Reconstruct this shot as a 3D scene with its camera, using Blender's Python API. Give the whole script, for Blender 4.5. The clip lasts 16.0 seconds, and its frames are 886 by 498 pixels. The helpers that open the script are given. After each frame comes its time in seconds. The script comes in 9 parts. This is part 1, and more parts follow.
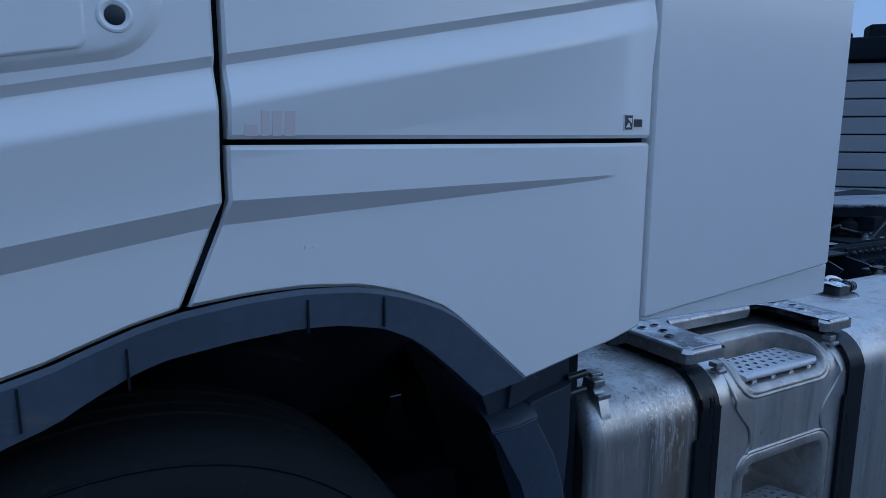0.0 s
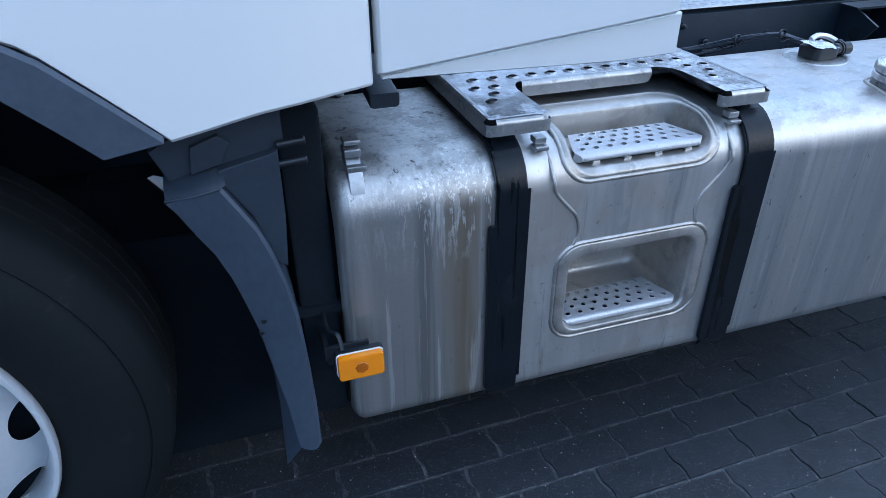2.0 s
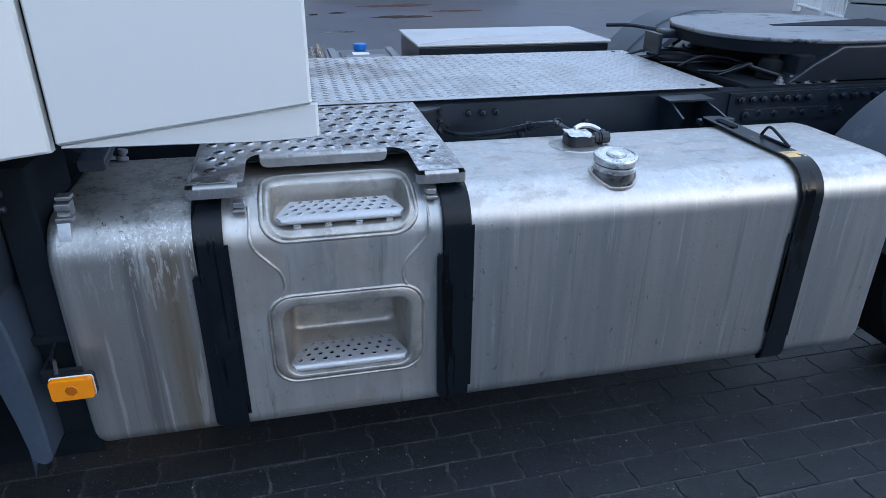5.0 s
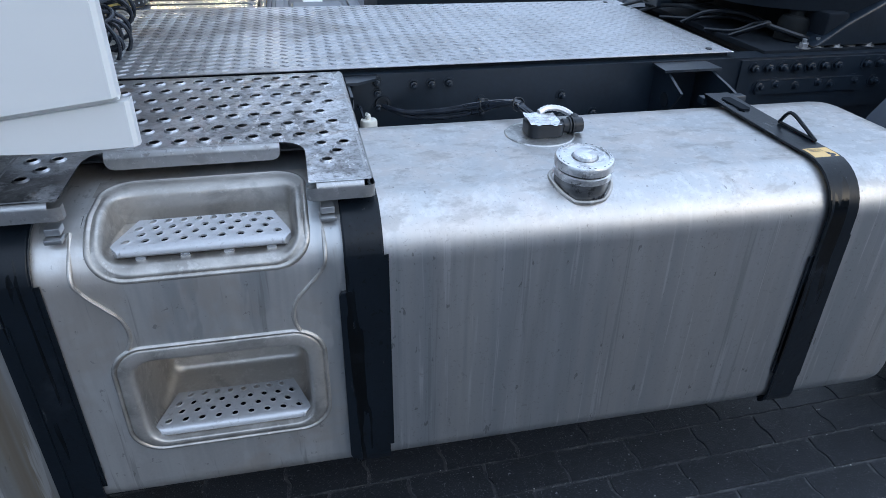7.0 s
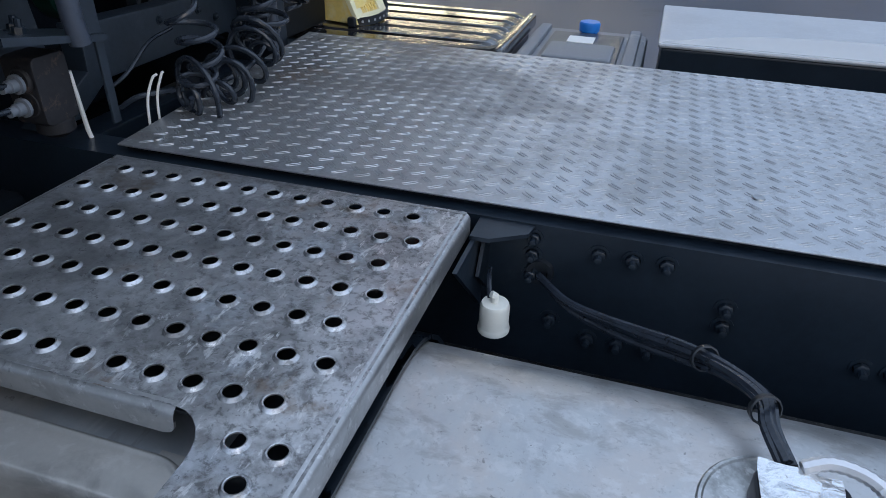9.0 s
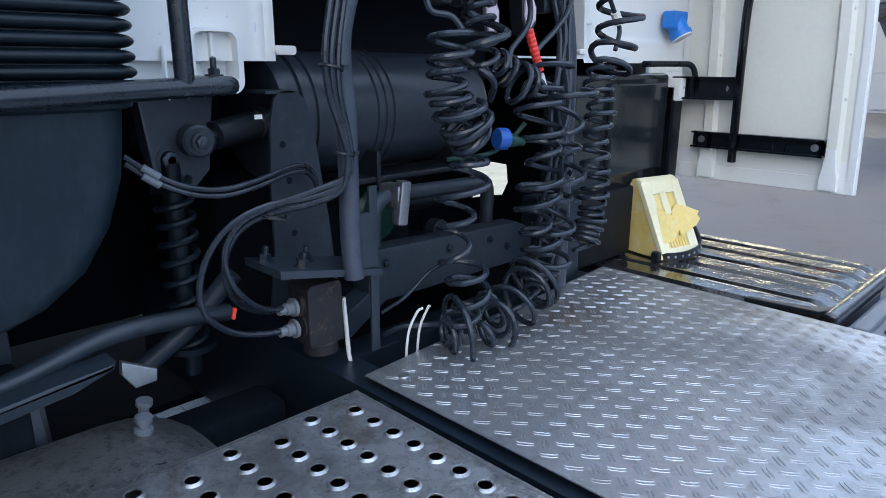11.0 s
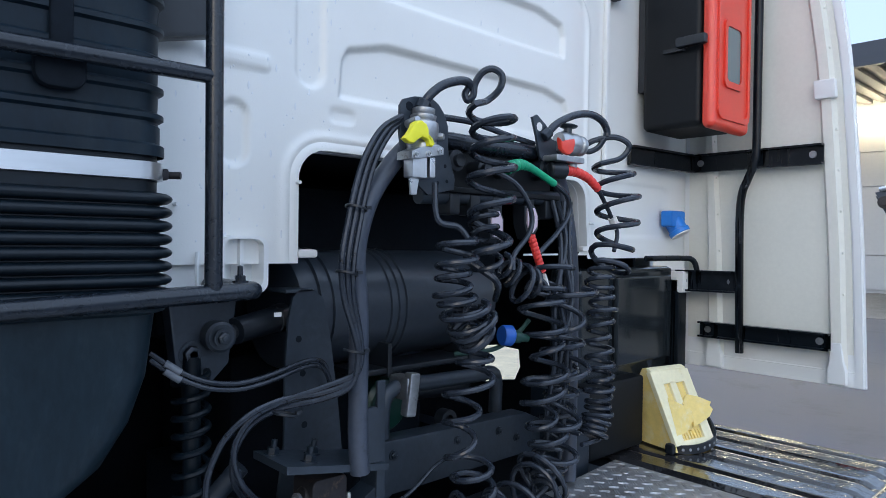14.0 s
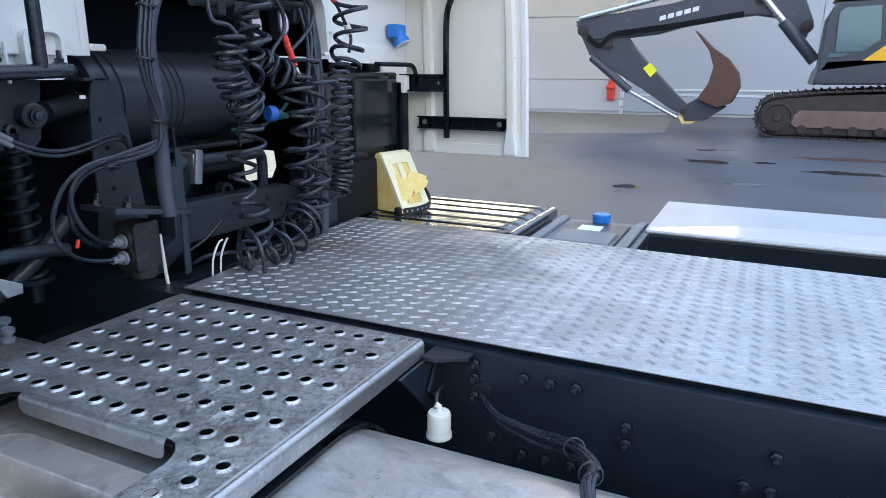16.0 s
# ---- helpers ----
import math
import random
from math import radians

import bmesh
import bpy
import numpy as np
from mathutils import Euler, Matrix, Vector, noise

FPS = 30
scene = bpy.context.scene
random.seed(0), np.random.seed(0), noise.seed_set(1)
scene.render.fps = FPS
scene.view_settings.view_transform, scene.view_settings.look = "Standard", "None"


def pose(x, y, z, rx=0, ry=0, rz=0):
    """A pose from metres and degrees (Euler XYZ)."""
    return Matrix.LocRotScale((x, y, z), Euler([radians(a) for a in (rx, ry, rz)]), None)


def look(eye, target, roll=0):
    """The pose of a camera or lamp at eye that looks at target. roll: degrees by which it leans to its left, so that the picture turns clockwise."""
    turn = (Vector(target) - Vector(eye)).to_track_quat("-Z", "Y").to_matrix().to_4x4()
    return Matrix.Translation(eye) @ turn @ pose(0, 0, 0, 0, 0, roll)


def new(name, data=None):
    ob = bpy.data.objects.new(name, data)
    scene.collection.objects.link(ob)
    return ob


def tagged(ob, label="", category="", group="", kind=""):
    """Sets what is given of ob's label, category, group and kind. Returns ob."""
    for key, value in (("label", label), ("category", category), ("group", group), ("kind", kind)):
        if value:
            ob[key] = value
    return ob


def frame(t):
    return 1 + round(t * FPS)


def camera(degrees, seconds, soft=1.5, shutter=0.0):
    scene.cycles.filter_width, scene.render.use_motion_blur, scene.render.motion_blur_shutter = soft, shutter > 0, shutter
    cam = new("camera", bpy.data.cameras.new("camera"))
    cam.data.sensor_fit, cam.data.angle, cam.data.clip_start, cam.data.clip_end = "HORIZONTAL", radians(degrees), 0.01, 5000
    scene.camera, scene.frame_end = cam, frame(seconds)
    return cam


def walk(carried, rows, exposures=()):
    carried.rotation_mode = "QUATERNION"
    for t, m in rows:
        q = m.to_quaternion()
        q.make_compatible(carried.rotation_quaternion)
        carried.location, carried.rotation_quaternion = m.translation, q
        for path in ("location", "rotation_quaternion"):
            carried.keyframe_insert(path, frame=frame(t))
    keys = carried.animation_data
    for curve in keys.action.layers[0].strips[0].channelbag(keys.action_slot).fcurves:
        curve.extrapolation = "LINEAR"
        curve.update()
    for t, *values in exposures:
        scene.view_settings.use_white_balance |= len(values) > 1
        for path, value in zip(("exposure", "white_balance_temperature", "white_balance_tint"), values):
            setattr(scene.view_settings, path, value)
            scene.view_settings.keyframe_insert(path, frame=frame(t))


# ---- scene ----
cam = camera(67.0, 16.0, soft=0.68)
PATH = [
    (0, (-1.43, -1.025, 1.508), (-0.48, 0.7, 1.159), 0.1),
    (0.5, (-1.256, -0.989, 1.495), (-0.48, 0.71, 0.78), -0.1),
    (1, (-1.058, -1.033, 1.479), (-0.446, 0.55, 0.42), -0.3),
    (1.5, (-0.885, -1.125, 1.488), (-0.344, 0.451, 0.383), -0.2),
    (2, (-0.655, -1.118, 1.451), (-0.132, 0.511, 0.416), -0.4),
    (2.5, (-0.377, -1.087, 1.465), (0.148, 0.545, 0.434), -0.1),
    (3, (-0.177, -1.242, 1.484), (0.318, 0.397, 0.452), 0.3),
    (3.5, (-0.04, -1.401, 1.533), (0.353, 0.268, 0.504), 0.4),
    (4, (0.006, -1.48, 1.551), (0.4, 0.198, 0.537), 0.5),
    (4.2, (0.021, -1.512, 1.549), (0.424, 0.224, 0.642), 0.6),
    (6.3, (0.165, -1.431, 1.503), (0.56, 0.337, 0.654), 0.3),
    (6.5, (0.201, -1.344, 1.503), (0.599, 0.405, 0.619), 0.6),
    (7, (0.344, -1.087, 1.5), (0.721, 0.598, 0.489), 1.0),
    (7.5, (0.565, -0.87, 1.489), (0.707, 0.843, 0.468), 0.7),
    (8, (0.669, -0.685, 1.474), (0.666, 1.034, 0.452), 1.1),
    (8.5, (0.676, -0.400, 1.471), (0.503, 1.323, 0.471), 1.6),
    (9, (0.69, -0.164, 1.485), (0.193, 1.474, 0.451), 1.3),
    (11.3, (0.664, 0.085, 1.579), (-0.758, 1.436, 1.189), 0.8),
    (11.5, (0.676, 0.083, 1.603), (-0.767, 1.441, 1.325), 1.1),
    (12, (0.682, 0.083, 1.609), (-0.775, 1.454, 1.607), 0.7),
    (12.5, (0.685, 0.084, 1.612), (-0.773, 1.453, 1.61), 0.8),
    (13, (0.685, 0.08, 1.61), (-0.775, 1.447, 1.602), 0.7),
    (13.5, (0.692, 0.07, 1.607), (-0.77, 1.435, 1.594), 0.7),
    (14, (0.723, 0.06, 1.6), (-0.74, 1.424, 1.577), 0.7),
    (14.5, (0.784, 0.036, 1.558), (-0.683, 1.395, 1.512), 0.7),
    (15, (0.824, -0.076, 1.529), (-0.601, 1.267, 1.121), 0.4),
    (15.3, (0.869, -0.155, 1.5), (-0.416, 1.304, 1.033), -0.1),
    (15.5, (0.874, -0.208, 1.517), (-0.279, 1.35, 1.023), 0.2),
    (16, (1.033, -0.391, 1.516), (0.205, 1.357, 1.007), 0.3),
]
EXPOSURES = [(0.0, -0.38, 4880, 4), (0.25, -0.05, 4930, 4), (0.5, 0.12, 5030, 4), (1.0, 0.46, 5150, 4), (1.4, 0.92, 5300, 4), (2.0, 0.94, 5500, 4), (3.0, 0.84, 6000, 5), (6.5, 0.88, 6250, 5), (7.5, 0.88, 6550, 6), (8.0, 0.62, 6550, 6),
             (9.0, 0.42, 6500, 6), (11.4, 1.15, 6250, 6), (12.0, 0.85, 6450, 6), (14.5, 0.85, 6300, 6), (15.0, 1.14, 6200, 6), (15.5, 1.29, 6350, 6), (16.0, 1.14, 6350, 6)]
walk(cam, [(t, look(eye, target, roll)) for t, eye, target, roll in PATH], EXPOSURES)

# ---- light: an overcast evening sky ----
world = bpy.data.worlds.new("evening_sky")
scene.world = world
world.use_nodes = True
wn = world.node_tree
sky = wn.nodes.new("ShaderNodeTexSky")
sky.sky_type, sky.sun_disc = "NISHITA", False
sky.sun_elevation, sky.sun_rotation = radians(20), radians(140)
sky.air_density, sky.dust_density, sky.ozone_density = 1.0, 4.0, 2.0
wn.nodes["Background"].inputs["Strength"].default_value = 0.03
wn.links.new(sky.outputs[0], wn.nodes["Background"].inputs["Color"])
cloud = wn.nodes.new("ShaderNodeBackground")
cloud.inputs["Color"].default_value = (0.69, 0.87, 1.24, 1)
cloud.inputs["Strength"].default_value = 0.50
both = wn.nodes.new("ShaderNodeAddShader")
wn.links.new(wn.nodes["Background"].outputs[0], both.inputs[0])
wn.links.new(cloud.outputs[0], both.inputs[1])
wn.links.new(both.outputs[0], wn.nodes["World Output"].inputs["Surface"])
sun_data = bpy.data.lights.new("sun", "SUN")
sun_data.energy, sun_data.angle, sun_data.color = 0.8, radians(130), (0.76, 0.90, 1.18)
sun = new("sun", sun_data)
sun.matrix_world = look((0, 0, 30), (-17, 13, 0))


# ---- materials ----
def nod(tree, kind, **values):
    n = tree.nodes.new("ShaderNode" + kind)
    for key, value in values.items():
        n.inputs[key.replace("_", " ")].default_value = value
    return n


def M(name, col, rough=0.5, metal=0.0, var=0.18, scale=6.0, fine=70.0, bump=0.02, dirt=None, dirt_at=0.62, stretch=(1, 1, 1), coat=0.0, drops=0.0, spread=0.12, rnd=0.0, rv=0.12, spec=0.5):
    """A procedural surface: two scales of variation, optional dirt patches, optional stretched streaks."""
    m = bpy.data.materials.new(name)
    m.use_nodes = True
    t = m.node_tree
    b = t.nodes["Principled BSDF"]
    co = t.nodes.new("ShaderNodeTexCoord")
    mp = t.nodes.new("ShaderNodeMapping")
    mp.inputs["Scale"].default_value = stretch
    t.links.new(co.outputs["Object"], mp.inputs["Vector"])
    n1 = nod(t, "TexNoise", Scale=scale, Detail=4.0, Roughness=0.6)
    n2 = nod(t, "TexNoise", Scale=fine, Detail=3.0, Roughness=0.6)
    t.links.new(mp.outputs[0], n1.inputs["Vector"])
    t.links.new(mp.outputs[0], n2.inputs["Vector"])
    add = t.nodes.new("ShaderNodeMath")
    add.operation = "MULTIPLY_ADD"
    add.inputs[1].default_value = 0.6
    t.links.new(n1.outputs["Fac"], add.inputs[0])
    half = t.nodes.new("ShaderNodeMath")
    half.operation = "MULTIPLY"
    half.inputs[1].default_value = 0.4
    t.links.new(n2.outputs["Fac"], half.inputs[0])
    t.links.new(half.outputs[0], add.inputs[2])
    ramp = t.nodes.new("ShaderNodeValToRGB")
    lo, hi = ramp.color_ramp.elements
    lo.position, hi.position = 0.32, 0.68
    lo.color = (*[c * (1 - var) for c in col], 1)
    hi.color = (*[min(1, c * (1 + var)) for c in col], 1)
    t.links.new(add.outputs[0], ramp.inputs["Fac"])
    out = ramp.outputs["Color"]
    if dirt:
        n3 = nod(t, "TexNoise", Scale=scale * 1.7, Detail=6.0, Roughness=0.72, Distortion=0.4)
        t.links.new(mp.outputs[0], n3.inputs["Vector"])
        r3 = t.nodes.new("ShaderNodeValToRGB")
        r3.color_ramp.elements[0].position, r3.color_ramp.elements[1].position = dirt_at, min(1.0, dirt_at + spread)
        mix = t.nodes.new("ShaderNodeMix")
        mix.data_type = "RGBA"
        mix.inputs["B"].default_value = (*dirt, 1)
        t.links.new(n3.outputs["Fac"], r3.inputs["Fac"])
        t.links.new(r3.outputs["Color"], mix.inputs["Factor"])
        t.links.new(out, mix.inputs["A"])
        out = mix.outputs["Result"]
    if rnd:
        oi = t.nodes.new("ShaderNodeObjectInfo")
        hs = t.nodes.new("ShaderNodeHueSaturation")
        mr = t.nodes.new("ShaderNodeMapRange")
        mr.inputs["To Min"].default_value, mr.inputs["To Max"].default_value = 1 - rnd, 1 + rnd
        t.links.new(oi.outputs["Random"], mr.inputs["Value"])
        t.links.new(mr.outputs[0], hs.inputs["Value"])
        t.links.new(out, hs.inputs["Color"])
        out = hs.outputs["Color"]
    t.links.new(out, b.inputs["Base Color"])
    rr = t.nodes.new("ShaderNodeMapRange")
    rr.inputs["To Min"].default_value, rr.inputs["To Max"].default_value = max(0.02, rough - rv), min(1, rough + rv)
    t.links.new(add.outputs[0], rr.inputs["Value"])
    t.links.new(rr.outputs[0], b.inputs["Roughness"])
    b.inputs["Metallic"].default_value = metal
    b.inputs["Specular IOR Level"].default_value = spec
    b.inputs["Coat Weight"].default_value = coat
    b.inputs["Coat Roughness"].default_value = 0.08
    if bump or drops:
        bp = t.nodes.new("ShaderNodeBump")
        bp.inputs["Strength"].default_value = 0.5
        bp.inputs["Distance"].default_value = bump * 0.02
        t.links.new(add.outputs[0], bp.inputs["Height"])
        t.links.new(bp.outputs[0], b.inputs["Normal"])
        if drops:
            vo = nod(t, "TexVoronoi", Scale=140.0, Randomness=1.0)
            t.links.new(co.outputs["Object"], vo.inputs["Vector"])
            vr = t.nodes.new("ShaderNodeMapRange")
            vr.inputs["From Min"].default_value, vr.inputs["From Max"].default_value = 0.05, 0.28
            vr.inputs["To Min"].default_value, vr.inputs["To Max"].default_value = 1.0, 0.0
            t.links.new(vo.outputs["Distance"], vr.inputs["Value"])
            b2 = t.nodes.new("ShaderNodeBump")
            b2.inputs["Strength"].default_value = drops
            b2.inputs["Distance"].default_value = 0.001
            t.links.new(vr.outputs[0], b2.inputs["Height"])
            t.links.new(bp.outputs[0], b2.inputs["Normal"])
            t.links.new(b2.outputs[0], b.inputs["Normal"])
    return m


def glow(name, col, strength):
    m = bpy.data.materials.new(name)
    m.use_nodes = True
    b = m.node_tree.nodes["Principled BSDF"]
    b.inputs["Base Color"].default_value = (*col, 1)
    b.inputs["Emission Color"].default_value = (*col, 1)
    b.inputs["Emission Strength"].default_value = strength
    return m


WHITE = M("white_paint", (0.78, 0.79, 0.78), 0.30, var=0.012, bump=0.0, coat=0.4, scale=1.2, fine=9, rv=0.02)
WHITE_WET = M("white_paint_rain", (0.785, 0.785, 0.755), 0.30, var=0.02, bump=0.003, coat=0.4, drops=0.18, scale=1.5, fine=9, rv=0.03)
CREAM = M("inner_panel_white", (0.74, 0.73, 0.655), 0.5, var=0.05, bump=0.01, scale=3)
TRIM = M("grey_plastic", (0.066, 0.082, 0.109), 0.40, var=0.2, dirt=(0.10, 0.108, 0.12), dirt_at=0.6, scale=5)
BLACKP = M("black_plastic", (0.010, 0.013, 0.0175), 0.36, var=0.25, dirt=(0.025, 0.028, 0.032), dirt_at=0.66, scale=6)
BELLOWS = M("bellows_rubber", (0.0040, 0.0088, 0.014), 0.40, spec=0.3, var=0.4, bump=0.05, dirt=(0.010, 0.015, 0.020), dirt_at=0.56, spread=0.2, scale=6)
BAND = M("brushed_band", (0.62, 0.63, 0.64), 0.30, 0.95, var=0.06, scale=3, fine=12, bump=0.0, rv=0.04, stretch=(1, 1, 6))
DUCT = M("duct_plastic", (0.010, 0.021, 0.030), 0.42, spec=0.3, var=0.4, bump=0.10, dirt=(0.026, 0.042, 0.053), dirt_at=0.48, spread=0.25, scale=5, stretch=(1, 1, 0.35))
INTAKE = M("intake_plastic", (0.0065, 0.0150, 0.024), 0.44, spec=0.22, var=0.45, bump=0.08, dirt=(0.018, 0.027, 0.034), dirt_at=0.52, spread=0.25, scale=4, stretch=(1, 1, 0.4))
RUBBER = M("tyre_rubber", (0.0058, 0.0078, 0.0092), 0.80, var=0.3, scale=8, fine=120, bump=0.06, dirt=(0.022, 0.023, 0.024), dirt_at=0.6, spec=0.25)
CHASSIS = M("chassis_paint", (0.010, 0.0165, 0.0255), 0.34, var=0.35, scale=6, fine=60, bump=0.10, dirt=(0.028, 0.034, 0.042), dirt_at=0.62, spread=0.2)
BRACKETP = M("bracket_plastic", (0.028, 0.038, 0.054), 0.42, var=0.25, dirt=(0.06, 0.07, 0.085), dirt_at=0.6, scale=6)
# near-black for shade in gaps and recesses put into colour, and for black parts
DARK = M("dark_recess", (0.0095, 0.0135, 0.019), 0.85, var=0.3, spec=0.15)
FRAMEP = M("frame_paint", (0.024, 0.033, 0.045), 0.38, var=0.3, scale=7, fine=70, bump=0.10, dirt=(0.045, 0.055, 0.068), dirt_at=0.58, spread=0.2)
HOSE = M("hose_black", (0.021, 0.027, 0.038), 0.24, var=0.35, scale=30, fine=240, bump=0.06, dirt=(0.006, 0.008, 0.011), dirt_at=0.60, spread=0.06, rv=0.08)
STANDP = M("stand_paint", (0.050, 0.060, 0.082), 0.36, var=0.25, scale=9, fine=90, bump=0.08, dirt=(0.012, 0.015, 0.02), dirt_at=0.60, spread=0.10)
TUBEP = M("tube_paint", (0.010, 0.0145, 0.0215), 0.26, var=0.3, scale=9, fine=60, bump=0.10, dirt=(0.030, 0.036, 0.044), dirt_at=0.62, spread=0.2)
GREASE = M("greasy_steel", (0.20, 0.215, 0.24), 0.42, 0.55, var=0.3, scale=5, fine=60, bump=0.08, dirt=(0.018, 0.018, 0.020), dirt_at=0.56, spread=0.10)


def weathered(name, base, layers, rough=(0.34, 0.54), metal=0.9, bump=0.03, fine=160, rnd=0.0, world_wide=False):
    """Worn or toned surface: layers of (stretch, scale, detail, from, to, colour, amount, (axis, from, to, weights)
    where it grows).
    """
    m = M(name, base, 0.4, metal, var=0.07 if metal else 0.3, scale=5, fine=fine, bump=bump, rnd=rnd)
    t = m.node_tree
    b = t.nodes["Principled BSDF"]
    co = t.nodes.new("ShaderNodeTexCoord")
    place = t.nodes.new("ShaderNodeNewGeometry").outputs["Position"] if world_wide else co.outputs["Object"]
    sx = t.nodes.new("ShaderNodeSeparateXYZ")
    t.links.new(place, sx.inputs[0])

    def ranged(fac, lo, hi, out0=0.0, out1=1.0):
        r = t.nodes.new("ShaderNodeMapRange")
        r.interpolation_type = "SMOOTHSTEP"
        for key, v in (("From Min", lo), ("From Max", hi), ("To Min", out0), ("To Max", out1)):
            r.inputs[key].default_value = v
        t.links.new(fac, r.inputs["Value"])
        return r.outputs[0]

    def times(u, v):
        n = t.nodes.new("ShaderNodeMath")
        n.operation = "MULTIPLY"
        for i, w in enumerate((u, v)):
            if isinstance(w, float):
                n.inputs[i].default_value = w
            else:
                t.links.new(w, n.inputs[i])
        return n.outputs[0]
    col = b.inputs["Base Color"].links[0].from_socket
    first = None
    for k, (stretch, scale, detail, lo, hi, colour, amount, grow) in enumerate(layers):
        mp = t.nodes.new("ShaderNodeMapping")
        mp.inputs["Scale"].default_value = stretch
        mp.inputs["Location"].default_value = (3.7 * k, 1.3 * k, 2.1 * k)
        t.links.new(place, mp.inputs["Vector"])
        n = nod(t, "TexNoise", Scale=scale, Detail=detail, Roughness=0.66, Distortion=0.3)
        t.links.new(mp.outputs[0], n.inputs["Vector"])
        fac = times(ranged(n.outputs["Fac"], lo, hi), amount)
        for g in grow or ():
            fac = times(fac, ranged(sx.outputs["XYZ".index(g[0])], *g[1:]))
        first = first or fac
        mx = t.nodes.new("ShaderNodeMix")
        mx.data_type = "RGBA"
        t.links.new(fac, mx.inputs["Factor"])
        t.links.new(col, mx.inputs["A"])
        mx.inputs["B"].default_value = (*colour, 1)
        col = mx.outputs["Result"]
    t.links.new(col, b.inputs["Base Color"])
    t.links.new(ranged(first, 0.0, 0.8, *rough), b.inputs["Roughness"])
    return m


ALL = (1, 1, 1)
# height masks: cooler, darker layers for the face, warmer ones for the top
FACE = (("Z", 0.50, 0.585, 1.0, 0.0),)
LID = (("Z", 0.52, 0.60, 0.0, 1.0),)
# first layer pales the front end: brightness falling rearward put into the colour
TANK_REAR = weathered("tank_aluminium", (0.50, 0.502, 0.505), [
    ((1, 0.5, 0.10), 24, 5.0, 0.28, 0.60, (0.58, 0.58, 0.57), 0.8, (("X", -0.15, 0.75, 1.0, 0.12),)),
    ((1, 0.2, 0.035), 4.5, 4.0, 0.42, 0.62, (0.39, 0.42, 0.45), 0.65, FACE), ((1, 0.2, 0.05), 11, 4.0, 0.48, 0.64, (0.60, 0.615, 0.63), 0.5, FACE),
    ((1, 0.2, 0.03), 55, 3.0, 0.58, 0.67, (0.74, 0.745, 0.75), 0.5, FACE), ((1, 0.2, 0.03), 48, 3.0, 0.61, 0.68, (0.30, 0.31, 0.32), 0.4, FACE),
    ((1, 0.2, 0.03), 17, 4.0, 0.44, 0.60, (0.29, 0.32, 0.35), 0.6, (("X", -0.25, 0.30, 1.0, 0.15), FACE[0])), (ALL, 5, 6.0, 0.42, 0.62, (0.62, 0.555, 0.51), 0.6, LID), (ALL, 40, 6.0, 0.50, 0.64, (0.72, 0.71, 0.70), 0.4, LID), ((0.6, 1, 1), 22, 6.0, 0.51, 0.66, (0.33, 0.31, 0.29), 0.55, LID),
    (ALL, 130, 4.0, 0.58, 0.68, (0.28, 0.27, 0.26), 0.35, None), ((1, 1, 0.4), 55, 3.0, 0.67, 0.72, (0.12, 0.115, 0.11), 0.5, None)], (0.41, 0.46), bump=0.05, metal=0.95)
# paler copy for the step section, so the tank brightens towards the front
TANK_STEP = weathered("tank_aluminium_pale", (0.56, 0.55, 0.535), [
    ((1, 0.25, 0.08), 14, 5.0, 0.44, 0.62, (0.68, 0.67, 0.65), 0.5, None),
    ((1, 0.2, 0.10), 5, 4.0, 0.42, 0.58, (0.34, 0.365, 0.385), 0.75, None), ((1, 0.3, 0.3), 9, 4.0, 0.52, 0.57, (0.66, 0.66, 0.65), 0.45, None),
    (ALL, 4, 5.0, 0.50, 0.66, (0.50, 0.44, 0.38), 0.5, None), ((1, 0.3, 0.06), 50, 3.0, 0.60, 0.68, (0.30, 0.29, 0.28), 0.5, None),
    (ALL, 60, 4.0, 0.64, 0.70, (0.18, 0.17, 0.16), 0.5, None)], (0.46, 0.36), bump=0.05, metal=0.80)
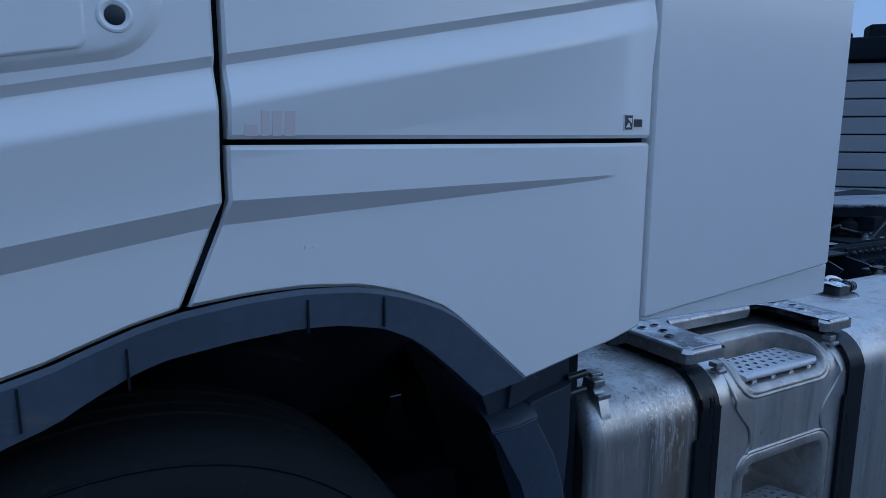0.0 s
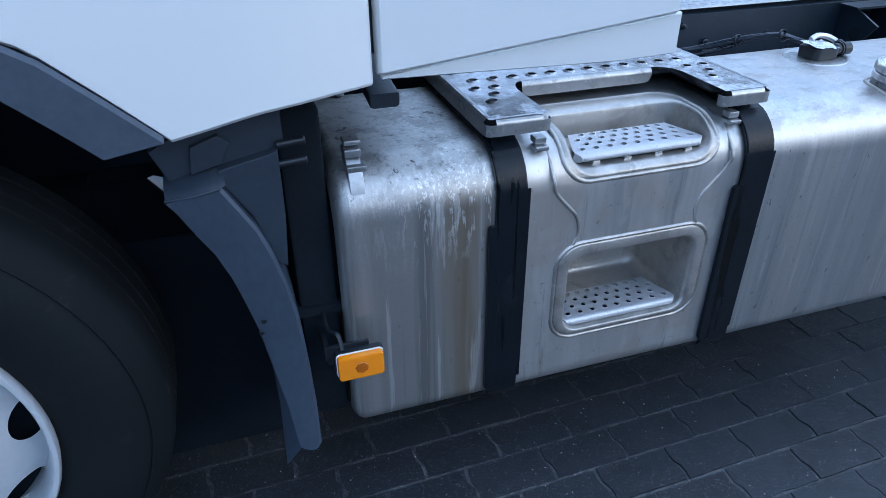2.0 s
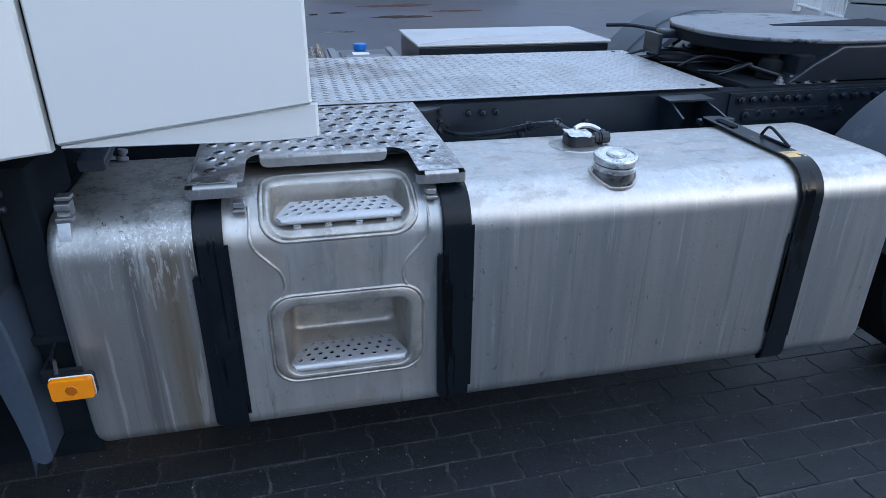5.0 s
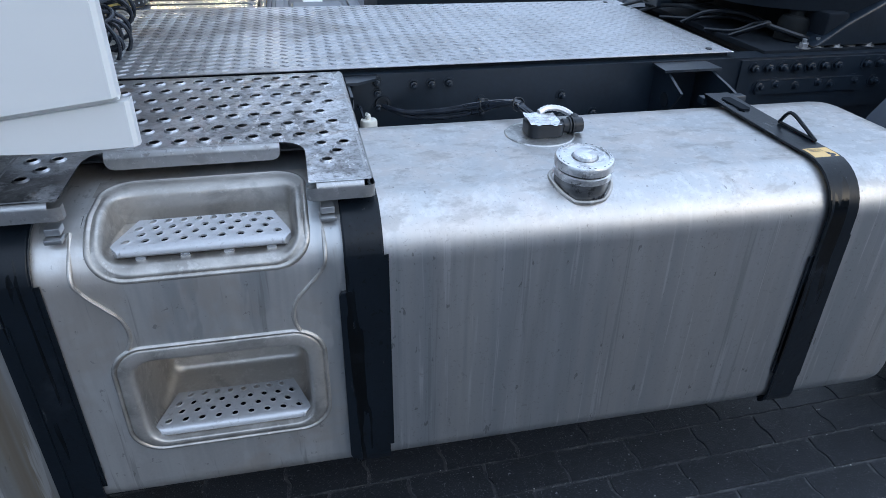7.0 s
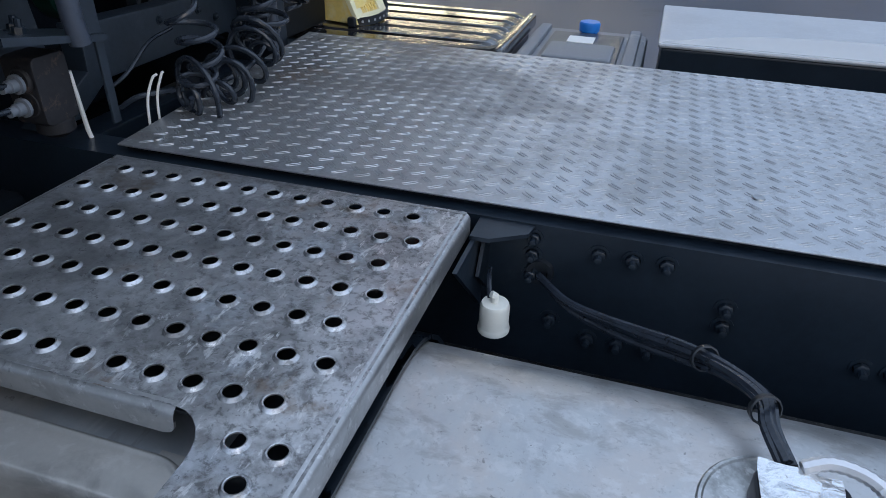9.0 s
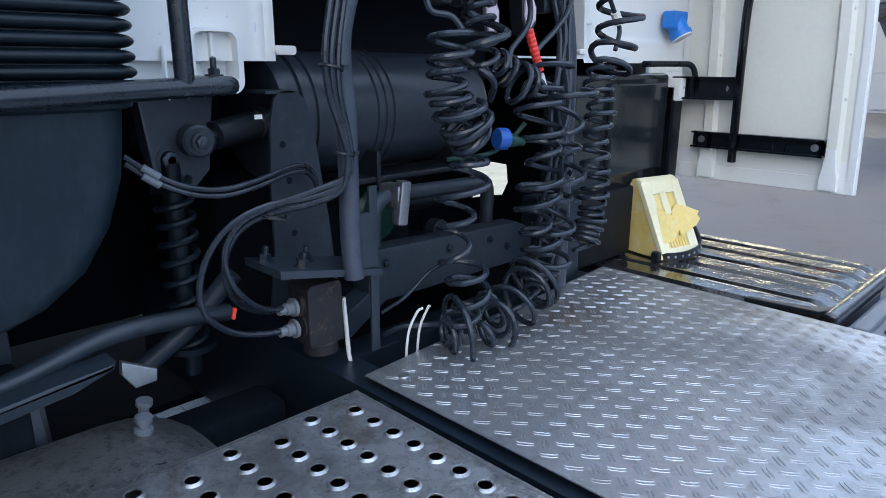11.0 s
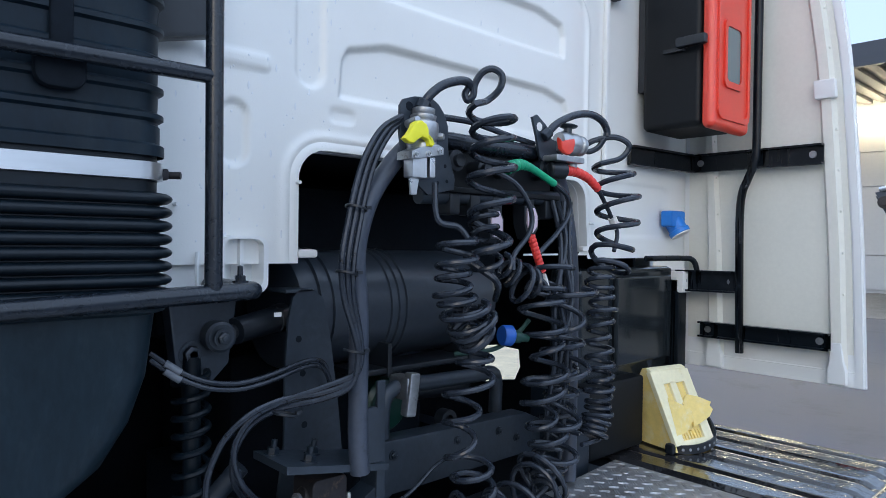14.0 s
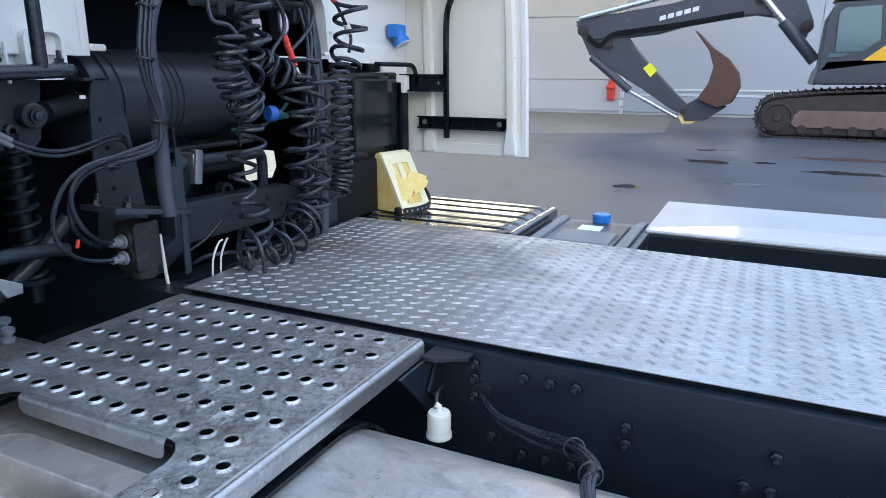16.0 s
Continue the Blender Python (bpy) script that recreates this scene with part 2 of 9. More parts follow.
TANK_FRONT = weathered("tank_aluminium_streaked", (0.44, 0.435, 0.42), [
    ((1, 0.2, 0.035), 8, 4.0, 0.44, 0.60, (0.62, 0.615, 0.60), 0.65, FACE),
    ((1, 0.2, 0.03), 18, 3.0, 0.48, 0.62, (0.22, 0.215, 0.205), 0.65, FACE),
    ((1, 0.25, 0.05), 7, 4.0, 0.40, 0.58, (0.34, 0.265, 0.175), 0.7, (("X", -1.03, -0.93, 0.1, 1.0), ("Z", 0.50, 0.585, 1.0, 0.0))),
    ((1, 0.2, 0.04), 40, 4.0, 0.56, 0.64, (0.80, 0.80, 0.78), 0.6, FACE),
    # white flecks on the bend put its specular specks into the colour
    ((1, 1, 0.16), 130, 4.0, 0.53, 0.61, (0.92, 0.92, 0.91), 0.75, (("Z", 0.36, 0.50, 0.0, 1.0), ("Z", 0.55, 0.60, 1.0, 0.1), ("X", -1.10, -0.93, 0.25, 1.0))),
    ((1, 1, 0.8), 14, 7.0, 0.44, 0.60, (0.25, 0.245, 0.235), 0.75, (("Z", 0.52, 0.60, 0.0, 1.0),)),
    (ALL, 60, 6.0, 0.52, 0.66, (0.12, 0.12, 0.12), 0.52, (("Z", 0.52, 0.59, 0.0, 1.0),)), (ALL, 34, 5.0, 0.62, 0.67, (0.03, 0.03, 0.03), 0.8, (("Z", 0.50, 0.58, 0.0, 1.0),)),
    (ALL, 110, 3.0, 0.58, 0.66, (0.75, 0.76, 0.77), 0.5, (("Z", 0.52, 0.58, 0.0, 1.0), ("X", -1.05, -0.90, 0.2, 1.0))),
    ((1, 1, 0.3), 45, 3.0, 0.66, 0.72, (0.16, 0.16, 0.155), 0.5, None)], (0.44, 0.34), bump=0.12, metal=0.85)
TANKTOP = weathered("tank_aluminium_dull", (0.56, 0.56, 0.55), [
    (ALL, 8, 6.0, 0.44, 0.60, (0.20, 0.20, 0.19), 0.65, None), (ALL, 60, 4.0, 0.54, 0.64, (0.84, 0.84, 0.83), 0.45, None),
    (ALL, 26, 5.0, 0.57, 0.67, (0.09, 0.09, 0.085), 0.6, None), (ALL, 6, 5.0, 0.58, 0.70, (0.30, 0.24, 0.18), 0.5, None)], (0.34, 0.6), bump=0.06)
WELL = weathered("dull_pressed_aluminium", (0.52, 0.495, 0.46), [
    (ALL, 9, 6.0, 0.44, 0.62, (0.26, 0.245, 0.225), 0.6, None), (ALL, 40, 4.0, 0.55, 0.66, (0.62, 0.60, 0.57), 0.5, None)], (0.46, 0.36), metal=0.78, bump=0.04)
STEPM = weathered("bright_tread_aluminium", (0.56, 0.57, 0.59), [
    (ALL, 14, 5.0, 0.50, 0.66, (0.50, 0.50, 0.51), 0.6, None), (ALL, 80, 3.0, 0.60, 0.68, (0.30, 0.30, 0.30), 0.4, None)], (0.45, 0.6), metal=0.55)
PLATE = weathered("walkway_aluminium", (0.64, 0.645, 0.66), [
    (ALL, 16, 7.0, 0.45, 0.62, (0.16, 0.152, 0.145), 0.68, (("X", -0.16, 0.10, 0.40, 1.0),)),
    # near-black layer darkens the front left corner of the deck
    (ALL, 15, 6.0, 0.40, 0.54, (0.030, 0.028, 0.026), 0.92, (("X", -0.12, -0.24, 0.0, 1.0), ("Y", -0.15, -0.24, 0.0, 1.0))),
    (ALL, 7, 6.0, 0.42, 0.62, (0.26, 0.258, 0.26), 0.72, None), (ALL, 11, 6.0, 0.52, 0.66, (0.66, 0.70, 0.76), 0.45, None),
    (ALL, 85, 7.0, 0.48, 0.66, (0.06, 0.058, 0.055), 0.6, (("X", -0.16, 0.14, 0.30, 1.0),)),
    ((1, 0.4, 1), 70, 4.0, 0.57, 0.66, (0.86, 0.86, 0.86), 0.7, (("X", -0.10, 0.12, 0.15, 1.0),)), (ALL, 9, 5.0, 0.56, 0.70, (0.25, 0.17, 0.11), 0.6, None),
    (ALL, 110, 3.0, 0.60, 0.68, (0.10, 0.10, 0.10), 0.5, None)], (0.38, 0.60), bump=0.12, fine=90)
EDGE = weathered("scraped_plate_edge", (0.46, 0.46, 0.46), [(ALL, 12, 6.0, 0.44, 0.62, (0.32, 0.315, 0.31), 0.6, None), (ALL, 70, 5.0, 0.56, 0.66, (0.70, 0.70, 0.70), 0.5, None),
    (ALL, 45, 5.0, 0.60, 0.68, (0.16, 0.155, 0.15), 0.5, None)], (0.40, 0.5), bump=0.10, fine=120)
TREAD = weathered("chequer_aluminium", (0.58, 0.59, 0.61), [
    (ALL, 3.2, 6.0, 0.42, 0.62, (0.22, 0.205, 0.19), 0.72, (("X", 0.35, -0.5, 0.3, 1.0),)), (ALL, 40, 4.0, 0.52, 0.66, (0.34, 0.34, 0.34), 0.55, None),
    (ALL, 2.2, 6.0, 0.56, 0.66, (0.26, 0.19, 0.14), 0.6, (("X", 0.0, -0.5, 0.1, 1.0),)), (ALL, 90, 3.0, 0.60, 0.70, (0.80, 0.80, 0.80), 0.4, None)], (0.40, 0.60), metal=0.9)
# darker, rougher copy of the plate metal that tones down the bars' shine
DASHM = weathered("dulled_tread_bars", (0.50, 0.51, 0.53), [
    (ALL, 3.2, 6.0, 0.42, 0.62, (0.22, 0.205, 0.19), 0.72, (("X", 0.35, -0.5, 0.3, 1.0),)), (ALL, 60, 4.0, 0.50, 0.66, (0.30, 0.30, 0.31), 0.6, None)], (0.52, 0.62), metal=0.9)
STEEL = M("bright_steel", (0.66, 0.67, 0.68), 0.28, 0.95, var=0.12, scale=10)
ZINC = M("zinc_steel", (0.42, 0.43, 0.44), 0.4, 0.9, var=0.25, scale=20, dirt=(0.2, 0.19, 0.17), dirt_at=0.6)
STRAP = weathered("strap_black", (0.0045, 0.0075, 0.0115), [
    ((1, 0.3, 0.05), 26, 3.0, 0.56, 0.60, (0.001, 0.0015, 0.002), 0.95, None), (ALL, 90, 2.0, 0.63, 0.67, (0.001, 0.0015, 0.002), 0.9, None),
    (ALL, 7, 5.0, 0.56, 0.70, (0.018, 0.023, 0.030), 0.6, None), ((1, 1, 0.2), 60, 4.0, 0.66, 0.72, (0.09, 0.095, 0.10), 0.5, None)], (0.34, 0.08), 0.0, 0.10, 90)
STRAP.node_tree.nodes["Principled BSDF"].inputs["Specular IOR Level"].default_value = 0.28
FLAPP = M("flap_plastic", (0.050, 0.066, 0.093), 0.40, var=0.25, dirt=(0.06, 0.068, 0.085), dirt_at=0.58, spread=0.25, scale=4, stretch=(1, 1, 0.5))
CAPM = weathered("scuffed_cap_steel", (0.74, 0.75, 0.76), [(ALL, 22, 5.0, 0.46, 0.58, (0.42, 0.42, 0.43), 0.7, None), (ALL, 70, 4.0, 0.56, 0.64, (0.92, 0.92, 0.92), 0.8, None),
    (ALL, 40, 5.0, 0.60, 0.66, (0.12, 0.12, 0.12), 0.7, None)], (0.30, 0.5), 0.8, 0.15, 120)
NECKM = weathered("stained_neck", (0.20, 0.205, 0.21), [((1, 1, 4), 12, 4.0, 0.44, 0.60, (0.36, 0.365, 0.37), 0.6, None), (ALL, 50, 4.0, 0.56, 0.66, (0.06, 0.06, 0.06), 0.7, None)], (0.30, 0.42), 0.85, 0.04, 90)
FOIL = M("crumpled_foil", (0.78, 0.79, 0.80), 0.22, 0.85, var=0.12, scale=40, fine=90, bump=0.6)
WETLID = weathered("wet_painted_lid", (0.52, 0.53, 0.55), [(ALL, 26, 4.0, 0.46, 0.62, (0.46, 0.47, 0.49), 0.6, None), (ALL, 3.0, 5.0, 0.50, 0.66, (0.45, 0.455, 0.47), 0.6, None),
    (ALL, 90, 3.0, 0.58, 0.68, (0.62, 0.63, 0.65), 0.4, None)], (0.42, 0.34), 0.35, 0.06, 60)
CASEB = M("matt_black_case", (0.0055, 0.0068, 0.0085), 0.48, var=0.25, scale=6, bump=0.05, spec=0.25, dirt=(0.012, 0.014, 0.016), dirt_at=0.62)
COVERP = M("grey_cover_plastic", (0.040, 0.046, 0.058), 0.34, var=0.25, scale=7, fine=40, bump=0.08, dirt=(0.075, 0.082, 0.095), dirt_at=0.56, spread=0.2, rv=0.10)
FILM = M("thin_water_film", (0.58, 0.59, 0.61), 0.12, var=0.03, scale=3, fine=20, bump=0.01, rv=0.04, coat=0.6)
GLOSSBLACK = M("smooth_black_sheet", (0.014, 0.018, 0.021), 0.16, var=0.3, scale=5, fine=40, bump=0.02, dirt=(0.035, 0.042, 0.045), dirt_at=0.55, spread=0.2, rv=0.08)
DRUM = M("drum_plastic", (0.027, 0.035, 0.047), 0.33, var=0.25, dirt=(0.040, 0.047, 0.056), dirt_at=0.60, spread=0.2, scale=6, bump=0.05)
WHEELP = M("wheel_silver_paint", (0.64, 0.665, 0.69), 0.36, 0.25, var=0.08, scale=6, bump=0.02, dirt=(0.10, 0.10, 0.11), dirt_at=0.64, spread=0.05)
ORANGE = M("amber_plastic", (1.0, 0.285, 0.003), 0.22, var=0.06, bump=0.0, coat=0.5)
ORANGE.node_tree.nodes["Principled BSDF"].inputs["Subsurface Weight"].default_value = 0.2
AMBER_DARK = M("amber_lens_centre", (0.45, 0.11, 0.004), 0.2, var=0.15, bump=0.0)
YELLOW = M("chock_yellow", (0.86, 0.66, 0.22), 0.5, var=0.12, scale=7, dirt=(0.86, 0.78, 0.50), dirt_at=0.50, spread=0.25, bump=0.05)
# lighter copy of the chock yellow, for the lit sloping front
YELLOW_PALE = M("chock_front_yellow", (0.90, 0.83, 0.56), 0.5, var=0.08, scale=8, dirt=(0.86, 0.70, 0.30), dirt_at=0.58, spread=0.2, bump=0.05)
YELLOW_CAP = M("coupling_yellow", (0.85, 0.80, 0.03), 0.4, var=0.06)
LABEL_Y = M("label_yellow", (0.75, 0.50, 0.20), 0.5, var=0.06)
LABEL_C = M("label_cream", (0.78, 0.66, 0.40), 0.55, var=0.06)
LABEL_W = M("label_white", (0.78, 0.76, 0.72), 0.55, var=0.05)
INK = M("label_ink", (0.05, 0.05, 0.06), 0.6, var=0.05)
RED = M("red_plastic", (0.78, 0.055, 0.03), 0.36, var=0.06, scale=6, coat=0.3)
RED_HOSE = M("red_sleeve", (0.75, 0.05, 0.04), 0.45, var=0.08)
GREEN = M("green_sleeve", (0.01, 0.33, 0.16), 0.42, var=0.1)
GREEN_D = M("dark_green_paint", (0.005, 0.040, 0.029), 0.4, var=0.15)
BLUE = M("blue_plastic", (0.018, 0.19, 0.62), 0.38, var=0.06)
BLUE_D = M("dark_blue_plastic", (0.012, 0.085, 0.36), 0.38, var=0.08)
ADBLUE = M("grey_tank_plastic", (0.16, 0.175, 0.20), 0.45, var=0.15, scale=6, dirt=(0.26, 0.27, 0.29), dirt_at=0.6)
WETBLACK = M("wet_black_cover", (0.016, 0.016, 0.018), 0.10, var=0.3, scale=6, bump=0.8, fine=13, coat=0.8, spec=0.7, rv=0.06)
BOTTLE = M("milky_plastic", (0.80, 0.78, 0.70), 0.4, var=0.05)
SILVERTAPE = M("silver_sleeve", (0.7, 0.7, 0.72), 0.35, 0.5, var=0.1)
PINK = M("glad_hand_face", (0.62, 0.50, 0.56), 0.4, var=0.08)
PAVER = weathered("concrete_paver", (0.021, 0.024, 0.029), [
    (ALL, 5, 5.0, 0.42, 0.62, (0.030, 0.033, 0.039), 0.6, None), (ALL, 210, 2.0, 0.60, 0.68, (0.17, 0.18, 0.19), 0.75, None), (ALL, 130, 2.0, 0.60, 0.68, (0.010, 0.011, 0.013), 0.8, None),
    (ALL, 70, 2.0, 0.70, 0.73, (0.42, 0.43, 0.44), 0.6, None)], (0.40, 0.27), 0.0, 0.5, 260, 0.12, True)
JOINT = weathered("joint_sand", (0.052, 0.056, 0.062), [
    (ALL, 22, 4.0, 0.42, 0.60, (0.115, 0.117, 0.122), 0.8, None), (ALL, 160, 2.0, 0.58, 0.68, (0.30, 0.30, 0.29), 0.6, None)], (0.7, 0.8), 0.0, 0.5, 200, 0.0, True)
CONCRETE = weathered("concrete_apron", (0.165, 0.163, 0.160), [(ALL, 0.7, 5.0, 0.42, 0.62, (0.115, 0.116, 0.118), 0.7, None), (ALL, 22, 4.0, 0.46, 0.60, (0.085, 0.086, 0.09), 0.6, None), (ALL, 45, 3.0, 0.58, 0.66, (0.30, 0.295, 0.29), 0.5, None)], (0.6, 0.5), 0.0, 0.1, 60, 0.0, True)
PALE_GROUND = M("pale_ground", (0.60, 0.50, 0.34), 0.8, var=0.2, scale=3, fine=40, bump=0.4, dirt=(0.44, 0.38, 0.29), dirt_at=0.58, spread=0.1)
PUDDLE = M("standing_water", (0.028, 0.026, 0.028), 0.06, var=0.2, bump=0.0, rv=0.03, scale=2)
WATER = M("rain_drop", (0.80, 0.82, 0.84), 0.04, var=0.02, bump=0.0, rv=0.02, coat=1.0, spec=0.9)
ASPHALT = M("wet_asphalt", (0.088, 0.092, 0.112), 0.40, spec=0.16, var=0.26, scale=0.45, fine=30, bump=0.10, dirt=(0.056, 0.059, 0.070), dirt_at=0.55, rv=0.14)
WALLP = M("hall_panel", (0.60, 0.595, 0.58), 0.5, var=0.04, scale=0.7, fine=12, bump=0.01)
WALLB = M("hall_panel_blue_grey", (0.43, 0.46, 0.52), 0.45, var=0.04, scale=0.7, fine=12, bump=0.01)
ROOFM = M("canopy_sheet", (0.20, 0.20, 0.20), 0.5, 0.3, var=0.15, scale=2)
EXG = M("machine_grey", (0.050, 0.055, 0.068), 0.4, var=0.12, scale=2, dirt=(0.13, 0.13, 0.13), dirt_at=0.62)
EXY = M("machine_yellow", (0.85, 0.46, 0.02), 0.38, var=0.06, scale=2)
RUST = M("bucket_rust", (0.10, 0.045, 0.032), 0.7, var=0.3, scale=3, bump=0.05)
TRACKM = M("track_steel", (0.05, 0.04, 0.036), 0.7, 0.3, var=0.35, scale=4, bump=0.1)
MUDRED = M("track_frame_dirt", (0.17, 0.10, 0.085), 0.7, var=0.25, scale=3)
GLASSM = M("tinted_glass", (0.10, 0.16, 0.17), 0.06, var=0.05, bump=0.0, coat=0.5)
BOARD = M("grey_boards", (0.26, 0.27, 0.28), 0.6, var=0.12, scale=1.5, stretch=(0.3, 0.3, 1))
FENCEW = M("white_rail_paint", (0.72, 0.73, 0.74), 0.5, var=0.05)
LAMP = glow("warm_tube", (1.0, 0.84, 0.58), 14.0)
STICK = M("sticker_black", (0.02, 0.022, 0.03), 0.4, var=0.1)
PALEPINK = M("faded_sticker", (0.74, 0.68, 0.66), 0.4, var=0.03)
NUT = M("dark_brown_nut", (0.06, 0.05, 0.045), 0.5, 0.5, var=0.3, scale=20, bump=0.03)
RUSTY = M("rusty_steel", (0.026, 0.025, 0.028), 0.6, 0.3, var=0.3, scale=18, dirt=(0.10, 0.065, 0.05), dirt_at=0.55)


# ---- mesh helpers ----
ORIGIN = {}


def thing(name, loc, label, category, group="", kind=""):
    e = new(name)
    e.location = loc
    e.empty_display_size = 0.1
    ORIGIN[e] = Vector(loc)
    return tagged(e, label, category, group, kind)


def part(name, bm, material, parent=None, label="", sharp=38, kind=""):
    """Links a bmesh, drawn in world places, as one mesh object under its thing or part."""
    o = ORIGIN[parent] if parent else Vector((0, 0, 0))
    bmesh.ops.recalc_face_normals(bm, faces=bm.faces)
    bm.transform(Matrix.Translation(-o))
    me = bpy.data.meshes.new(name)
    bm.to_mesh(me)
    bm.free()
    me.polygons.foreach_set("use_smooth", [True] * len(me.polygons))
    me.set_sharp_from_angle(angle=radians(sharp))
    me.materials.append(material)
    ob = new(name, me)
    if 12 < len(me.polygons) < 6000:
        wn_ = ob.modifiers.new("even_normals", "WEIGHTED_NORMAL")
        wn_.keep_sharp = True
    if parent:
        ob.parent = parent
    ORIGIN[ob] = o
    return tagged(ob, label, kind=kind)


def solo(name, bm, material, label, category, group="", kind="", sharp=38):
    """A thing of one mesh."""
    ob = part(name, bm, material, None, sharp=sharp)
    return tagged(ob, label, category, group, kind)


def B():
    return bmesh.new()


def box(bm, x0, x1, y0, y1, z0, z1, bev=0.0, seg=2, rot=None):
    b2 = B()
    bmesh.ops.create_cube(b2, size=1)
    for v in b2.verts:
        v.co = Vector((x0 if v.co.x < 0 else x1, y0 if v.co.y < 0 else y1, z0 if v.co.z < 0 else z1))
    if bev:
        bmesh.ops.bevel(b2, geom=b2.edges[:], offset=bev, segments=seg, profile=0.5, affect="EDGES")
    if rot is not None:
        c = Vector(((x0 + x1) / 2, (y0 + y1) / 2, (z0 + z1) / 2))
        b2.transform(Matrix.Translation(c) @ rot @ Matrix.Translation(-c))
    join(bm, b2)
    return bm


def join(bm, b2):
    me = bpy.data.meshes.new("tmp")
    b2.to_mesh(me)
    b2.free()
    bm.from_mesh(me)
    bpy.data.meshes.remove(me)


def rz(a, axis="Z"):
    return Matrix.Rotation(radians(a), 4, axis)


def basis(d):
    d = d.normalized()
    u = d.orthogonal().normalized()
    return u, d.cross(u)


def cyl(bm, p0, p1, r0, r1=None, n=16, bev=0.0):
    axis = Vector(p1) - Vector(p0)
    length, r1 = axis.length, r0 if r1 is None else r1
    if bev:
        prof = [(0, 0), (r0 - bev, 0), (r0, bev), (r1, length - bev), (r1 - bev, length), (0, length)]
    else:
        prof = [(0, 0), (r0, 0), (r1, length), (0, length)]
    return lathe(bm, p0, axis, prof, n)


def lathe(bm, centre, axis, profile, n=24):
    """Turns a profile of (radius, height) round an axis."""
    c, d = Vector(centre), Vector(axis).normalized()
    u, w = basis(d)
    rings = []
    for r, h in profile:
        if r < 1e-6:
            rings.append([bm.verts.new(c + d * h)])
        else:
            rings.append([bm.verts.new(c + d * h + (u * math.cos(2 * math.pi * i / n) + w * math.sin(2 * math.pi * i / n)) * r) for i in range(n)])
    for a, b in zip(rings, rings[1:]):
        for i in range(n):
            k = (i + 1) % n
            if len(a) == 1 and len(b) > 1:
                bm.faces.new((a[0], b[i], b[k]))
            elif len(b) == 1 and len(a) > 1:
                bm.faces.new((a[i], a[k], b[0]))
            elif len(a) > 1:
                bm.faces.new((a[i], a[k], b[k], b[i]))
    return bm


def smooth(pts, n=6):
    """A Catmull-Rom line through the points."""
    p = [Vector(q) for q in pts]
    p = [p[0] * 2 - p[1]] + p + [p[-1] * 2 - p[-2]]
    out = []
    for i in range(1, len(p) - 2):
        for k in range(n):
            t = k / n
            a, b, c, d = p[i - 1], p[i], p[i + 1], p[i + 2]
            out.append(0.5 * (2 * b + (c - a) * t + (2 * a - 5 * b + 4 * c - d) * t * t + (3 * b - a - 3 * c + d) * t ** 3))
    return out + [p[-2]]


def tube(bm, pts, r, n=8, cap=True):
    """A round bar along a line; r a number or a list."""
    p = [Vector(q) for q in pts]
    rad = r if isinstance(r, (list, tuple)) else [r] * len(p)
    d0 = (p[1] - p[0]).normalized()
    u = d0.orthogonal().normalized()
    rings = []
    for i, q in enumerate(p):
        d = (p[min(i + 1, len(p) - 1)] - p[max(i - 1, 0)]).normalized()
        u = (u - d * u.dot(d)).normalized()
        w = d.cross(u)
        rings.append([bm.verts.new(q + (u * math.cos(2 * math.pi * k / n) + w * math.sin(2 * math.pi * k / n)) * rad[i]) for k in range(n)])
    for a, b in zip(rings, rings[1:]):
        for k in range(n):
            bm.faces.new((a[k], a[(k + 1) % n], b[(k + 1) % n], b[k]))
    if cap:
        bm.faces.new(rings[0])
        bm.faces.new(rings[-1])
    return bm


def helix(axis_pts, r, turns, per=14, start=0.0, jitter=0.0, seed=1):
    """Points of a coil round a line."""
    rng = random.Random(seed)
    ax = smooth(axis_pts, 8)
    total = int(turns * per)
    out = []
    ph = [rng.uniform(0, 6.28) for _ in range(4)]
    for i in range(total + 1):
        s = i / total * (len(ax) - 1)
        k = min(int(s), len(ax) - 2)
        c = ax[k].lerp(ax[k + 1], s - k)
        d = (ax[min(k + 1, len(ax) - 1)] - ax[max(k - 1, 0)]).normalized()
        ref = Vector((0, 1, 0)) if abs(d.y) < 0.8 else Vector((1, 0, 0))
        u = (ref - d * ref.dot(d)).normalized()
        w = d.cross(u)
        a = 2 * math.pi * i / per + start
        rr = r * (1 + jitter * math.sin(i * 0.13 + ph[0]) + 0.6 * jitter * math.sin(i * 0.31 + ph[1]))
        sag = Vector((jitter * r * math.sin(i * 0.07 + ph[2]), jitter * r * math.sin(i * 0.09 + ph[3]), jitter * r * 0.8 * math.sin(a * 0.5 + ph[1])))
        out.append(c + (u * math.cos(a) + w * math.sin(a)) * rr + sag)
    return out


def rrect(x0, x1, z0, z1, r, n=5):
    """A rounded rectangle as 2D points, anticlockwise."""
    out = []
    for cx, cz, a in ((x1 - r, z1 - r, 0), (x0 + r, z1 - r, 90), (x0 + r, z0 + r, 180), (x1 - r, z0 + r, 270)):
        for i in range(n + 1):
            t = radians(a + 90 * i / n)
            out.append((cx + r * math.cos(t), cz + r * math.sin(t)))
    return out


def at(axis, a, p):
    return Vector((a, p[0], p[1])) if axis == "x" else Vector((p[0], a, p[1])) if axis == "y" else Vector((p[0], p[1], a))


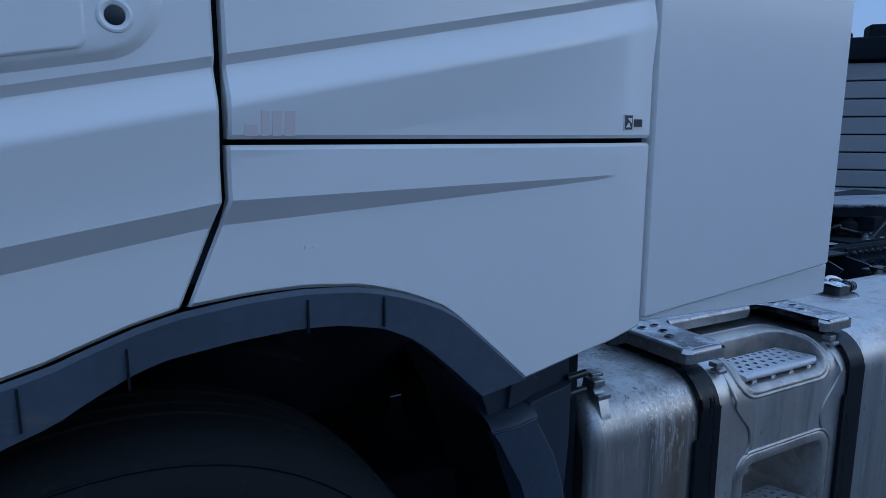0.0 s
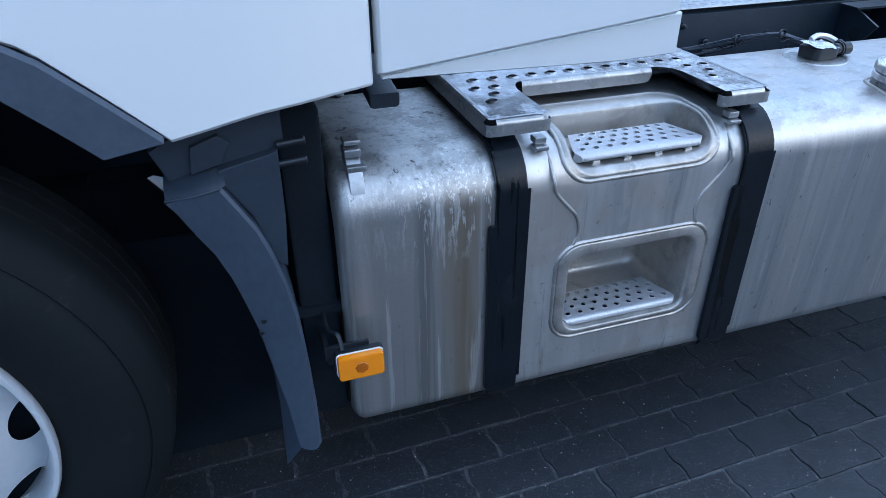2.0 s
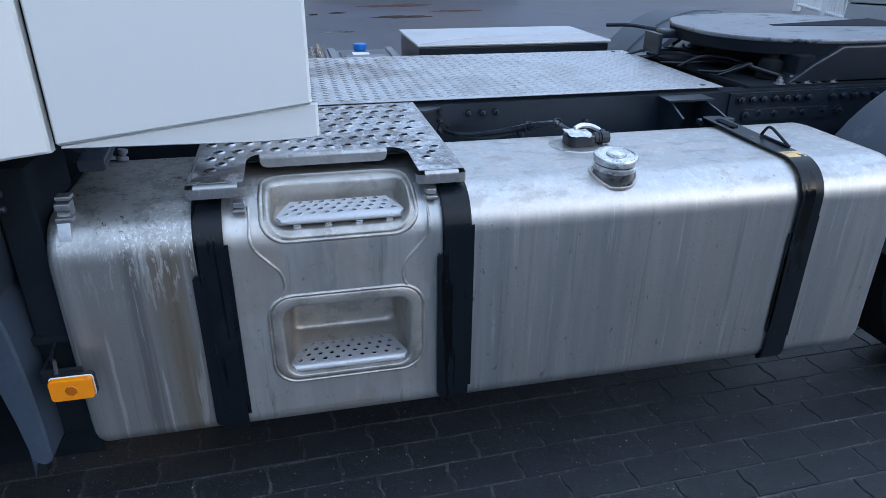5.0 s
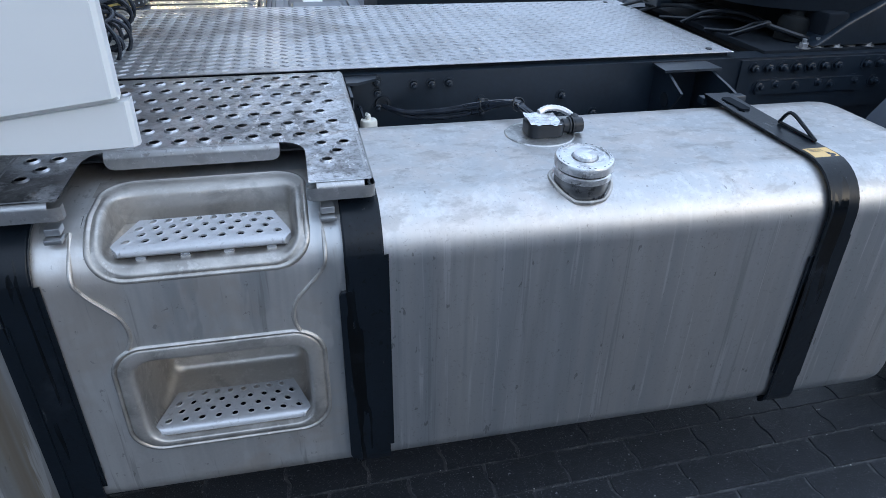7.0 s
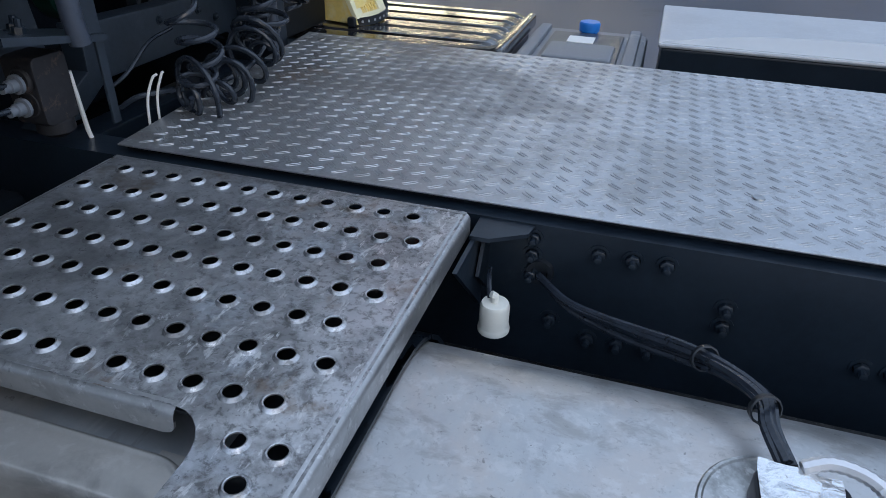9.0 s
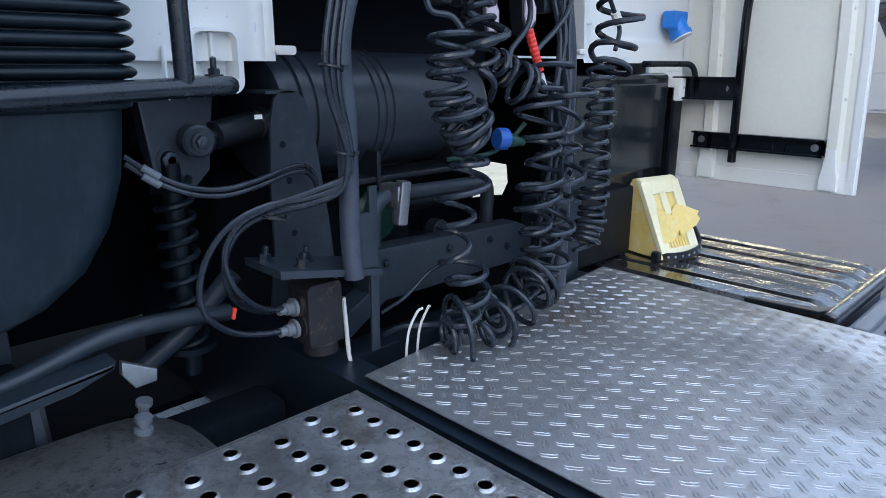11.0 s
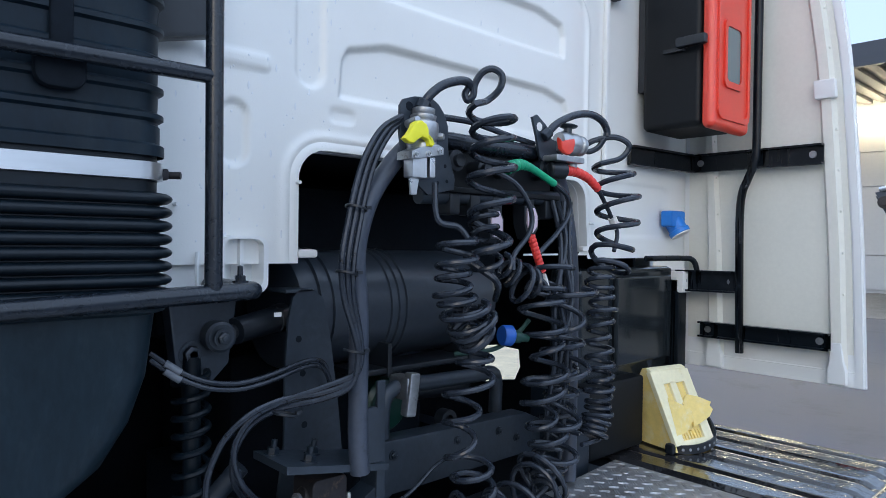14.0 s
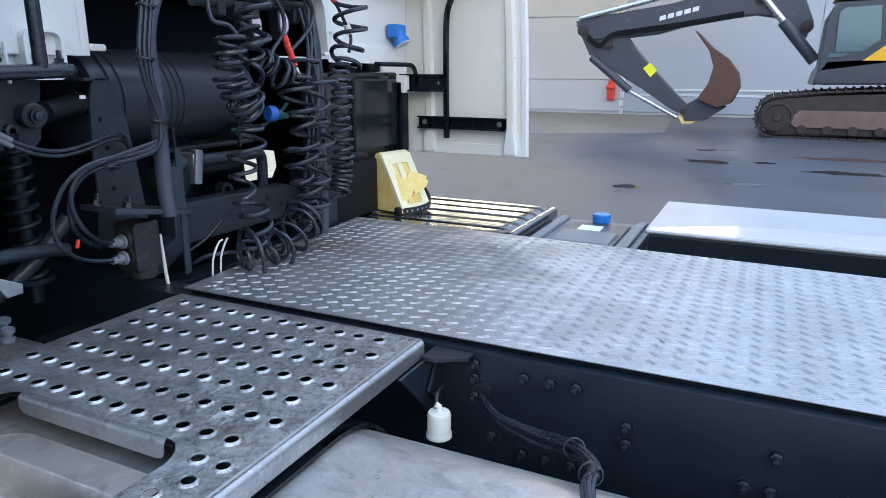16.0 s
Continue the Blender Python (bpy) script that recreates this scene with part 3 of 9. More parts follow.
def prism(bm, poly, axis, a0, a1, bev=0.0):
    """A 2D outline pushed along an axis; the outline is (y,z), (x,z) or (x,y)."""
    b2 = B()
    lo = [b2.verts.new(at(axis, a0, p)) for p in poly]
    hi = [b2.verts.new(at(axis, a1, p)) for p in poly]
    b2.faces.new(lo)
    b2.faces.new(hi)
    for i in range(len(poly)):
        k = (i + 1) % len(poly)
        b2.faces.new((lo[i], lo[k], hi[k], hi[i]))
    if bev:
        bmesh.ops.recalc_face_normals(b2, faces=b2.faces)
        caps = [e for e in b2.edges if (all(v in lo for v in e.verts) or all(v in hi for v in e.verts))]
        bmesh.ops.bevel(b2, geom=caps, offset=bev, segments=2, profile=0.5, affect="EDGES")
    join(bm, b2)
    return bm


def loft(bm, loops, closed=True, cap0=False, cap1=False):
    """Skins a row of loops with the same number of points."""
    vs = [[bm.verts.new(p) for p in lp] for lp in loops]
    n = len(vs[0])
    for a, b in zip(vs, vs[1:]):
        for i in range(n if closed else n - 1):
            k = (i + 1) % n
            bm.faces.new((a[i], a[k], b[k], b[i]))
    if cap0:
        bm.faces.new(vs[0])
    if cap1:
        bm.faces.new(vs[-1])
    return bm


def frame_ring(bm, outer, inner, axis, a0, a1):
    """A flat ring between two outlines with the same number of points, with thickness."""
    o0, i0 = [at(axis, a0, p) for p in outer], [at(axis, a0, p) for p in inner]
    o1, i1 = [at(axis, a1, p) for p in outer], [at(axis, a1, p) for p in inner]
    return loft(bm, [i0, o0, o1, i1, i0])


def bolt(bm, p, d, r=0.011, h=0.009, stud=0.012):
    """A hexagon nut with its washer and stud end."""
    p, d = Vector(p), Vector(d).normalized()
    lathe(bm, p, d, [(0, 0), (r * 1.5, 0), (r * 1.5, 0.0025), (r * 1.05, 0.0025)], 12)
    lathe(bm, p, d, [(r, 0.002), (r, h), (r * 0.8, h + 0.0015), (r * 0.5, h + 0.0015)], 6)
    if stud:
        lathe(bm, p, d, [(r * 0.52, h), (r * 0.52, h + stud), (0, h + stud + 0.002)], 8)
    return bm


def perforated(bm, x0, x1, rows, r, z, pitch, inset, up=0.003, deep=0.006, n=12):
    """A sheet with drawn round holes: rows of (y0, y1, first x, count); each hole sits in a cell of its row."""
    for yi, (y0, y1, first, count) in enumerate(rows):
        yc = (y0 + y1) / 2
        edges = [x0] + [first + (k + 0.5) * pitch for k in range(count - 1)] + [x1]
        for k in range(count):
            cx = first + k * pitch
            a, b = edges[k], edges[k + 1]
            ring = [(cx + r * math.cos(2 * math.pi * i / n), yc + r * math.sin(2 * math.pi * i / n)) for i in range(n)]
            ring2 = [(cx + r * 1.50 * math.cos(2 * math.pi * i / n), yc + r * 1.50 * math.sin(2 * math.pi * i / n)) for i in range(n)]
            ring3 = [(cx + r * 1.16 * math.cos(2 * math.pi * i / n), yc + r * 1.16 * math.sin(2 * math.pi * i / n)) for i in range(n)]
            outer = []
            for i in range(n):
                t = 2 * math.pi * i / n
                c, s = math.cos(t), math.sin(t)
                f = min(((b - cx) if c > 0 else (cx - a)) / max(abs(c), 1e-6), (y1 - yc) / max(abs(s), 1e-6))
                outer.append((cx + c * f, yc + s * f))
            corners = [(b, y1), (a, y1), (a, y0), (b, y0)]
            vo = [bm.verts.new((p[0], p[1], z)) for p in outer]
            v2 = [bm.verts.new((p[0], p[1], z)) for p in ring2]
            v3 = [bm.verts.new((p[0], p[1], z + up)) for p in ring3]
            v1 = [bm.verts.new((p[0], p[1], z + up * 0.9)) for p in ring]
            v0 = [bm.verts.new((p[0], p[1], z - deep)) for p in ring]
            vc = [bm.verts.new((p[0], p[1], z)) for p in corners]
            for i in range(n):
                j = (i + 1) % n
                bm.faces.new((vo[i], vo[j], v2[j], v2[i]))
                bm.faces.new((v2[i], v2[j], v3[j], v3[i]))
                bm.faces.new((v3[i], v3[j], v1[j], v1[i]))
                bm.faces.new((v1[i], v1[j], v0[j], v0[i]))
            for q, cv in enumerate(vc):
                ang = math.atan2(corners[q][1] - yc, corners[q][0] - cx) % (2 * math.pi)
                i = int(ang / (2 * math.pi / n)) % n
                bm.faces.new((vo[i], cv, vo[(i + 1) % n]))
    return bm

# ---- ground ----
bm = B()
bm.faces.new([bm.verts.new(p) for p in ((-400, -400, -0.03), (400, -400, -0.03), (400, 400, -0.03), (-400, 400, -0.03))])
ground = solo("ground", bm, ASPHALT, "wet grey asphalt yard with dark puddle stains", "ground", kind="structure")
bm = B()
box(bm, -4.2, 5.6, -2.6, 1.64, -0.028, -0.005)
pavement = solo("pavement", bm, JOINT, "dark concrete block paving with sandy joints under the truck", "pavement", kind="structure")

# ---- front wheel ----
def lin(x, *pts):
    for (xa, a), (xb, b) in zip(pts, pts[1:]):
        if x <= xb:
            return a + (b - a) * (x - xa) / (xb - xa)
    return pts[-1][1]


WX, WZ, WY = -1.405, 0.542, -0.09
wheel = thing("front_wheel", (WX, WY + 0.15, 0), "silver painted steel truck wheel with a worn black tyre", "wheel")
bm = B()
lathe(bm, (WX, WY, WZ), (0, 1, 0), [(0.335, 0.03), (0.36, 0.012), (0.40, 0.0), (0.455, 0.004), (0.49, 0.018), (0.512, 0.04), (0.53, 0.062), (0.537, 0.075),
                                    (0.54, 0.10), (0.54, 0.118), (0.528, 0.12), (0.528, 0.128), (0.54, 0.13), (0.54, 0.165), (0.528, 0.167), (0.528, 0.175), (0.54, 0.177),
                                    (0.54, 0.215), (0.528, 0.217), (0.528, 0.225), (0.54, 0.227), (0.537, 0.27), (0.50, 0.31), (0.42, 0.335), (0.335, 0.31)], 72)
tyre = part("tyre", bm, RUBBER, wheel, "black rubber tyre with ribbed tread")
bm = B()
for rr, y in ((0.500, 0.022),):
    lathe(bm, (WX, WY + y, WZ), (0, 1, 0), [(rr - 0.003, 0.0015), (rr, -0.001), (rr + 0.003, 0.0035)], 72)
part("sidewall_rib", bm, RUBBER, tyre)
bm = B()
lathe(bm, (WX, WY, WZ), (0, 1, 0), [(0.340, 0.03), (0.343, 0.012), (0.340, 0.004), (0.332, 0.004), (0.326, 0.012), (0.323, 0.05), (0.318, 0.075), (0.305, 0.12), (0.30, 0.2)], 72)
rim = part("rim", bm, WHEELP, wheel, "silver painted steel rim with a scuffed edge")
# disc with ten hand holes
bm = B()
n = 300
prof = [(0.324, 0.092), (0.320, 0.088), (0.316, 0.084), (0.311, 0.079), (0.306, 0.073), (0.301, 0.067), (0.296, 0.060), (0.291, 0.053), (0.286, 0.046), (0.281, 0.040), (0.276, 0.034), (0.270, 0.027), (0.262, 0.018), (0.252, 0.009), (0.242, 0.003),
        (0.232, 0.0), (0.145, 0.0), (0.134, 0.003), (0.128, 0.012), (0.127, 0.05), (0.12, 0.06)]
rows_ = []
def hole_at(i, r):
    """Nearness of a point to a hand hole: under 1 is inside; points beside the edge are drawn onto it."""
    u, v = (((i / n) * 10 + 0.5) % 1 - 0.5) * 2 * math.pi * 0.0295 / 0.044, (r - 0.293) / 0.0285
    return math.hypot(u, v), u, v


for r, h in prof:
    ring_ = []
    for i in range(n):
        q, u, v = hole_at(i, r)
        a_, r2 = 2 * math.pi * i / n, r
        if 0.72 < q < 1.28:
            base_a = a_ - u * 0.044 / 0.295
            a_, r2 = base_a + u / q * 0.044 / 0.295, 0.293 + v / q * 0.0285
        ring_.append(bm.verts.new((WX + r2 * math.cos(a_), WY + 0.018 + lin(-r2, *[(-p_[0], p_[1]) for p_ in prof]), WZ + r2 * math.sin(a_))))
    rows_.append(ring_)
for k in range(len(prof) - 1):
    rc_ = (prof[k][0] + prof[k + 1][0]) / 2
    for i in range(n):
        j = (i + 1) % n
        if all(hole_at(a_, prof[b_][0])[0] < 1.28 for a_ in (i, i + 1) for b_ in (k, k + 1)) and hole_at(i + 0.5, rc_)[0] < 1.05:
            continue
        bm.faces.new((rows_[k][i], rows_[k][j], rows_[k + 1][j], rows_[k + 1][i]))
disc = part("wheel_disc", bm, WHEELP, wheel, "silver painted disc with ten round hand holes")
# flat near-black disc gives the hand holes their shade
bm = B()
lathe(bm, (WX, WY + 0.05, WZ), (0, 1, 0), [(0.335, 0.06), (0, 0.06)], 40)
part("brake_drum", bm, DARK, wheel, "near-black disc in place of the shaded brake parts behind the holes")
bm = B()
lathe(bm, (WX, WY + 0.06, WZ), (0, 1, 0), [(0, 0.0), (0.065, 0.0), (0.07, 0.02), (0.10, 0.025), (0.104, 0.045), (0.13, 0.045)], 40)
hub = part("hub", bm, CHASSIS, wheel, "dark grey hub with a flat cap")
for k in range(6):
    bm = B()
    box(bm, WX - 0.004, WX + 0.004, WY + 0.05, WY + 0.10, WZ + 0.06, WZ + 0.115, rot=Matrix.Translation((0, 0, -0.0875)) @ rz(60 * k, "Y") @ Matrix.Translation((0, 0, 0.0875)))
    part("hub_rib", bm, CHASSIS, hub)
for i in range(10):
    a = math.radians(36 * i + 14)
    p = Vector((WX + 0.187 * math.cos(a), WY + 0.018, WZ + 0.187 * math.sin(a)))
    bm = B()
    lathe(bm, p, (0, -1, 0), [(0.0165, 0.0), (0.0165, 0.016), (0.0135, 0.020), (0.011, 0.020), (0.011, 0.027), (0.008, 0.029), (0, 0.029)], 6)
    nut = part("wheel_nut", bm, NUT, wheel)
    # dark rings stand in for the shaded recesses round the nuts
    bm = B()
    lathe(bm, p, (0, -1, 0), [(0.029, 0.0), (0.0285, 0.0022), (0.024, 0.0030), (0.0175, 0.0012), (0.0165, 0.0)], 24)
    part("washer", bm, WHEELP if i == 9 else DARK, nut)

# ---- cab: skins of the near side ----
cab = thing("truck_cab", (-1.2, 1.15, 1.0), "white painted truck cab with rear wall, side panels and wheel arch", "truck cab")
YS = -0.11


def ys(x):
    """The cab side draws in towards its rear corner."""
    return lin(x, (-3.0, YS), (-0.72, YS), (-0.62, YS + 0.004), (-0.54, YS + 0.017), (-0.48, YS + 0.037), (-0.425, YS + 0.060), (0.4, YS + 0.060))


def onskin(bm):
    for v in bm.verts:
        v.co.y += ys(v.co.x) - YS
    return bm


def groove(x):
    return lin(x, (-2.2, 1.41), (-1.495, 1.545), (-1.25, 1.592), (-0.66, 1.708), (-0.4, 1.765))


def skin(bm, xs, bottom, top, y0=YS, thick=0.022, curved=True):
    """One panel of the cab side: its body lines follow the groove and the lower crease."""
    def column(x):
        lo, hi = bottom(x), top(x)
        g = groove(x)
        ct = lin(x, (-2.2, 1.26), (-1.51, 1.373), (-1.25, 1.415), (-0.5, 1.430), (0.3, 1.43))
        cb = lin(x, (-2.2, 1.222), (-1.51, 1.337), (-1.25, 1.379), (-0.5, 1.4270), (0.3, 1.4270))
        dep = lin(x, (-2.2, 0.026), (-1.25, 0.026), (-0.5, 0.001), (0.3, 0.001))
        gd = lin(x, (-2.2, 0.017), (-0.8, 0.017), (-0.45, 0.008))
        rows = [(-9, dep), (cb, dep), (ct, 0.0), (g - 0.13, 0.0), (g - 0.06, -gd * 0.8), (g - 0.045, -gd * 0.7), (g - 0.007, gd * 0.50), (g - 0.002, gd * 0.55), (g + 0.004, gd * 0.28), (g + 0.011, -0.001), (g + 0.06, 0.0), (9, 0.0)]

        def off(z):
            for (za, a), (zb, b) in zip(rows, rows[1:]):
                if z <= zb:
                    return a + (b - a) * (z - za) / max(zb - za, 1e-6)
            return 0.0
        zs = sorted({min(max(z, lo), hi) for z, _ in rows[1:-1]} | {lo, hi})
        marks = [min(max(z, lo), hi) for z, _ in rows[1:-1]]
        zz = [lo, lo + 0.006] + sorted(min(max(z, lo + 0.012), hi - 0.012) for z in marks) + [hi - 0.006, hi]
        pts = []
        for i, z in enumerate(zz):
            e = 0.006 if i in (0, len(zz) - 1) else 0.0
            pts.append(Vector((x, y0 + off(z) + e, z)))
        return [Vector((x, y0 + thick + 0.01, lo))] + pts + [Vector((x, y0 + thick + 0.01, hi))]
    cols = [[Vector((v.x + min(0.0, v.z - 1.403) * 0.45 * max(0.0, 1 - abs(v.x + 1.255) / 0.22), v.y + ys(v.x) - YS, v.z)) for v in column(x)] for x in xs]
    first = [v + Vector((-0.004, 0.007, 0)) for v in cols[0]]
    last = [v + Vector((0.004, 0.007, 0)) for v in cols[-1]]
    back0 = [Vector((v.x, y0 + thick + 0.01 + ys(v.x) - YS, v.z)) for v in first]
    back1 = [Vector((v.x, y0 + thick + 0.01 + ys(v.x) - YS, v.z)) for v in last]
    loft(bm, [back0, first] + cols + [last, back1], closed=False)
    return bm


def steps(a, b, n):
    return [a + (b - a) * i / n for i in range(n + 1)]


def arch_z(x):
    return lin(x, (-2.3, 0.9), (-1.9, 1.10), (-1.7, 1.155), (-1.528, 1.204), (-1.436, 1.227), (-1.323, 1.255), (-1.25, 1.268), (-1.185, 1.277), (-1.12, 1.279), (-1.056, 1.272), (-0.98, 1.250),
               (-0.909, 1.218), (-0.835, 1.150), (-0.752, 1.070), (-0.62, 1.098), (-0.50, 1.109), (-0.42, 1.110))


bm = B()
skin(bm, steps(-2.3, -1.263, 14), arch_z, lambda x: 2.9)
door = part("door", bm, WHITE, cab, "white door with a body line and flush handle", sharp=28)
bm = B()
skin(bm, steps(-1.244, -0.76, 6) + steps(-0.72, -0.434, 10), lambda x: lin(x, (-1.247, 1.496), (-0.434, 1.494)), lambda x: 2.9)
part("side_panel", bm, WHITE, cab, "white upper side panel", sharp=28)
bm = B()
skin(bm, [-1.246] + steps(-1.22, -0.80, 18) + [-0.752] + steps(-0.70, -0.434, 9), lambda x: arch_z(x), lambda x: lin(x, (-1.3, 1.488), (-1.247, 1.488), (-0.434, 1.485)))
part("lower_panel", bm, WHITE, cab, "white panel round the wheel arch", sharp=28)
# door handle and lock in a dish
bm = B()
def tilted(x0, x1, z0, z1, r, y):
    """A rounded outline on the door that rises with the body line."""
    return [Vector((p[0], y, p[1] + 0.18 * (p[0] + 1.40))) for p in rrect(x0, x1, z0, z1, r, 8)]


loft(bm, [tilted(-1.70, -1.316, 1.583, 1.88, 0.066, YS + 0.0005), tilted(-1.695, -1.321, 1.589, 1.875, 0.061, YS - 0.002), tilted(-1.690, -1.327, 1.595, 1.87, 0.056, YS - 0.009), tilted(-1.685, -1.334, 1.602, 1.865, 0.050, YS - 0.0125), tilted(-1.67, -1.352, 1.620, 1.85, 0.034, YS - 0.0125)], cap1=True)
part("handle_dish", bm, WHITE, door, sharp=60)
bm = B()
loft(bm, [tilted(-1.684, -1.403, 1.602, 1.84, 0.012, YS - 0.010), tilted(-1.684, -1.404, 1.603, 1.84, 0.012, YS - 0.0145), tilted(-1.682, -1.408, 1.607, 1.836, 0.012, YS - 0.0165)], cap1=True)
part("door_handle", bm, WHITE, door, sharp=60)
bm = B()
lathe(bm, (-1.372, YS - 0.0125, 1.640), (0, -1, 0), [(0.0200, -0.001), (0.0195, 0.0015), (0.0165, 0.0025), (0.0125, 0.001), (0.0105, -0.004)], 28)
lk_ = part("door_lock", bm, WHITE, door, "round white lock ring")
bm = B()
lathe(bm, (-1.372, YS - 0.0125, 1.640), (0, -1, 0), [(0.0115, 0.0006), (0.007, 0.0012), (0.0, 0.0012)], 20)
part("keyhole", bm, CHASSIS, lk_, "dark key barrel")
# rear fairing beside the chassis
def yfair(x):
    """The near fairing flares out again towards its rear edge."""
    return lin(x, (-0.42, -0.050), (-0.30, -0.066), (-0.05, -0.100), (0.12, -0.120))


bm = B()
outl = []
for x in [-0.420] + steps(-0.414, 0.092, 10) + [0.098]:
    yy = yfair(x) + (0.008 if x in (-0.420, 0.098) else 0.0)
    lo = lin(x, (-0.42, 1.122), (0.098, 1.201))
    outl.append([Vector((x, yy + 0.010, lo)), Vector((x, yy, lo + 0.007)), Vector((x, yy, 1.6)), Vector((x, yy, 3.0)), Vector((x, yy + 0.022, 3.0)), Vector((x, yy + 0.022, lo + 0.004))])
loft(bm, outl, cap0=True, cap1=True)
part("side_fairing", bm, WHITE, cab, "white side fairing behind the cab")
bm = B()
outl = []
for x in steps(-0.412, 0.104, 10) + [0.110]:
    yy = yfair(x) + (0.018 if x == 0.110 else 0.011)
    up, dn = lin(x, (-0.42, 1.119), (0.11, 1.200)), lin(x, (-0.42, 1.114), (0.0, 1.122), (0.11, 1.130))
    outl.append([Vector((x, yy + 0.006, dn)), Vector((x, yy, dn + 0.003)), Vector((x, yy, up)), Vector((x, yy + 0.02, up)), Vector((x, yy + 0.02, dn))])
loft(bm, outl, cap0=True, cap1=True)
part("fairing_foot", bm, WHITE, cab)
# dark boxes behind the gaps, in place of their shade
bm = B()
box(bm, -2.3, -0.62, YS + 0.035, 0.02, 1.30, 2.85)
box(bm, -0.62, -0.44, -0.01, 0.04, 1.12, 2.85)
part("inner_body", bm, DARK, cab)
# wheel arch trim and liner
bm = B()
outer = [(x, arch_z(x) + 0.003) for x in steps(-2.1, -0.762, 40)]
inner = []
for i, (x, z) in enumerate(outer):
    f = i / 40
    inner.append((lin(x, (-2.1, -1.98), (-1.5, -1.46), (-1.15, -1.15), (-0.909, -0.965), (-0.762, -0.848)), z - lin(x, (-2.1, 0.075), (-1.15, 0.062), (-0.9, 0.05), (-0.762, 0.026))))
def sheared(p):
    return (p[0] + min(0.0, p[1] - 1.403) * 0.45 * max(0.0, 1 - abs(p[0] + 1.255) / 0.22), p[1])


outer, inner = [sheared(p) for p in outer], [sheared(p) for p in inner]
a = [Vector((p[0], YS + 0.008, p[1])) for p in outer]
b_ = [Vector((p[0], YS - 0.004, p[1] - 0.006)) for p in outer]
c = [Vector((p[0], YS + 0.0, p[1] + 0.004)) for p in inner]
d = [Vector((p[0], YS + 0.03, p[1])) for p in inner]
e_ = [Vector((p[0], YS + 0.20, p[1] + 0.02)) for p in inner]
loft(bm, [a, b_, c, d, e_], closed=False)
trim_ = part("arch_trim", bm, TRIM, cab, "dark grey plastic wheel arch lip")
for xt, zt_, zb_ in ((-1.150, 1.268, 1.218), (-1.031, 1.258, 1.212), (-1.389, 1.232, 1.178), (-1.511, 1.202, 1.146)):
    bm = B()
    box(bm, xt - 0.0015, xt + 0.0015, YS - 0.0065, YS + 0.004, zb_, zt_)
    part("seam", bm, DARK, trim_)
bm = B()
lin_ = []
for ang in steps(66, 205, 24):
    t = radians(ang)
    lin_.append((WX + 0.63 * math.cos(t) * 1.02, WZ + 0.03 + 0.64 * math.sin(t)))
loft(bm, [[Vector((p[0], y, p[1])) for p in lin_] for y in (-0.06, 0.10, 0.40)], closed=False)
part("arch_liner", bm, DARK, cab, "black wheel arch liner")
# added dark sheet hides the lit paving where the arch is in shade
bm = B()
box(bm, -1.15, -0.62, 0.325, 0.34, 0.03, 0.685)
part("spray_flap", bm, DARK, cab, "added near-black sheet in place of the shade behind the wheel")
# rear part of the mudguard
guard = thing("mudguard", (-0.66, 0.05, 0.30), "grey plastic rear section of the front mudguard", "mudguard")
fore = [(-0.788, 0.954), (-0.775, 0.935), (-0.750, 0.885), (-0.728, 0.845), (-0.706, 0.784), (-0.689, 0.713), (-0.679, 0.668), (-0.664, 0.56), (-0.650, 0.458), (-0.640, 0.345), (-0.633, 0.333)]
aft = [(-0.697, 0.970), (-0.674, 0.929), (-0.650, 0.884), (-0.632, 0.832), (-0.615, 0.764), (-0.604, 0.690), (-0.599, 0.62), (-0.596, 0.56), (-0.593, 0.458), (-0.594, 0.345), (-0.602, 0.332)]
deep = [(-0.772, 0.945), (-0.752, 0.905), (-0.733, 0.845), (-0.712, 0.795), (-0.697, 0.730), (-0.684, 0.672), (-0.676, 0.62), (-0.668, 0.54), (-0.666, 0.43), (-0.672, 0.28), (-0.674, 0.235)]
mid = [(p[0] * 0.5 + q[0] * 0.5, p[1] * 0.5 + q[1] * 0.5) for p, q in zip(fore, aft)]
bm = B()
loft(bm, [[Vector((p[0], 0.0, p[1])) for p in deep], [Vector((p[0] - 0.002, -0.050, p[1])) for p in fore], [Vector((p[0], -0.058, p[1])) for p in fore], [Vector((p[0], -0.066, p[1])) for p in mid],
          [Vector((p[0] - 0.006, -0.066, p[1])) for p in aft], [Vector((p[0], -0.060, p[1])) for p in aft], [Vector((p[0] + 0.004, 0.34, p[1])) for p in aft]], closed=False)
flap = part("flap", bm, FLAPP, guard)
bm = B()
loft(bm, [[Vector((x, y + dy, z + dz)) for x, y, z in ((-0.788, -0.050, 0.9545), (-0.745, -0.065, 0.9625), (-0.700, -0.064, 0.9705), (-0.690, -0.058, 0.972))] for dy, dz in ((0.0, 0.0), (0.012, 0.012), (0.05, 0.026), (0.12, 0.03), (0.30, 0.03))], closed=False)
part("flap_top", bm, BRACKETP, flap)
# thin tube added where the fold shows a wet highlight
bm = B()
tube(bm, [(-0.788, -0.051, 0.9545), (-0.745, -0.0655, 0.9625), (-0.698, -0.066, 0.9710)], 0.0026, 8)
part("flap_ridge", bm, BRACKETP, flap, "thin tube along the fold in place of its highlight")
# inner side in black plastic, which carries the shade inside the flap
bm = B()
loft(bm, [[Vector((p[0], 0.0, p[1])) for p in deep], [Vector((p[0] + 0.02, 0.02, p[1])) for p in deep], [Vector((p[0] + 0.03, 0.36, p[1])) for p in deep]], closed=False)
part("flap_inside", bm, BLACKP, flap, "black inner face, its shade put into the colour")
bm = B()
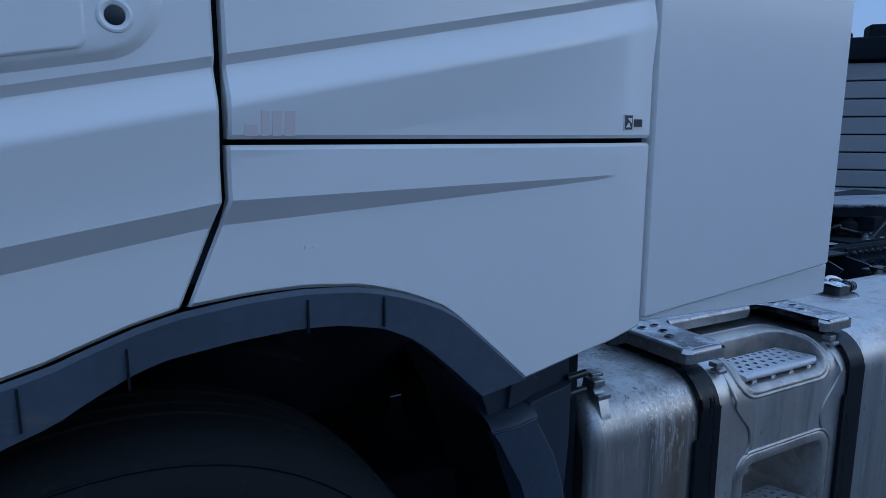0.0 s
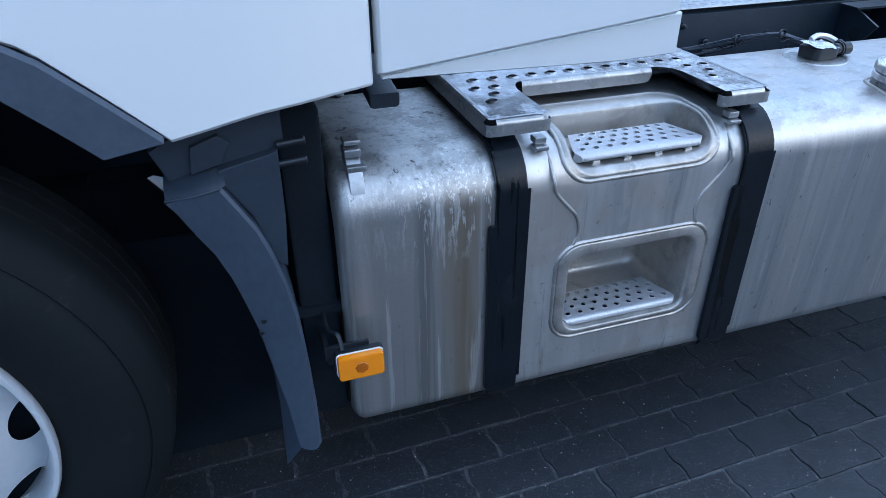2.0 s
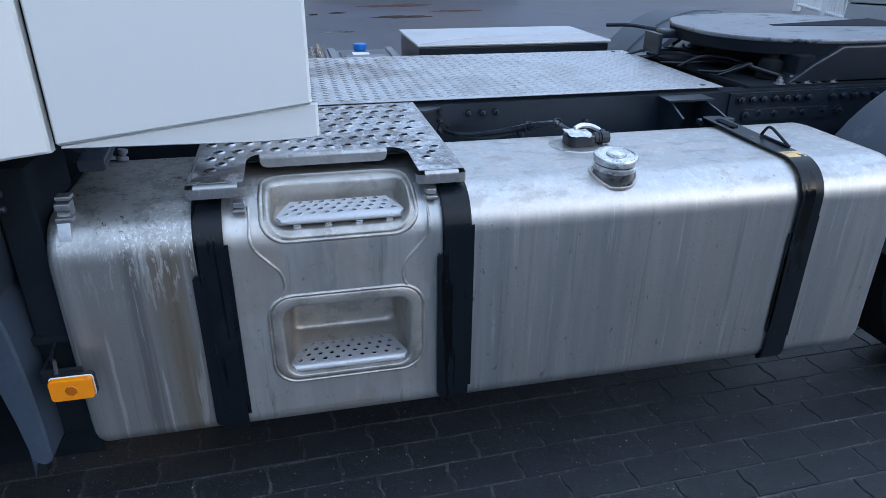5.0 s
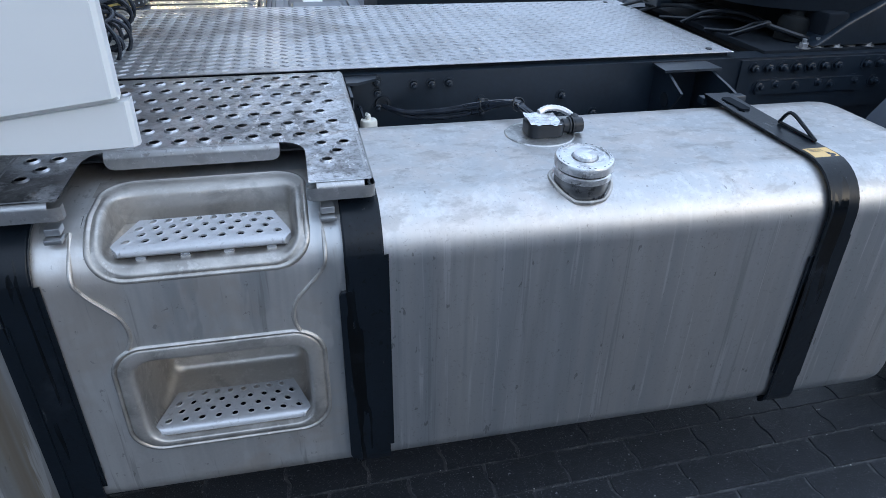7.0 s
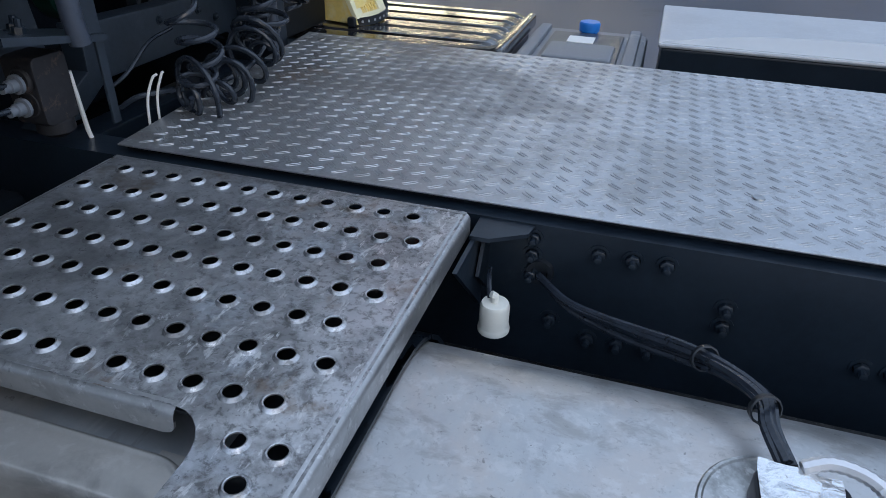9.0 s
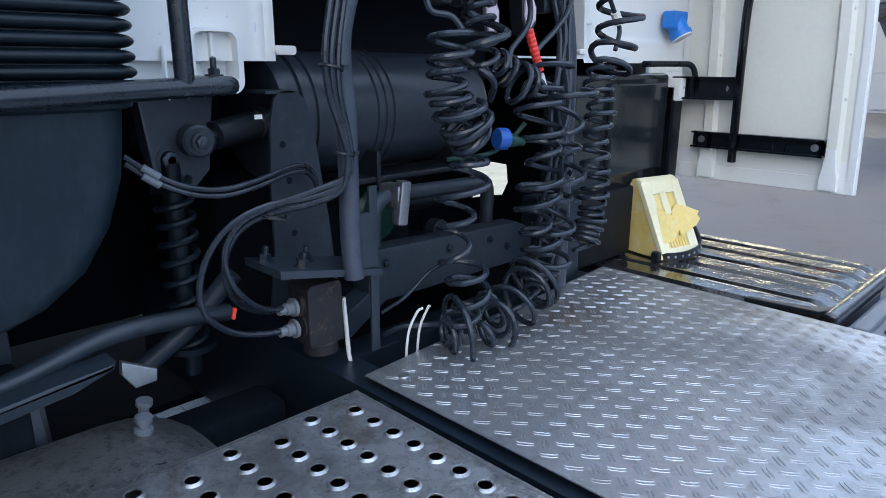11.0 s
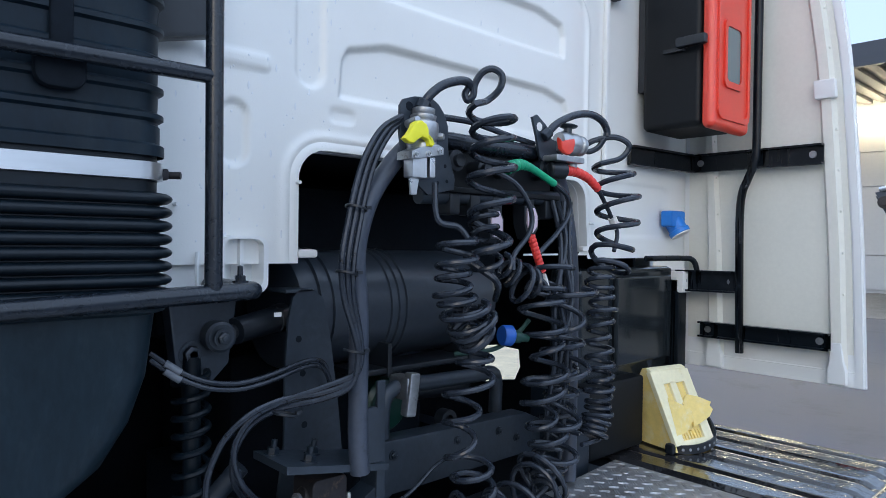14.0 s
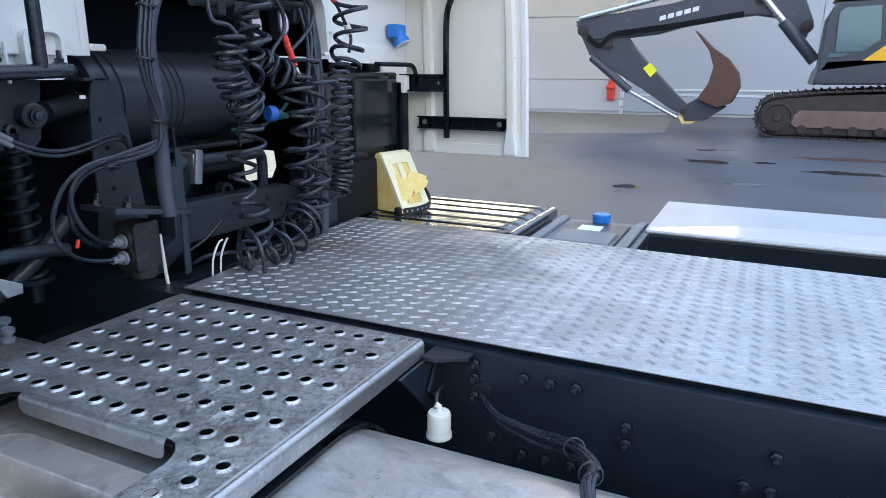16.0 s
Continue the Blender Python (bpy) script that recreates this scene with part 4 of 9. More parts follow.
prism(bm, [(-0.700, 0.975), (-0.698, 0.994), (-0.612, 1.012), (-0.598, 1.018), (-0.600, 0.89), (-0.608, 0.79), (-0.625, 0.80), (-0.655, 0.90)], "y", -0.045, 0.30, 0.004)
br = part("lower_bracket", bm, BRACKETP, guard)
bm = B()
prism(bm, [(-0.775, 0.965), (-0.80, 1.03), (-0.755, 1.055), (-0.700, 1.075), (-0.585, 1.115), (-0.585, 1.02), (-0.62, 1.00), (-0.70, 0.985)], "y", -0.022, 0.30, 0.005)
part("upper_bracket", bm, BRACKETP, guard)
bm = B()
prism(bm, [(-0.742, 0.985), (-0.735, 1.035), (-0.690, 1.05), (-0.672, 1.035), (-0.69, 1.0)], "y", -0.034, -0.010, 0.004)
part("stiffener", bm, BRACKETP, guard)
# near-black block fills the gap between flap and tank with shade
bm = B()
box(bm, -0.595, -0.515, 0.03, 0.3, 0.34, 1.06, 0.01)
part("inner_bracket", bm, DARK, guard)
for zc in (1.02, 0.985):
    bm = B()
    cyl(bm, (-0.60, -0.03, zc), (-0.55, -0.03, zc + 0.004), 0.008, n=10, bev=0.002)
    part("clip", bm, BLACKP, guard)
for xk, zk in ((-0.668, 0.69), (-0.676, 0.664), (-0.655, 0.80)):
    bm = B()
    lathe(bm, (xk, -0.062, zk), (0, -1, 0), [(0.006, 0.0), (0.005, 0.0015), (0.0, 0.002)], 10)
    part("rivet", bm, BLACKP, flap)

# ---- stickers on the side panel ----
bm = B()
box(bm, -0.539, -0.468, YS - 0.0012, YS + 0.004, 1.508, 1.538)
st = solo("sticker", onskin(bm), LABEL_W, "small black and white dealer sticker on the white panel", "sticker")
bm = B()
box(bm, -0.537, -0.510, YS - 0.002, YS, 1.510, 1.536)
for k in range(3):
    box(bm, -0.504 + k * 0.0115, -0.495 + k * 0.0115, YS - 0.002, YS, 1.515, 1.529)
mk = part("mark", onskin(bm), STICK, None)
mk.parent = st
bm = B()
prism(bm, [(-0.534, 1.514), (-0.517, 1.514), (-0.524, 1.523)], "y", YS - 0.003, YS - 0.001)
prism(bm, [(-0.530, 1.531), (-0.513, 1.531), (-0.515, 1.522)], "y", YS - 0.003, YS - 0.001)
mk = part("logo_shape", onskin(bm), LABEL_W, None)
mk.parent = st
bm = B()
for k, (xa, xb) in enumerate(((-1.228, -1.211), (-1.206, -1.196), (-1.191, -1.178), (-1.174, -1.160))):
    box(bm, xa, xb, -0.0008, 0.003, 1.500, 1.533 if k else 1.515)
for v in bm.verts:
    v.co.y += YS - 0.0136 * max(0.0, min(1.0, (v.co.z - groove(v.co.x) + 0.13) / 0.07))
solo("sticker_residue", bm, PALEPINK, "faded pinkish remains of a removed sticker", "sticker")

for xa, xb, za, zb in ((-1.150, -1.140, 1.340, 1.346), (-1.137, -1.128, 1.342, 1.345)):
    bm = B()
    prism(bm, [(xa, za), (xb, za + 0.001), (xb - 0.002, zb), (xa + 0.001, zb)], "y", YS - 0.001, YS + 0.004)
    solo("paint_speck", onskin(bm), LABEL_W, "tiny pale speck of residue on the panel", "residue", "residue specks")

# ---- fuel tank ----
TX0, TX1, TY0, TY1, TZ0, TZ1 = -0.512, 1.80, -0.02, 0.60, 0.311, 0.942
tank = thing("fuel_tank", (0.65, 0.3, 0.33), "streaked brushed aluminium fuel tank with two recessed steps", "fuel tank")


def section(inset=0.0, grow=0.0):
    """The tank's outline in (y, z), from the lower front corner up and round."""
    y0, y1, z0, z1 = TY0 + inset - grow, TY1 - inset + grow, TZ0 + inset - grow, TZ1 - inset + grow
    pts = []
    for cy, cz, r, a0 in ((y0 + 0.055, z0 + 0.055, 0.055, 270), (y0 + 0.105, z1 - 0.105, 0.105, 180), (y1 - 0.20, z1 - 0.20, 0.20, 90), (y1 - 0.10, z0 + 0.10, 0.10, 0)):
        for k in range(9):
            t = radians(a0 - 90 * k / 8)
            pts.append((cy + r * math.cos(t), cz + r * math.sin(t)))
    return pts


# shell without the front face between the two straps
def shell_end(bm, x_end, s, r):
    rings = [[Vector((x_end + s * r * (1 - math.sin(t)), p[0], p[1])) for p in section(r * (1 - math.cos(t)))] for t in [radians(a) for a in (90, 72, 54, 36, 18, 0)]]
    loft(bm, rings, cap1=True)


bm = B()
loft(bm, [[Vector((x, p[0], p[1])) for p in section()] for x in steps(TX0 + 0.03, -0.16, 2)])
shell_end(bm, TX0, 1, 0.03)
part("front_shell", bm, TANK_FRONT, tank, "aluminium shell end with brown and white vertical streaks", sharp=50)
bm = B()
loft(bm, [[Vector((x, p[0], p[1])) for p in section()] for x in steps(0.43, TX1 - 0.07, 2)])
shell_end(bm, TX1, -1, 0.07)
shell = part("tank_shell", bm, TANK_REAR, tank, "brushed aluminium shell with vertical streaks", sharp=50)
bm = B()
# middle part: everything but the face and top front corner, where the step recesses sit
sec = section()
body = [p for p in sec if not (p[0] < 0.084 and p[1] > TZ0 + 0.056)]
start = next(i for i in range(len(sec)) if sec[i] in body and sec[i - 1] not in body)
order = [sec[(start + i) % len(sec)] for i in range(len(body))]
loft(bm, [[Vector((x, p[0], p[1])) for p in order if not (p[0] < 0.09 and p[1] > 0.9)] for x in (-0.05, 0.355)], closed=False)
top_from = [p for p in order if p[1] > TZ1 - 1e-4 and p[0] > 0.09][0][0]
for xa, xb, ya in ((-0.05, -0.040, 0.085), (0.336, 0.355, 0.085), (-0.05, 0.355, 0.203)):
    bm.faces.new([bm.verts.new(p) for p in ((xa, ya, TZ1), (xb, ya, TZ1), (xb, top_from if ya > 0.1 else 0.203, TZ1), (xa, top_from if ya > 0.1 else 0.203, TZ1))])
for xa, xb in ((-0.16, -0.05), (0.355, 0.43)):
    loft(bm, [[Vector((x, p[0], p[1])) for p in section()] for x in (xa, xb)])
part("middle_shell", bm, TANK_STEP, tank, sharp=50)


def yt(z):
    """The tank's front surface above the flat face: where the top front corner bends in."""
    zc = TZ1 - 0.105
    if z <= zc:
        return TY0
    t = min(1.0, (z - zc) / 0.105)
    return TY0 + 0.105 * (1 - math.sqrt(max(0.0, 1 - t * t)))


def bent(x0, x1, z0, z1, r, y, n=10):
    """A rounded rectangle laid on the tank's front, pushed in by y."""
    return [Vector((p[0], yt(min(p[1], 0.93)) + max(0.0, p[1] - 0.93) * 0.3 + y, p[1])) for p in rrect(x0, x1, z0, z1, r, n)]


def gap(z, o):
    """Half-open width of a rounded opening at a height."""
    x0, x1, z0, z1, r = o
    if z <= z0 or z >= z1:
        return None
    e = 0.0
    for zc, s in ((z0 + r, -1), (z1 - r, 1)):
        if (z - zc) * s > 0:
            e = r - math.sqrt(max(0.0, r * r - (z - zc) ** 2))
    return x0 + e, x1 - e


LOWR = (-0.046, 0.348, 0.452, 0.710, 0.060)
UPR = (-0.038, 0.334, 0.855, 1.20, 0.060)
bm = B()
zl = sorted(set(steps(TZ0 + 0.055, TZ1 - 1e-6, 60) + [LOWR[2] + 1e-4, LOWR[3] - 1e-4, UPR[2] + 1e-4]))
for za, zb in zip(zl, zl[1:]):
    cells = None
    for o in (LOWR, UPR):
        ga, gb = gap(za, o), gap(zb, o)
        if ga and gb:
            cells = (ga, gb)
    ya_, yb_ = yt(za), yt(zb)
    if cells:
        (la, ra), (lb, rb) = cells
        quads = [((-0.05, la), (-0.05, lb)), ((ra, 0.355), (rb, 0.355))]
    else:
        quads = [((-0.05, 0.355), (-0.05, 0.355))]
    for (a0, a1), (b0, b1_) in quads:
        if a1 - a0 < 1e-5 and b1_ - b0 < 1e-5:
            continue
        bm.faces.new([bm.verts.new(p) for p in ((a0, ya_, za), (a1, ya_, za), (b1_, yb_, zb), (b0, yb_, zb))])
bmesh.ops.remove_doubles(bm, verts=bm.verts, dist=1e-5)
part("step_panel", bm, TANK_STEP, tank, "aluminium panel between the straps", sharp=50)
bm = B()
loft(bm, [bent(-0.050, 0.352, 0.448, 0.714, 0.064, 0.002), bent(-0.047, 0.349, 0.451, 0.711, 0.062, -0.0045), bent(-0.043, 0.345, 0.455, 0.707, 0.059, -0.0045), bent(-0.040, 0.342, 0.458, 0.704, 0.057, 0.0005), bent(-0.037, 0.339, 0.460, 0.701, 0.055, -0.0045),
          bent(-0.019, 0.321, 0.469, 0.683, 0.044, -0.0045), bent(-0.013, 0.315, 0.472, 0.677, 0.040, -0.001), bent(-0.010, 0.312, 0.473, 0.673, 0.038, 0.010), bent(-0.008, 0.310, 0.473, 0.670, 0.036, 0.04), bent(-0.005, 0.307, 0.474, 0.666, 0.034, 0.09), bent(-0.001, 0.303, 0.475, 0.660, 0.032, 0.14), bent(0.002, 0.300, 0.476, 0.655, 0.03, 0.18),
          bent(0.005, 0.297, 0.479, 0.652, 0.029, 0.195), bent(0.011, 0.291, 0.484, 0.646, 0.027, 0.205), bent(0.020, 0.282, 0.493, 0.637, 0.024, 0.209), bent(0.032, 0.270, 0.505, 0.625, 0.020, 0.210)], cap1=True)
part("lower_step_well", bm, WELL, tank, "pressed aluminium step well", sharp=70)


def on_tank(s, out=0.0):
    """A place (y, z) on the tank's front and top: s runs up the face, round the bend and back over the top."""
    if s <= 0.837:
        return TY0 - out, s
    if s <= 1.002:
        t = (s - 0.837) / 0.105
        return TY0 + 0.105 - (0.105 + out) * math.cos(t), 0.837 + (0.105 + out) * math.sin(t)
    return 0.085 + s - 1.002, TZ1 + out


def sided(pts):
    """A rounded outline with its two long upright sides cut into short pieces, so that it can follow the bend."""
    out = []
    for i, p in enumerate(pts):
        q = pts[(i + 1) % len(pts)]
        out.append((p[0], p[1]))
        if abs(p[0] - q[0]) < 1e-6 and abs(p[1] - q[1]) > 0.03:
            out += [(p[0], p[1] + (q[1] - p[1]) * k / 9) for k in range(1, 9)]
    return out


def notch(x0, x1, s0, s1, r, out):
    return [Vector((p[0], *on_tank(p[1], out))) for p in sided(rrect(x0, x1, s0, s1, r, 10))]


bm = B()
S0, S1 = 0.852, 1.122
loops = [notch(-0.044, 0.340, S0 - 0.003, S1 + 0.004, 0.064, 0.0005), notch(-0.041, 0.337, S0, S1 + 0.001, 0.061, 0.0045), notch(-0.036, 0.332, S0 + 0.004, S1 - 0.003, 0.058, 0.0045), notch(-0.033, 0.329, S0 + 0.007, S1 - 0.006, 0.056, 0.001),
         notch(-0.026, 0.322, S0 + 0.011, S1 - 0.024, 0.055, 0.004), notch(-0.020, 0.316, S0 + 0.016, S1 - 0.042, 0.052, 0.002)]
edge_pts = sided(rrect(-0.016, 0.312, S0 + 0.019, S1 - 0.048, 0.050, 10))
for t in (0.03, 0.09, 0.2, 0.4, 0.6, 0.78, 0.9, 0.97, 1.0):
    row_ = []
    for x, s in edge_pts:
        f = (s - S0 - 0.019) / (S1 - S0 - 0.067)
        y, z = on_tank(s)
        ky, kz = t ** (1.0 - 0.75 * f), t ** (0.25 + 0.75 * f)
        row_.append(Vector((0.148 + (x - 0.148) * (1 - 0.07 * t), y + (0.146 - y) * ky, z + (0.884 - z) * kz)))
    loops.append(row_)
loft(bm, loops)
for corner_x, inner_x in ((-0.051, 0.03), (0.347, 0.27)):
    arc_ = [v for v in loops[0] if v.y > 0.085 + S1 - 1.002 - 0.066 and (v.x - inner_x) * (corner_x - inner_x) > 0]
    arc_.sort(key=lambda v: v.y)
    tip_ = Vector((corner_x, 0.085 + S1 - 1.002 + 0.010, TZ1))
    for p, q in zip([Vector((corner_x, arc_[0].y, TZ1))] + arc_, arc_ + [Vector((arc_[-1].x, tip_.y, TZ1))]):
        bm.faces.new([bm.verts.new((v.x, v.y, TZ1 + 0.0003)) for v in (tip_, p, q)])
part("upper_step_well", bm, WELL, tank, "pressed aluminium step well under the walkway", sharp=70)
# weld bead joining the two wells
for sx in (-1, 1):
    bm = B()
    cx = 0.148
    pts = [(cx + sx * 0.214, yt(0.93) - 0.002, 0.93), (cx + sx * 0.215, TY0 - 0.001, 0.872), (cx + sx * 0.206, TY0 - 0.001, 0.840), (cx + sx * 0.178, TY0 - 0.001, 0.806), (cx + sx * 0.156, TY0 - 0.001, 0.780), (cx + sx * 0.147, TY0 - 0.001, 0.752), (cx + sx * 0.148, TY0 - 0.001, 0.728), (cx + sx * 0.156, TY0 - 0.002, 0.710)]
    tube(bm, smooth(pts, 6), 0.0040, 8)
    part("weld_bead", bm, WELL, tank)
for zt, yt0 in ((0.491, -0.010), (0.904, 0.006)):
    bm = B()
    x0, x1 = -0.006, 0.308
    pr = 0.0338
    rows = [(yt0 + 0.012 + k * 0.024, yt0 + 0.012 + (k + 1) * 0.024, x0 + 0.0218 + (0.0169 if k % 2 else 0.0), 8 if k % 2 else 9) for k in range(4)]
    perforated(bm, x0, x1, rows, 0.0068, zt, pr, 0, up=0.0016, deep=0.002, n=12)
    # front lip rolled down
    sec2 = [(yt0 + 0.012, zt), (yt0 + 0.006, zt - 0.001), (yt0 + 0.002, zt - 0.004), (yt0 - 0.001, zt - 0.009), (yt0 - 0.001, zt - 0.014), (yt0 + 0.003, zt - 0.0185), (yt0 + 0.008, zt - 0.0195), (yt0 + 0.02, zt - 0.0195)]
    loft(bm, [[Vector((x, p[0], p[1])) for p in sec2] for x in (x0, x0 + 0.006, x0 + 0.018, x1 - 0.018, x1 - 0.006, x1)], closed=False)
    for xs_ in (x0, x1):
        bm.faces.new([bm.verts.new((xs_, p[0], p[1])) for p in sec2])
    for v in bm.verts:
        v.co.x = 0.151 + (v.co.x - 0.151) * (1.0 - 0.24 * max(0.0, min(1.0, (v.co.y - yt0 - 0.012) / 0.104)))
    for v in bm.verts:
        dx_ = v.co.x - 0.151
        if abs(dx_) > 0.145:
            v.co.x -= math.copysign(0.014, dx_) * max(0.0, 1 - max(0.0, v.co.y - yt0) / 0.020) ** 2
    stp = part("step", bm, STEPM, tank, "bright perforated aluminium tread")
    # near-black sheet added below the tread so its holes look shaded
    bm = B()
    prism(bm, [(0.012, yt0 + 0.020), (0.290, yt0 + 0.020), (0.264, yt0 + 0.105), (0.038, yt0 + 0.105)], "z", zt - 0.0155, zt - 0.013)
    part("under_sheet", bm, DARK, stp, "added near-black sheet that gives the tread holes their shade")
    for k in range(4):
        bm = B()
        xk = 0.035 + k * 0.075
        box(bm, xk, xk + 0.018, yt0 + 0.002, yt0 + 0.03, zt - 0.027, zt - 0.0192, 0.002)
        part("weld_tab", bm, STEEL, stp)
# straps with rubber under them
for xs0, xs1 in ((-0.193, -0.126), (0.396, 0.470)):
    bm = B()
    sel = section(0, 0.008)[4:27]
    top = section(0, 0.003)[4:27]
    loft(bm, [[Vector((xs0, p[0], p[1])) for p in top], [Vector((xs0, p[0], p[1])) for p in sel], [Vector((xs1, p[0], p[1])) for p in sel], [Vector((xs1, p[0], p[1])) for p in top]], closed=False)
    s_ = part("strap", bm, STRAP, tank, "black painted steel tank strap", sharp=50)
    for xa, xb, za, zb, out in ((xs0 - 0.014, xs0 + 0.010, 0.350, 0.792, 0.0115), (xs1 - 0.012, xs1 + 0.009, 0.372, 0.862, 0.0045)):
        bm = B()
        prism(bm, [(xa, za + 0.012), (xa + 0.006, za), (xb, za), (xb, zb), (xa + 0.005, zb - 0.002), (xa, zb - 0.010)], "y", TY0 - out, TY0 - 0.001, 0.0012)
        part("rubber_strip", bm, STRAP, s_, "cut strip of black rubber beside the strap")
    bm = B()
    plate = section(0, 0.0105)[10:16]
    loft(bm, [[Vector((x, p[0] + (0.002 if x in (xs0 + 0.002, xs1 - 0.002) else 0.0), p[1])) for p in plate] for x in (xs0 + 0.002, xs0 + 0.004, xs1 - 0.004, xs1 - 0.002)], closed=False)
    part("strap_joint", bm, STRAP, s_, "glossy doubled joint of the strap")
xs0, xs1 = 1.418, 1.488
bm = B()
def strap_line(grow):
    """The rear strap in (y, z): up the face, over the bend, then straight to its bracket."""
    return section(0, grow)[3:18] + [(0.16, TZ1 + grow), (0.30, TZ1 + 0.002 + grow), (0.42, TZ1 + 0.004 + grow), (0.50, TZ1 + 0.006 + grow)]


sel, low = strap_line(0.010), strap_line(0.005)
loft(bm, [[Vector((xs0, p[0], p[1])) for p in low], [Vector((xs0, p[0], p[1])) for p in sel], [Vector((xs1, p[0], p[1])) for p in sel], [Vector((xs1, p[0], p[1])) for p in low]])
rs = part("strap", bm, STRAP, tank, "black strap with a yellow warning label", sharp=50)
for xa, xb, za, zb in ((xs0 - 0.008, xs0 + 0.008, 0.42, 0.76), (xs1 - 0.010, xs1 + 0.008, 0.40, 0.80)):
    bm = B()
    prism(bm, [(xa, za + 0.010), (xa + 0.005, za), (xb, za), (xb, zb), (xa, zb - 0.008)], "y", TY0 - 0.006, TY0 - 0.001, 0.001)
    part("rubber_strip", bm, STRAP, rs)


def on_bend(a, out):
    """A place on the bend of the rear strap: a in degrees from level, past 90 in millimetres along the top."""
    if a > 90:
        return (0.085 + (a - 90) * 0.001, TZ1 + out)
    t = radians(180 - a)
    return (0.085 + (0.105 + out) * math.cos(t), 0.837 + (0.105 + out) * math.sin(t))


for name_, a0, a1, mat_, lab_ in (("warning_label", 66, 112, LABEL_Y, "yellow warning label"), ("text_label", 42, 65, LABEL_C, "pale label with small unreadable print")):
    bm = B()
    loft(bm, [[Vector((x, *on_bend(a, 0.0112))) for a in steps(a0, a1, 6)] for x in (xs0 + 0.005, xs1 - 0.004)], closed=False)
    part(name_, bm, mat_, rs, lab_)
bm = B()
for k, a in enumerate((46, 50, 54, 58, 62, 70, 74, 92, 98, 104)):
    for xa, xb in (((xs0 + 0.010, xs0 + 0.034), (xs0 + 0.037, xs1 - 0.010)) if a < 65 else ((xs0 + 0.012, xs0 + 0.044),)):
        p, q = on_bend(a, 0.0118), on_bend(a + 1.6, 0.0118)
        bm.faces.new([bm.verts.new(v) for v in ((xa, *p), (xb, *p), (xb, *q), (xa, *q))])
part("print_bar", bm, INK, rs, kind="stuff")
bm = B()
tri_ = [(xs0 + 0.045, 76), (xs1 - 0.007, 82), (xs0 + 0.045, 90)]
bm.faces.new([bm.verts.new((x, *on_bend(a, 0.0118))) for x, a in tri_])
part("warning_triangle", bm, INK, rs)
bm = B()
tube(bm, smooth([(1.478, 0.265, 0.958), (1.480, 0.245, 0.985), (1.481, 0.225, 0.988), (1.482, 0.19, 0.975), (1.483, 0.14, 0.955)], 5), 0.0045, 6)
tube(bm, [(1.478, 0.265, 0.958), (1.479, 0.20, 0.957), (1.482, 0.14, 0.955)], 0.004, 6)
part("strap_hook", bm, STRAP, rs)
bm = B()
prism(bm, rrect(1.439, 1.467, 0.36, 0.46, 0.011, 4), "z", 0.954, 0.9595)
part("strap_slot", bm, DARK, rs)
# clips at the wells and the front
for cxk, cy, cz in ((-0.085, 0.035, 0.945), (0.375, 0.035, 0.945), (-0.458, 0.056, 0.978)):
    bm = B()
    if cxk < -0.4:
        box(bm, cxk - 0.020, cxk + 0.018, cy - 0.048, cy - 0.020, cz - 0.046, cz - 0.034, 0.003)
        prism(bm, [(cy - 0.060, cz - 0.085), (cy - 0.046, cz - 0.044), (cy - 0.022, cz - 0.022), (cy + 0.006, cz - 0.006), (cy + 0.012, cz - 0.040)], "x", cxk - 0.018, cxk + 0.010, 0.002)
        box(bm, cxk - 0.020, cxk + 0.012, cy - 0.034, cy + 0.006, cz - 0.022, cz - 0.006, 0.003)
        box(bm, cxk - 0.018, cxk + 0.014, cy - 0.024, cy + 0.010, cz - 0.002, cz + 0.008, 0.003)
    else:
        box(bm, cxk - 0.015, cxk + 0.015, cy - 0.032, cy - 0.004, cz - 0.020, cz - 0.010, 0.003)
        box(bm, cxk - 0.013, cxk + 0.013, cy - 0.022, cy + 0.004, cz - 0.008, cz + 0.006, 0.003)
    part("clip", bm, ZINC, tank, "bent zinc clip")
# filler
bm = B()
FX, FY = 0.886, 0.070
lathe(bm, (FX, FY, 0.905), (0, -0.10, 1), [(0.0555, -0.035), (0.0555, 0.053), (0.0540, 0.055), (0.0540, 0.074)], 36)
fn = part("filler_neck", bm, NECKM, tank, "dull dark stained filler neck with a weld seam")
bm = B()
lathe(bm, (FX, FY, 0.905), (0, -0.10, 1), [(0.0555, 0.052), (0.0585, 0.053), (0.0585, 0.065), (0.0555, 0.067)], 40)
part("collar", bm, CAPM, fn, "bright collar ring round the neck")
bm = B()
lathe(bm, (FX, FY, 0.905), (0, -0.10, 1), [(0.054, 0.071), (0.0595, 0.072), (0.0603, 0.083), (0.057, 0.089), (0.049, 0.091), (0.048, 0.088), (0.024, 0.088), (0.023, 0.095), (0.018, 0.099), (0, 0.100)], 40)
cap = part("filler_cap", bm, CAPM, fn, "scuffed steel filler cap with a round key cover")
# dark ring draws the groove's shade on the cap
bm = B()
lathe(bm, (FX, FY, 0.905), (0, -0.10, 1), [(0.0275, 0.0878), (0.0270, 0.0886), (0.0235, 0.0886), (0.0230, 0.0900)], 28)
part("key_ring", bm, NECKM, cap, "dark ring in place of the shaded groove round the key cover")
bm = B()
ring_ = []
